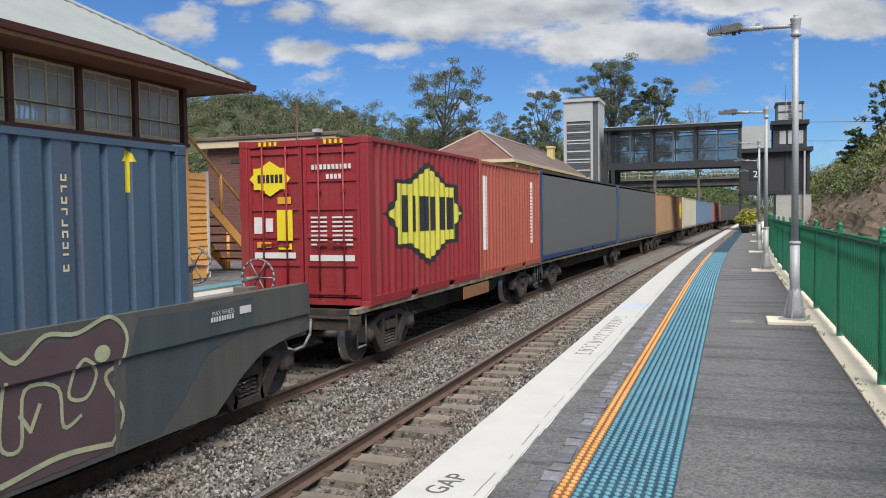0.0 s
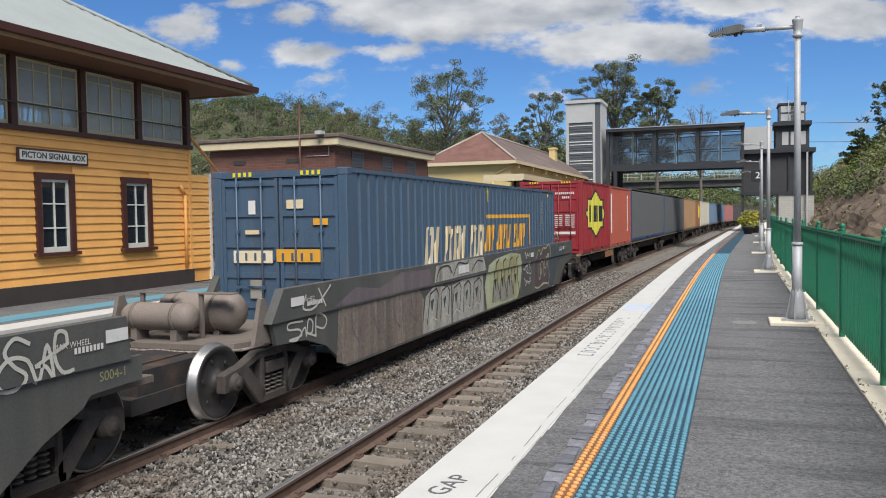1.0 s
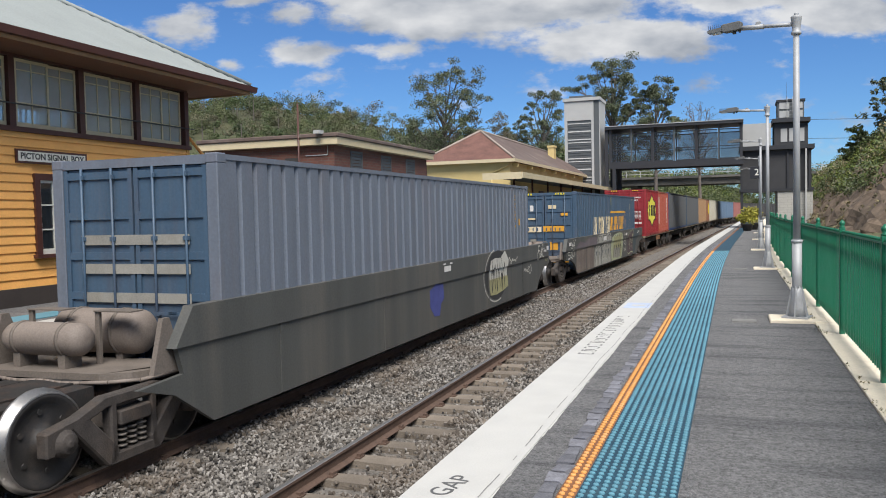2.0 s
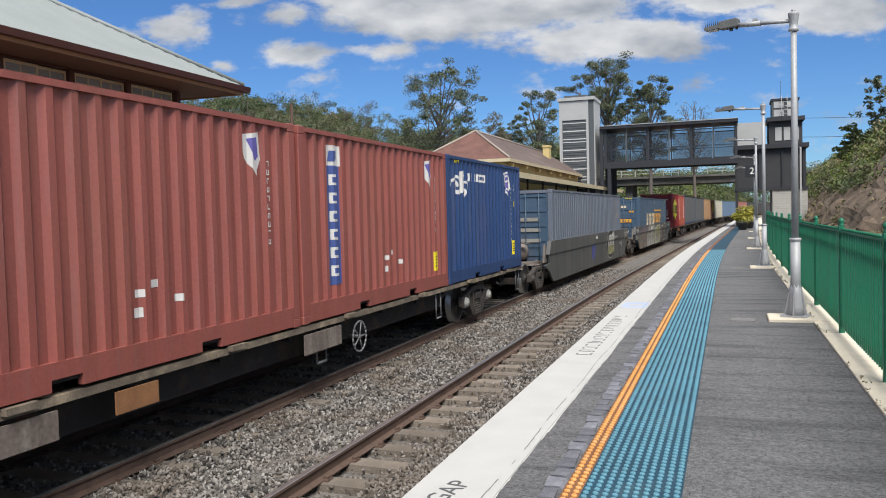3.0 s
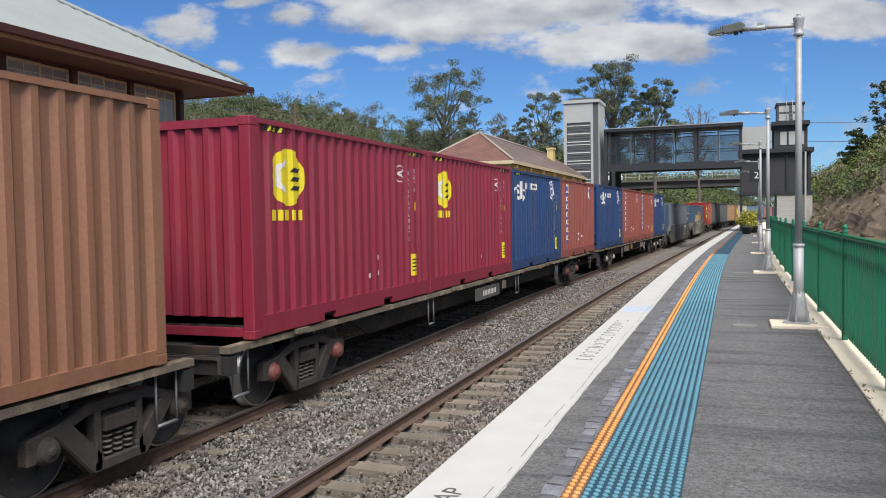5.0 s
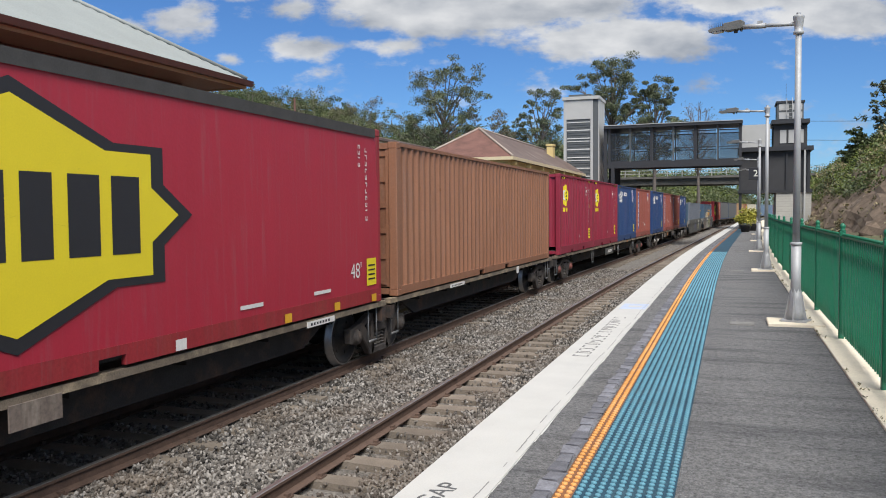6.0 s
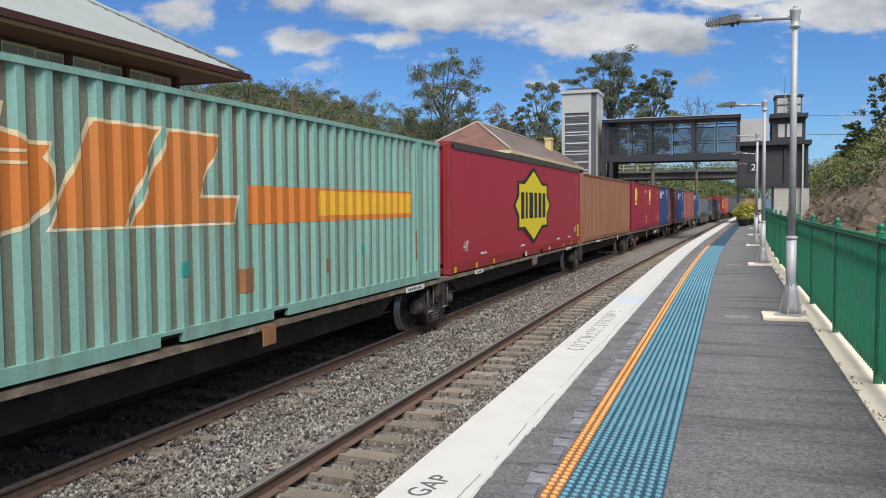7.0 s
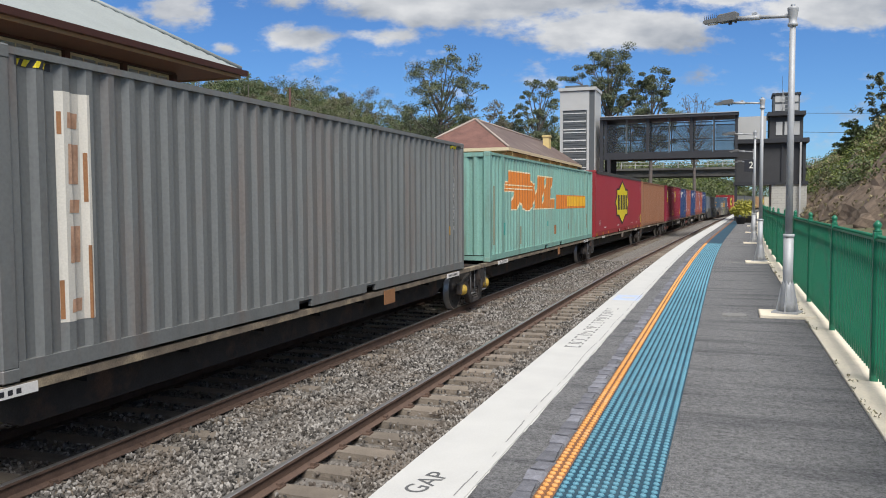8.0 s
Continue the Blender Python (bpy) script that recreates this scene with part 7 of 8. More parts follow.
def station_house():
    g = thing("station_house", "cream-yellow station building with a brown hipped roof", "building")
    x0, x1, y0, y1 = -13.9, -9.25, 40.6, 63.0
    part("wall", boxes((x0, x1, y0, y0 + 0.3, 0, 4.2), (x0, x1, y1 - 0.3, y1, 0, 4.2), (x0, x0 + 0.3, y0 + 0.3, y1 - 0.3, 0, 4.2), (x1 - 0.3, x1, y0 + 0.3, y1 - 0.3, 0, 4.2)), M["yellow_render"], g)
    bm = bmesh.new()
    hip_roof(bm, x0 - 0.35, x1 + 0.35, y0 - 0.4, y1 + 0.4, 4.32, 6.10, 2.75)
    bm.faces.ensure_lookup_table()
    for f in bm.faces:
        f.material_index = 0 if abs(f.normal.y) > abs(f.normal.x) else 1
    bm.normal_update()
    for f in bm.faces:
        f.material_index = 0 if abs(f.normal.y) > abs(f.normal.x) else 1
    part("roof", bm, [M["tile_roof"], M["iron_roof"]], g, "brown hipped roof with paler ridge cappings")
    bm = bmesh.new()
    xc = (x0 + x1) / 2
    for a, b in (((x0 - 0.35, y0 - 0.4, 4.35), (xc, y0 + 2.35, 6.13)), ((x1 + 0.35, y0 - 0.4, 4.35), (xc, y0 + 2.35, 6.13)), ((xc, y0 + 2.35, 6.13), (xc, y1 - 2.35, 6.13))):
        rod(bm, a, b, 0.06, n=6)
    part("ridge_capping", bm, M["pale_ridge"], g)
    part("fascia", boxes((x0 - 0.36, x1 + 0.36, y0 - 0.41, y0 - 0.36, 4.16, 4.33), (x1 + 0.31, x1 + 0.36, y0 - 0.36, y1 + 0.36, 4.16, 4.33)), M["cream_trim"], g)
    for k in range(7):
        part("eave_bracket", boxes((x1, x1 + 0.3, y0 + 0.5 + k * 3.2, y0 + 0.62 + k * 3.2, 3.95, 4.16)), M["yellow_render"], g)
    bm = bmesh.new()
    rod(bm, (x1 + 0.1, y0 - 0.1, 4.1), (x1 - 1.0, y0 - 0.05, 3.6), 0.045, n=8)
    rod(bm, (x1 - 1.0, y0 - 0.05, 3.6), (x1 - 1.0, y0 - 0.05, 0.2), 0.045, n=8)
    part("drain_pipe", bm, M["yellow_render"], g)
    for y, h in ((57.5, 6.35),):
        part("chimney", boxes((-10.95, -10.5, y, y + 0.7, 5.0, h), (-11.0, -10.45, y - 0.05, y + 0.75, h - 0.14, h)), M["yellow_render"], g)
    for y in (43, 47, 51, 55, 59):
        w = part("window", boxes((x1 - 0.02, x1 + 0.05, y, y + 1.1, 1.0, 1.1), (x1 - 0.02, x1 + 0.05, y, y + 1.1, 2.7, 2.8), (x1 - 0.02, x1 + 0.05, y, y + 0.1, 1.1, 2.7), (x1 - 0.02, x1 + 0.05, y + 1.0, y + 1.1, 1.1, 2.7)), M["brown_trim"], g)
        part("pane", boxes((x1, x1 + 0.01, y + 0.1, y + 1.0, 1.1, 2.7)), M["glass"], w)
    aw = thing("platform_awning", "dark timber platform awning with a cream edge on iron posts", "awning")
    part("awning_roof", boxes((-9.2, -7.35, 35.5, 74.0, 3.25, 3.33)), M["iron_roof"], aw)
    part("awning_soffit", boxes((-9.2, -7.4, 35.55, 73.9, 3.20, 3.247)), M["dark_trim"], aw)
    part("valance", boxes((-7.35, -7.30, 35.5, 74.0, 3.10, 3.36), (-9.2, -7.35, 35.45, 35.5, 3.05, 3.36)), M["cream_trim"], aw)
    for k in range(11):
        bm = bmesh.new()
        rod(bm, (-7.9, 36.2 + k * 3.6, FZ), (-7.9, 36.2 + k * 3.6, 3.2), 0.05, n=8)
        part("post", bm, M["brown_trim"], aw)


M["pale_ridge"] = mat("pale_ridge", (0.36, 0.30, 0.25), 0.7, var=0.15)
station_house()


def side_stair():
    g = thing("timber_stair", "timber stair with handrails at the end of the signal box", "stair")
    for k in range(12):
        part("tread", boxes((-10.9, -9.9, 14.7 + k * 0.27, 14.98 + k * 0.27, 2.75 - k * 0.215, 2.79 - k * 0.215)), M["soffit"], g)
    for x in (-9.86, -10.94):
        bm = bmesh.new()
        prism(bm, [(14.6, 2.80), (14.6, 2.55), (17.9, 0.12), (18.2, 0.12), (18.2, 0.2)], 0, x - 0.025, x + 0.025)
        part("stringer", bm, M["weatherboard"], g)
        bm = bmesh.new()
        rod(bm, (x, 14.6, 3.7), (x, 18.1, 1.15), 0.035, n=6)
        for y, z in ((14.6, 2.8), (16.3, 1.55), (18.1, 0.13)):
            rod(bm, (x, y, z), (x, y, z + 0.95), 0.045, n=6)
        part("handrail", bm, M["weatherboard"], g)
    f = thing("far_platform_fence", "dark green slatted fence on the opposite platform", "fence")
    for k in range(22):
        part("slat", boxes((-9.72, -9.69, 18.6 + k * 0.13, 18.69 + k * 0.13, FZ, 1.35)), M["fence_green"], f)
    part("rail", boxes((-9.69, -9.65, 18.5, 21.5, 0.4, 0.46)), M["fence_green"], f)
    part("rail", boxes((-9.69, -9.65, 18.5, 21.5, 1.15, 1.21)), M["fence_green"], f)


side_stair()


# ---------------------------------------------------------------- footbridge with lifts
def lift_tower():
    g = thing("lift_tower", "pale grey lift tower with louvred glazing bands", "lift tower")
    x0, x1, y0, y1, H = -10.6, -8.35, 62.0, 65.0, 10.15
    part("shaft", boxes((x0 + 0.05, x1 + 0.40, y0 + 0.08, y1, 0, H - 0.1)), M["louvre"], g)
    part("corner_panel", boxes((x0, x0 + 0.22, y0, y0 + 0.1, 0, H)), M["panel_grey"], g)
    part("corner_panel", boxes((x1 - 0.18, x1, y0, y0 + 0.1, 0, H)), M["panel_grey"], g)
    part("side_panel", boxes((x1 + 0.0, x1 + 0.45, y0 + 0.1, y1 + 0.02, 0, H - 0.12)), M["panel_grey"], g)
    part("top_panel", boxes((x0 + 0.22, x1 - 0.18, y0 + 0.01, y0 + 0.1, 8.55, H - 0.15)), M["panel_grey"], g)
    part("roof_slab", boxes((x0 - 0.1, x1 + 0.52, y0 - 0.1, y1 + 0.1, H - 0.12, H + 0.12)), M["panel_grey"], g)
    part("roof_plant", boxes((x0 + 0.3, x1 - 0.2, y0 + 0.5, y1 - 0.3, H + 0.12, H + 0.35)), M["louvre"], g)
    z = 1.2
    while z < 8.5:
        bay = part("louvre_bay", boxes((x0 + 0.26, x1 - 0.22, y0 + 0.03, y0 + 0.08, z, z + 0.08), (x0 + 0.26, x1 - 0.22, y0 + 0.03, y0 + 0.08, z + 0.62, z + 0.70), (x0 + 0.26, x1 - 0.22, y0 + 0.03, y0 + 0.08, z + 1.24, z + 1.30)), M["panel_pale"], g)
        for k in range(6):
            part("louvre_blade", boxes((x0 + 0.30, x1 - 0.26, y0 + 0.045, y0 + 0.075, z + 0.1 + k * 0.19, z + 0.24 + k * 0.19)), M["louvre"], bay)
        z += 1.46


def footbridge():
    g = thing("footbridge", "charcoal steel covered footbridge with mesh and glass sides", "footbridge")
    x0, x1, y0, y1 = -7.3, 2.4, 62.3, 65.2
    part("lower_chord", boxes((x0, x1, y0, y0 + 0.25, 4.72, 5.15)), M["steel_charcoal"], g)
    part("lower_chord", boxes((x0, x1, y1 - 0.25, y1, 4.72, 5.15)), M["steel_charcoal"], g)
    part("deck", boxes((x0, x1, y0 + 0.25, y1 - 0.25, 4.95, 5.1)), M["steel_charcoal"], g)
    part("roof", boxes((x0 - 0.2, x1, y0 - 0.3, y1 + 0.3, 7.72, 7.92)), M["steel_charcoal"], g)
    part("roof_sheet", boxes((x0 - 0.25, x1, y0 - 0.35, y1 + 0.35, 7.922, 7.97)), M["panel_grey"], g)
    n = 6
    for k in range(n + 1):
        x = x0 + 0.15 + (x1 - x0 - 0.3) * k / n
        for y in (y0, y1 - 0.18):
            t = 0.10 if k % 2 == 0 else 0.05
            part("post", boxes((x - t, x + t, y, y + 0.18, 5.15, 7.72)), M["steel_charcoal"] if k % 2 == 0 else M["louvre"], g)
    for k in range(n):
        a = x0 + 0.24 + (x1 - x0 - 0.3) * k / n
        b = a + (x1 - x0 - 0.3) / n - 0.18
        for y in (y0 + 0.07, y1 - 0.11):
            fr = part("side_bay", boxes((a, b, y, y + 0.04, 5.15, 5.25)), M["steel_charcoal"], g)
            part("bay_rail", boxes((a, b, y, y + 0.04, 7.30, 7.38)), M["steel_charcoal"], fr)
            part("bay_rail", boxes((a, b, y - 0.02, y + 0.01, 6.1, 6.15)), M["steel_charcoal"], fr)
            pn = part("pane", boxes((a, b, y + 0.018, y + 0.022, 5.25, 7.30)), M["bridge_pane"], fr)
            pn.visible_shadow = False
    part("end_column", boxes((-7.55, -7.3, 62.2, 62.5, 0, 7.9)), M["steel_charcoal"], g)
    part("end_column", boxes((-7.0, -6.75, 62.2, 62.5, 0, 4.72)), M["steel_charcoal"], g)
    part("stair_screen", boxes((-7.6, -6.7, 65.3, 65.4, 0, 7.7)), M["mesh_dark"], g)
    # eastern stair house and lift
    t = thing("bridge_stair_tower", "dark mesh-clad stair and lift tower on a pale block base", "tower")
    part("base_wall", boxes((4.85, 7.3, 66.0, 70.0, 0, 2.75)), M["block"], t)
    part("base_slab", boxes((2.15, 7.35, 65.9, 70.1, 2.75, 2.98)), M["steel_charcoal"], t)
    part("mesh_wall", boxes((2.3, 7.2, 66.1, 66.2, 2.98, 5.9)), M["mesh_dark"], t)
    part("mesh_wall", boxes((7.1, 7.2, 66.2, 70, 2.98, 5.9)), M["mesh_dark"], t)
    part("mesh_wall", boxes((2.3, 2.4, 66.2, 70, 2.98, 5.9)), M["mesh_dark"], t)
    for x in (2.2, 3.9, 5.5, 7.0):
        part("frame_post", boxes((x, x + 0.16, 65.98, 66.1, 2.98, 6.0)), M["steel_charcoal"], t)
    part("column", boxes((6.75, 6.87, 65.7, 65.85, 0, 6.0)), M["panel_grey"], t)
    part("column", boxes((2.2, 2.4, 66.0, 66.3, 0, 2.75)), M["steel_charcoal"], t)
    part("canopy", boxes((2.1, 7.4, 65.7, 70.2, 5.9, 6.22)), M["steel_charcoal"], t)
    part("landing_panel", boxes((2.35, 4.4, 66.0, 66.15, 6.22, 7.95)), M["panel_grey"], t)
    part("landing_panel", boxes((4.3, 4.4, 66.15, 69, 6.22, 7.95)), M["panel_grey"], t)
    part("upper_room", boxes((4.65, 7.0, 66.4, 69.5, 6.22, 7.95)), M["mesh_dark"], t)
    part("upper_roof", boxes((4.5, 7.15, 66.0, 69.9, 7.95, 8.25)), M["steel_charcoal"], t)
    for x in (5.1, 5.7, 6.3):
        part("upper_window", boxes((x, x + 0.45, 66.36, 66.4, 6.5, 7.5)), M["panel_grey"], t)
    part("lift_head", boxes((4.9, 6.75, 66.6, 69.0, 8.25, 9.6)), M["louvre"], t)
    part("lift_cap", boxes((4.82, 6.83, 66.5, 69.1, 9.55, 9.70)), M["steel_charcoal"], t)
    for z in (8.35, 9.0):
        for x in (5.02, 5.95):
            part("lift_pane", boxes((x, x + 0.7, 66.56, 66.6, z, z + 0.5)), M["panel_grey"], t)
    bm = bmesh.new()
    for x in (5.55, 5.95):
        rod(bm, (x, 66.35, 8.0), (x, 66.35, 9.9), 0.02, n=6)
    for k in range(6):
        rod(bm, (5.55, 66.35, 8.2 + k * 0.3), (5.95, 66.35, 8.2 + k * 0.3), 0.015, n=6)
    part("ladder", bm, M["panel_grey"], t)
    bm = bmesh.new()
    rod(bm, (5.6, 68, 9.7), (5.6, 68, 11.2), 0.012, n=5)
    part("aerial", bm, M["dark_trim"], t)


def bridge_glass():
    m = bpy.data.materials.new("bridge_mesh_glass")
    m.use_nodes = True
    nt = m.node_tree
    b = nt.nodes["Principled BSDF"]
    b.inputs["Base Color"].default_value = (0.05, 0.055, 0.06, 1)
    b.inputs["Roughness"].default_value = 0.25
    b.inputs["Alpha"].default_value = 0.30
    return m


M["bridge_pane"] = bridge_glass()
lift_tower()
footbridge()


M["bridge_concrete"] = mat("dark_bridge_concrete", (0.12, 0.115, 0.105), 0.9, var=0.3, scale=1.5, fine=20, tint=(0.06, 0.055, 0.05), tint_amt=0.6, tint_scale=0.6)


def road_bridge():
    g = thing("road_bridge", "grey concrete road bridge over the railway with railings", "bridge")
    part("girder", boxes((-70, 62, 120, 121, 5.15, 6.05)), M["bridge_concrete"], g)
    part("girder", boxes((-70, 62, 127, 128, 5.15, 6.05)), M["bridge_concrete"], g)
    part("deck", boxes((-70, 62, 119.5, 128.5, 6.05, 6.35)), M["bridge_concrete"], g)
    bm = bmesh.new()
    for k in range(66):
        box(bm, -69 + k * 2, -68.9 + k * 2, 119.6, 119.7, 6.35, 7.25)
    part("baluster_posts", bm, M["panel_grey"], g)
    for z in (6.75, 7.2):
        part("rail", boxes((-70, 62, 119.62, 119.68, z, z + 0.07)), M["panel_grey"], g)
    for x in (-12.5, 8.6, 30):
        part("pier", boxes((x, x + 1.0, 121, 127, -1.5, 5.15)), M["bridge_concrete"], g)


road_bridge()


def white_car():
    g = thing("white_car", "white hatchback driving over the road bridge", "car")
    bm = bmesh.new()
    prism(bm, [(-2.1, 0.3), (2.1, 0.3), (2.15, 0.75), (1.2, 0.92), (0.6, 1.42), (-1.3, 1.45), (-2.0, 0.95), (-2.15, 0.7)], 1, -0.85, 0.85)
    part("body", bm, M["car_white"], g, bevel=0.04)
    for s in (-0.86, 0.85):
        bm = bmesh.new()
        prism(bm, [(-1.7, 0.95), (0.95, 0.95), (0.55, 1.34), (-1.25, 1.37)], 1, s, s + 0.01)
        part("side_window", bm, M["glass"], g)
    for x in (-1.3, 1.35):
        for y in (-0.75, 0.75):
            bm = bmesh.new()
            lathe(bm, [(0.2, -0.1), (0.31, -0.1), (0.31, 0.1), (0.2, 0.1)], 14)
            bm.transform(pose(x, y, 0.31, 90, 0, 0))
            part("wheel", bm, M["dark_trim"], g)
    return g


M["car_white"] = mat("car_white", (0.75, 0.75, 0.74), 0.3, var=0.03)
CAR = white_car()

# power wires over the road
for z, d in ((9.9, 0.3), (8.1, 0.4)):
    bm = bmesh.new()
    prev = None
    for k in range(13):
        x = 5 + k * 3.0
        p = (x, 84 + k * 0.3, z + 0.012 * (k - 6) ** 2 - 0.3)
        if prev:
            rod(bm, prev, p, 0.022, n=5, caps=False)
        prev = p
    tagged(part("overhead_wire", bm, M["dark_trim"]), "thin dark sagging overhead wire", "cable", "overhead wires")


# ---------------------------------------------------------------- plants
def leaf_mat(name, c, c2, rough=0.6, scale=0.45, low=0.65, high=1.35):
    m = bpy.data.materials.new(name)
    m.use_nodes = True
    nt = m.node_tree
    N, L = nt.nodes.new, nt.links.new
    b = nt.nodes["Principled BSDF"]
    g = N("ShaderNodeNewGeometry")
    r = N("ShaderNodeValToRGB")
    r.color_ramp.elements[0].color, r.color_ramp.elements[1].color = (*c, 1), (*c2, 1)
    L(g.outputs["Random Per Island"], r.inputs[0])
    n = N("ShaderNodeTexNoise")
    co = N("ShaderNodeTexCoord")
    n.inputs["Scale"].default_value = scale
    L(co.outputs["Object"], n.inputs["Vector"])
    mr = N("ShaderNodeMapRange")
    mr.inputs[1].default_value, mr.inputs[2].default_value, mr.inputs[3].default_value, mr.inputs[4].default_value = 0.3, 0.7, low, high
    L(n.outputs[0], mr.inputs[0])
    sc = N("ShaderNodeVectorMath")
    sc.operation = "SCALE"
    L(r.outputs[0], sc.inputs[0])
    L(mr.outputs[0], sc.inputs["Scale"])
    L(sc.outputs[0], b.inputs["Base Color"])
    b.inputs["Roughness"].default_value = rough
    return m


M["gum_leaf"] = leaf_mat("gum_leaves", (0.050, 0.066, 0.032), (0.140, 0.158, 0.085))
M["bush_leaf"] = leaf_mat("bush_leaves", (0.042, 0.066, 0.018), (0.110, 0.138, 0.042))
M["bright_leaf"] = leaf_mat("bright_leaves", (0.05, 0.09, 0.012), (0.17, 0.20, 0.04))
M["dry_leaf"] = leaf_mat("dry_leaves", (0.085, 0.080, 0.045), (0.16, 0.14, 0.09))
M["grass_leaf"] = leaf_mat("dry_grass", (0.12, 0.105, 0.05), (0.25, 0.21, 0.11))
M["wood_olive"] = leaf_mat("hill_olive_leaves", (0.075, 0.090, 0.034), (0.130, 0.146, 0.060), scale=0.17, low=0.5, high=1.5)
M["wood_dark"] = leaf_mat("hill_dark_leaves", (0.034, 0.056, 0.018), (0.080, 0.108, 0.036), scale=0.17, low=0.55, high=1.5)
M["wood_dry"] = leaf_mat("hill_dry_leaves", (0.090, 0.085, 0.045), (0.140, 0.125, 0.075), scale=0.17, low=0.55, high=1.4)
M["bark"] = mat("gum_bark", (0.13, 0.11, 0.095), 0.85, var=0.4, scale=3, fine=20, bump=0.4)


def leaf_cloud(V, F, rng, c, r, n, size, flat=0.75):
    """Leaves round c, thinner towards the outside."""
    for _ in range(n):
        d = Vector((rng.gauss(0, 1), rng.gauss(0, 1), rng.gauss(0, 1))).normalized() * (r * rng.random() ** 0.45)
        d.z *= flat
        p = c + d
        a = Vector((rng.uniform(-1, 1), rng.uniform(-1, 1), rng.uniform(-1, 1))).normalized()
        b = a.cross(Vector((rng.uniform(-1, 1), rng.uniform(-1, 1), rng.uniform(-1, 1)))).normalized()
        s = size * rng.uniform(0.6, 1.4)
        n0 = len(V)
        V += [p - a * s, p + b * s * 0.45, p + a * s, p - b * s * 0.45]
        F.append((n0, n0 + 1, n0 + 2, n0 + 3))


def cloud_ob(name, V, F, m, parent=None):
    me = bpy.data.meshes.new(name)
    me.from_pydata(V, [], F)
    me.materials.append(m)
    ob = new(name, me)
    if parent is not None:
        ob.parent = parent
    return ob


def tree(x, y, z, h, crown_r, label, seed, clumps=26, leaf=0.20, per=190, low=0.42, m=None, lean=0.0, name="tree", squash=1.0):
    rng = random.Random(seed)
    g = thing(name, label, "tree", pose(x, y, z))
    bm = bmesh.new()
    V, F = [], []
    top = Vector((lean * h, 0, h * 0.80))
    p0 = Vector((0, 0, 0))
    pts = [p0]
    for k in range(1, 6):
        f = k / 5
        pts.append(Vector((lean * h * f + rng.uniform(-0.2, 0.2), rng.uniform(-0.2, 0.2), h * 0.80 * f)))
    for a, b, i in zip(pts, pts[1:], range(5)):
        rod(bm, a, b, h * 0.018 * (1 - i * 0.17), h * 0.018 * (1 - (i + 1) * 0.17), 8, False)
    for k in range(clumps):
        f = low + (1 - low) * (k + rng.random()) / clumps
        ang = k * 2.4 + rng.uniform(-0.5, 0.5)
        prof = math.sin(math.pi * min(1.0, 0.12 + 0.88 * (1 - (f - low) / (1 - low)) * 0.85 + 0.05)) ** 0.7
        rr = crown_r * prof * rng.uniform(0.35, 1.0)
        c = Vector((lean * h * f + rr * math.cos(ang), rr * math.sin(ang) * squash, h * f * rng.uniform(0.95, 1.0)))
        base = Vector((lean * h * f * 0.8, 0, h * max(0.2, f * 0.72)))
        midp = base.lerp(c, 0.55) + Vector((0, 0, -0.04 * h * rng.random()))
        rod(bm, base, midp, h * 0.006, h * 0.004, 5, False)
        rod(bm, midp, c, h * 0.004, h * 0.0012, 5, False)
        for q in range(4):
            o = Vector((rng.gauss(0, 1), rng.gauss(0, 1), rng.gauss(0, 0.6))) * crown_r * 0.15
            rod(bm, midp.lerp(c, 0.6), c + o, h * 0.002, h * 0.0008, 4, False)
            leaf_cloud(V, F, rng, c + o, crown_r * rng.uniform(0.10, 0.24), per // 3, leaf, 0.6)
    part("trunk", bm, M["bark"], g)
    cloud_ob("crown", V, F, m or M["gum_leaf"], g)
    return g


tree(-31.0, 92, 0, 19.2, 5.2, "tall olive-green gum tree with an open crown", 11, 40, 0.115, 380, 0.36)
tree(-36.5, 96, 0, 13.0, 3.8, "smaller gum tree with an open crown", 13, 24, 0.115, 300, 0.36)
tree(-26.3, 94, 0, 14.0, 3.4, "slender brownish gum tree with sparse leaves", 14, 22, 0.11, 210, 0.36, M["dry_leaf"])
tree(-20.3, 95, 0, 16.4, 3.0, "slender gum tree leaning beside the station", 15, 30, 0.11, 300, 0.32, lean=0.04)
tree(-24.0, 97, 0, 12.8, 2.6, "small gum tree beside the station", 16, 22, 0.11, 260, 0.35)
tree(-12.8, 106, 0, 21.5, 4.6, "tall gum tree with bare limbs below its crown", 17, 36, 0.11, 620, 0.50)
tree(-7.6, 107, 0, 18.4, 3.9, "tall gum tree with an uneven crown", 18, 30, 0.11, 580, 0.46)
tree(-2.6, 115, 0, 16.3, 3.6, "nearly leafless pale tree behind the footbridge", 19, 34, 0.10, 16, 0.5, M["dry_leaf"])


M["undergrowth"] = mat("undergrowth", (0.050, 0.055, 0.024), 0.95, var=0.5, scale=0.5, fine=6, bump=0.8, tint=(0.10, 0.09, 0.045), tint_amt=0.6, tint_scale=0.12)


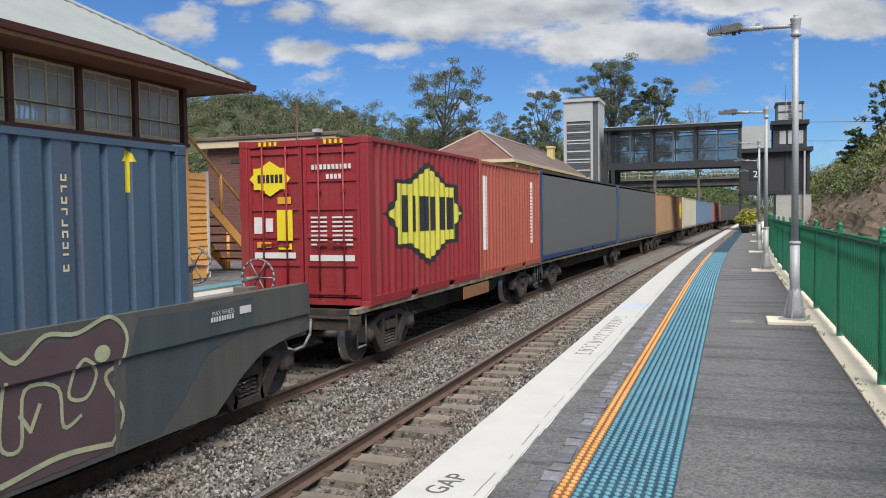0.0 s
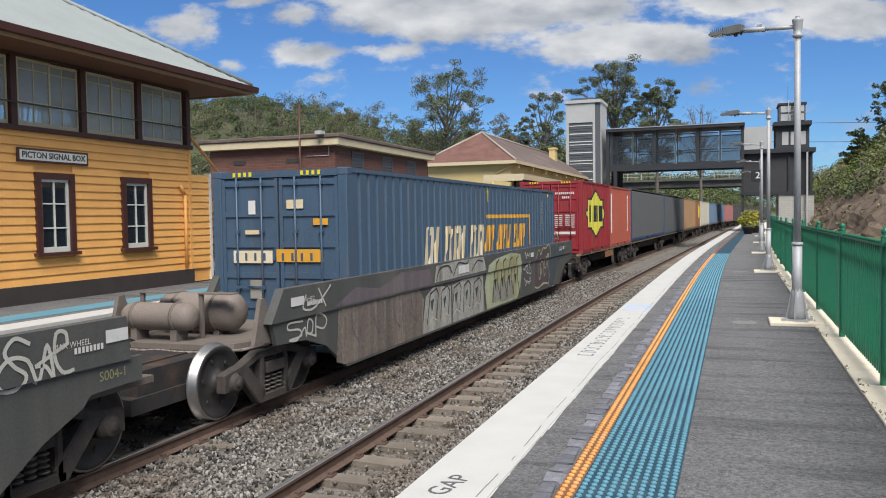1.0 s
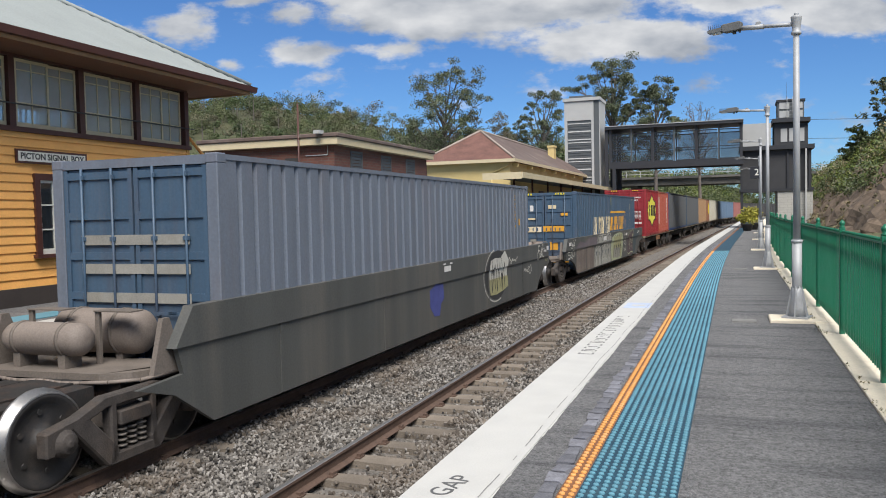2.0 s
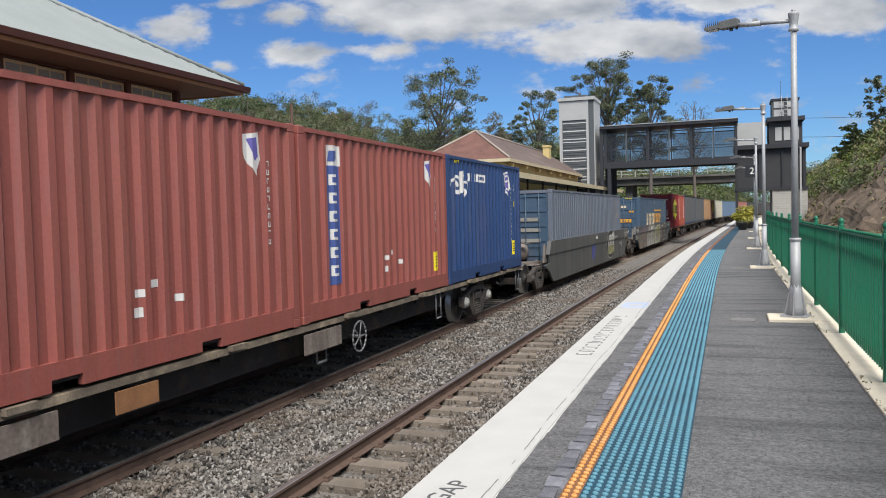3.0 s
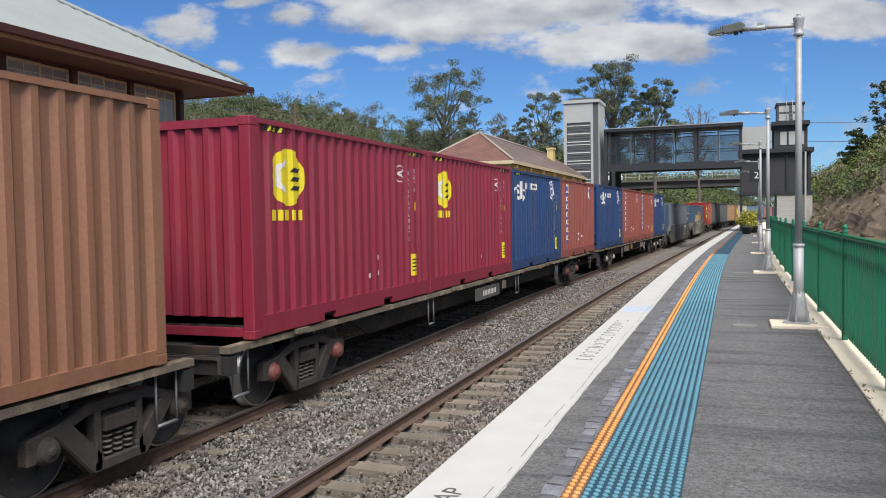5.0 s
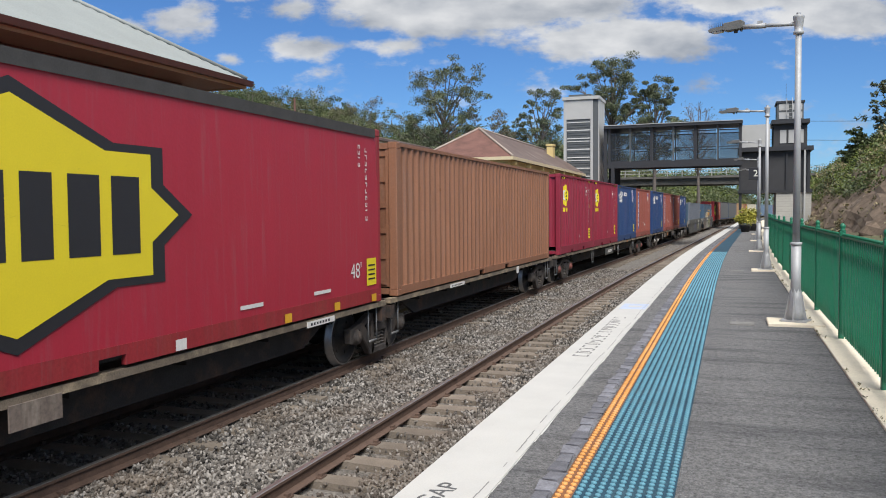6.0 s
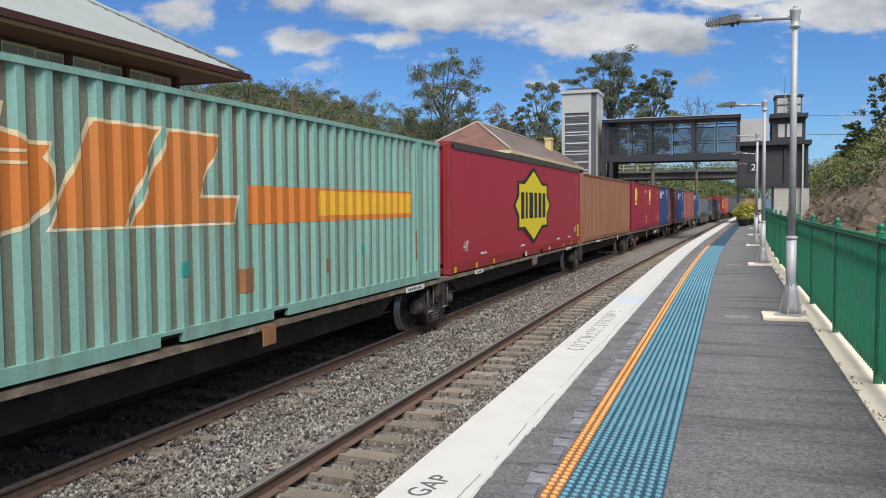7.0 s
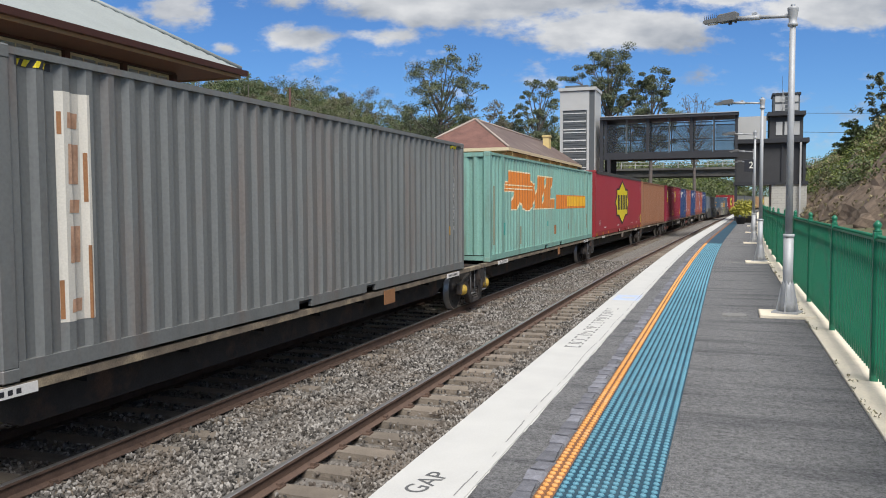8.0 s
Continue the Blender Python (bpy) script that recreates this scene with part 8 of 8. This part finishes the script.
def hill():
    """Wooded hillside behind the station."""
    prof = [(-1.3, 0.16), (-0.76, 0.170), (-0.69, 0.172), (-0.64, 0.166), (-0.567, 0.155), (-0.527, 0.145), (-0.486, 0.135), (-0.465, 0.118), (-0.42, 0.112), (-0.38, 0.106), (-0.286, 0.090), (-0.19, 0.075), (-0.05, 0.060), (0.05, 0.062), (0.2, 0.07), (0.5, 0.08)]

    def ridge(u):
        for (a, p), (b, q) in zip(prof, prof[1:]):
            if a <= u <= b:
                return p + (q - p) * (u - a) / (b - a)
        return 0.08

    def surf(u, d):
        k = min(1.0, max(0.0, (d - 70) / 140))
        k = k * k * (3 - 2 * k)
        x = u * d + 1.6
        k *= min(1.0, max(0.0, (abs(x - drift(d) + 3.3) - 13) / 16))
        return Vector((x, d, ridge(u) * 210 * k + 1.0 * noise.noise((u * 9, d * 0.04, 1)) - 1.6))
    bm = bmesh.new()
    us = [-1.3 + 0.045 * k for k in range(41)]
    ds = [70, 90, 110, 125, 140, 155, 170, 185, 200, 215, 240, 300]
    g = [[bm.verts.new(surf(u, d)) for u in us] for d in ds]
    for a, b in zip(g, g[1:]):
        for i in range(len(us) - 1):
            bm.faces.new((a[i], a[i + 1], b[i + 1], b[i]))
    tagged(part("hillside", bm, M["undergrowth"]), "grassy slope of the wooded hill", "hill", kind="structure")
    rng = random.Random(21)
    sets = {"wood_olive": ([], []), "wood_dark": ([], []), "wood_dry": ([], [])}
    trunks = bmesh.new()
    for k in range(1700):
        u = rng.uniform(-0.95, 0.22)
        d = rng.uniform(88, 214)
        c = surf(u, d)
        if u > -0.2 and (d < 140 or abs(c.x - drift(d) + 3.3) < 16):
            continue
        r = rng.uniform(1.0, 2.6) * (1 + (d - 88) / 260)
        tall = rng.random() < 0.14 and d < 200
        key = rng.choices(["wood_olive", "wood_dark", "wood_dry"], [0.42, 0.38, 0.20])[0]
        V, F = sets[key]
        up = r * rng.uniform(1.2, 2.0) if tall else r * 0.3
        if tall:
            rod(trunks, c, c + Vector((0, 0, up)), 0.16, 0.08, 5, False)
        for q in range(rng.randint(3, 5)):
            o = Vector((rng.uniform(-r, r) * 0.75, rng.uniform(-r, r) * 0.5, up + r * rng.uniform(0.0, 0.9)))
            leaf_cloud(V, F, rng, c + o, r * rng.uniform(0.34, 0.62), 80, 0.09 + d * 0.0006, 0.8)
    part("hill_trunks", trunks, M["bark"])
    tagged(bpy.data.objects["hill_trunks"], "slender trunks rising from the hillside woods", "woodland", kind="stuff")
    for key, (V, F) in sets.items():
        tagged(cloud_ob("hill_woods", V, F, M[key]), "mixed green and dry woodland covering the hillside", "woodland", kind="stuff")


hill()


def far_woods():
    rng = random.Random(53)
    sets = {"bright_leaf": ([], []), "wood_dark": ([], []), "wood_olive": ([], [])}
    for k in range(900):
        d = rng.uniform(132, 310)
        side = rng.choice((-1, -1, 1))
        x = drift(d) - 3.3 + side * (rng.uniform(10, 44) if d < 250 else rng.uniform(0, 44))
        if side > 0 and d < 150:
            x += 4
        key = rng.choices(list(sets), [0.22, 0.5, 0.28])[0]
        V, F = sets[key]
        h = rng.uniform(1.5, 5.0 + 0.055 * (d - 120))
        leaf_cloud(V, F, rng, Vector((x, d, h)), rng.uniform(1.6, 3.2), 150, 0.17 + 0.0004 * d, 0.95)
    for key, (V, F) in sets.items():
        tagged(cloud_ob("far_woods", V, F, M[key]), "green trees lining the railway beyond the bridges", "woodland", kind="stuff")


far_woods()


def cutting():
    """Rock face, grass and bushes beyond the fence."""
    bm = bmesh.new()
    rows = []
    for i in range(34):
        y = 14 + i * 4.2
        row = []
        for j, (dx, z) in enumerate(((0, -0.3), (0.4, 0.6), (0.9, 1.4), (1.5, 2.1), (2.2, 3.0), (3.2, 4.2), (5.5, 5.8), (11, 7.2))):
            n1 = noise.noise((i * 0.7, j * 0.9, 2))
            k = min(1.0, max(0.15, (y - 14) / 22))
            row.append(bm.verts.new((5.5 + (y < 40) * (40 - y) * 0.12 + dx + 0.55 * n1 + drift(y), y, z * k * (1 + 0.25 * n1))))
        rows.append(row)
    for a, b in zip(rows, rows[1:]):
        for j in range(7):
            bm.faces.new((a[j], a[j + 1], b[j + 1], b[j]))
    bmesh.ops.subdivide_edges(bm, edges=bm.edges[:], cuts=2, use_grid_fill=True)
    for v in bm.verts:
        v.co += Vector((0.35 * noise.noise(v.co * 0.9), 0, 0.30 * noise.noise(v.co * 1.1 + Vector((5, 0, 0)))))
    tagged(part("rock_cutting", bm, M["rock"]), "brown rock cutting with dry grass", "rock face", kind="structure")
    rng = random.Random(31)
    sets = {"bush_leaf": ([], []), "bright_leaf": ([], []), "grass_leaf": ([], []), "gum_leaf": ([], [])}
    for k in range(460):
        y = rng.uniform(30, 120)
        dx = rng.uniform(1.6, 12)
        z = 2.1 + (dx - 1.5) * (1.1 if dx < 4 else 0.72) + (0.9 if dx >= 4 else 0)
        key = rng.choices(["bush_leaf", "bright_leaf", "grass_leaf", "gum_leaf"], [0.30, 0.34, 0.24, 0.12])[0]
        V, F = sets[key]
        r = rng.uniform(0.4, 1.1) if dx < 4 else rng.uniform(0.7, 1.6)
        leaf_cloud(V, F, rng, Vector((5.5 + (y < 40) * (40 - y) * 0.12 + dx + drift(y), y, z + r * 0.25)), r, 240, 0.06 + r * 0.035)
    for k in range(260):
        y = rng.uniform(18, 110)
        dx = rng.uniform(-0.3, 2.4)
        V, F = sets["grass_leaf"]
        leaf_cloud(V, F, rng, Vector((5.5 + (y < 40) * (40 - y) * 0.12 + dx + drift(y), y, max(0.1, dx * 1.25))), rng.uniform(0.2, 0.5), 50, 0.09)
    for key, (V, F) in sets.items():
        tagged(cloud_ob("embankment_bushes", V, F, M[key]), "scrubby bushes and dry grass on the embankment", "bush", kind="stuff")
    tree(13.2, 66, 4.5, 6.3, 2.2, "dark araucaria-like tree on the embankment", 41, 26, 0.13, 110, 0.25, M["gum_leaf"])
    tree(11.4, 70, 3.5, 4.2, 1.9, "rounded bushy tree on the embankment", 42, 18, 0.13, 170, 0.2, M["bush_leaf"])
    tree(14.8, 58, 4.5, 5.0, 2.6, "leafy green tree on the embankment", 43, 22, 0.11, 260, 0.15, M["bright_leaf"])
    tree(12.6, 48, 3.4, 3.6, 2.2, "low leafy tree on the embankment", 44, 18, 0.12, 190, 0.15, M["bush_leaf"])


cutting()


def planter(x, y):
    g = thing("planter", "dark pot with a yellow-green bushy plant on the platform", "plant pot", pose(x, y, 0))
    bm = bmesh.new()
    lathe(bm, [(0.24, 0), (0.36, 0.4), (0.40, 0.42), (0.40, 0.48), (0.33, 0.48), (0.30, 0.40)], 16)
    part("pot", bm, M["dark_trim"], g)
    V, F = [], []
    rng = random.Random(5)
    for k in range(7):
        leaf_cloud(V, F, rng, Vector((rng.uniform(-0.4, 0.4), rng.uniform(-0.3, 0.3), 0.9 + rng.uniform(-0.25, 0.4))), 0.42, 120, 0.09)
    cloud_ob("foliage", V, F, M["yellow_leaf"], g)


M["yellow_leaf"] = leaf_mat("yellow_green_leaves", (0.16, 0.17, 0.015), (0.38, 0.34, 0.05))
planter(2.55, 57.0)
planter(3.1, 60.5)

# platform number sign on its lamp post
sg = thing("platform_sign", "dark square sign with a white number on the lamp post", "sign", pose(2.72, 40.85, 3.18))
part("panel", boxes((-0.30, 0.30, -0.03, 0.03, -0.29, 0.29)), P["black"], sg, bevel=0.01)
part("number", text_bm("2", 0.44, pose(0, -0.034, 0, 90, 0, 0)), M["cream_white"], sg, "white numeral")
part("bracket", boxes((-0.04, 0.04, 0.03, 0.15, -0.2, 0.2)), M["galv"], sg)


# ---------------------------------------------------------------- platform paint and edging
def platform_marks():
    rng = random.Random(9)
    t = tagged(part("gap_lettering", text_bm("GAP", 0.175, pose(0.205, 4.03, 0.0015, 0, 0, 80), 0.0006), M["dark_paint"]), "dark stencilled warning letters on the white coping", "platform marking", kind="structure")
    bm = bmesh.new()
    for k in range(17):
        y = 8.22 + k * 0.19
        d = drift(y)
        for x, lo, hi in ((0.125, 0.0, 0.10), (0.265, 0.0, 0.10)):
            if rng.random() < 0.8:
                box(bm, x + d, x + 0.022 + d, y + lo, y + hi * rng.uniform(0.5, 1), 0.001, 0.003)
        for q in (0.0, 0.085):
            if rng.random() < 0.6:
                box(bm, 0.155 + d, (0.20 if rng.random() < 0.4 else 0.255) + d, y + q, y + q + 0.022, 0.001, 0.003)
    tagged(part("worn_lettering", bm, M["faded_paint"]), "worn unreadable stencilled lettering on the coping", "platform marking", kind="structure")
    tagged(part("blue_marking", boxes((0.06, 0.44, 12.35, 13.05, 0.0, 0.0018)), M["pale_blue"]), "pale blue painted patch on the coping", "platform marking", kind="structure")
    tagged(part("blue_arrow", boxes((0.16, 0.36, 12.6, 12.78, 0.0019, 0.003)), M["white_paint"]), "white shape on the blue patch", "platform marking", kind="structure")
    bm, lip = bmesh.new(), bmesh.new()
    y = 2.4
    while y < 40:
        d, st = drift(y), rng.uniform(0.05, 0.22)
        x = 0.405 + d + 0.008 * math.sin(y * 3)
        if rng.random() < 0.8:
            vs = [bm.verts.new(p) for p in ((x - 0.004, y, 0.002), (x + rng.uniform(0.0, 0.004), y, 0.002), (x + rng.uniform(0.0, 0.005), y + st, 0.002), (x - 0.004, y + st, 0.002))]
            bm.faces.new(vs)
        w = rng.uniform(0.0, 0.014)
        vs = [lip.verts.new(p) for p in ((0.45 + d, y, -0.005), (0.456 + d + w, y, -0.007), (0.456 + d + w * rng.uniform(0.3, 1), y + st, -0.007), (0.45 + d, y + st, -0.005))]
        lip.faces.new(vs)
        y += st
    tagged(part("coping_crack", bm, M["faded_paint"]), "dark broken joint along the painted coping", "platform marking", kind="structure")
    tagged(part("paint_edge", lip, M["white_paint"]), "ragged edge of white paint on asphalt", "platform marking", kind="structure")
    pave = thing("paver_edging", "row of old blue-grey stone pavers beside the tactile strip", "paving", kind="structure")
    y = 2.6
    mes = []
    for k in range(4):
        bm = boxes((-0.048, 0.048, -0.075, 0.075, -0.03, 0.003))
        for v in bm.verts:
            v.co += Vector((rng.uniform(-0.018, 0.018), rng.uniform(-0.016, 0.016), rng.uniform(-0.004, 0.004)))
        mes.append(mesh_of("paver", bm, M["bluestone"]))
    k = 0
    while y < 45:
        shared("paver", mes[k % 4], pave, pose(0.712 + drift(y) + rng.uniform(-0.012, 0.012), y, 0, 0, 0, rng.uniform(-3, 3)))
        y += 0.172
        k += 1
    j = thing("kerb_blocks", "sandy concrete kerb blocks with open joints below the fence", "kerb", kind="structure")
    me = mesh_of("kerb_block", boxes((-0.15, 0.15, -1.36, 1.36, -0.02, 0.008)), M["concrete"], 0.004)
    for k in range(24):
        y = -3.6 + 2.75 * k
        shared("kerb_block", me, j, pose(2.765 + drift(y), y + 1.37, 0, 0, 0, -math.degrees(math.atan((drift(y + 2.7) - drift(y)) / 2.7))))
    me = mesh_of("pit_lid", boxes((-0.32, -0.02, -0.13, 0.13, -0.02, 0.004)), M["pit_concrete"])
    for y in (11.2, 20.85, 30.5, 41.0):
        tagged(shared("pit_lid", me, at=pose(1.95 + drift(y), y, 0)), "weathered concrete cable pit lid in the asphalt", "pit lid", "cable pit lids")


M["dark_paint"] = mat("dark_stencil", (0.10, 0.10, 0.10), 0.8, var=0.3, scale=9)
M["pit_concrete"] = mat("dirty_pit_concrete", (0.19, 0.185, 0.175), 0.9, var=0.3, scale=9, fine=60)
M["faded_paint"] = mat("faded_stencil", (0.20, 0.196, 0.19), 0.8, var=0.25, scale=14)
M["pale_blue"] = mat("pale_blue_paint", (0.42, 0.48, 0.60), 0.7, var=0.15, scale=6)
platform_marks()
rng = random.Random(61)
V, F = [], []
for k in range(70):
    y = rng.uniform(5.5, 30)
    leaf_cloud(V, F, rng, Vector((2.615 + drift(y) + rng.uniform(-0.02, 0.03), y, 0.03)), rng.uniform(0.015, 0.05), 9, 0.012)
tagged(cloud_ob("kerb_weeds", V, F, M["grass_leaf"]), "small dry weeds along the kerb joint", "weeds", kind="stuff")


# ---------------------------------------------------------------- moving
def line_pose(s, z0, half):
    """The pose on the train's track at s, lying on two points of the line."""
    a, b = s - half, s + half
    pa, pb = Vector((drift(a), a)), Vector((drift(b), b))
    m = (pa + pb) / 2
    h = math.degrees(math.atan2(-(pb.x - pa.x), pb.y - pa.y))
    return pose(TRACK2 + m.x, m.y, z0, 0, 0, h)


def motions():
    for g, s, z0, half in MOVING:
        walk(g, [(k / 10, line_pose(s + V_TRAIN * k / 10, z0, half)) for k in range(81)])
    walk(CAR, [(k / 2, pose(-0.4 - 10.5 * (k / 2 - 3.5), 124.5, 6.36, 0, 0, 180)) for k in range(17)])
    for w, c in WHEELS:
        walk(w, [(k / 30, pose(*c, -math.degrees(V_TRAIN * k / 30 / 0.46))) for k in range(241)])


motions()
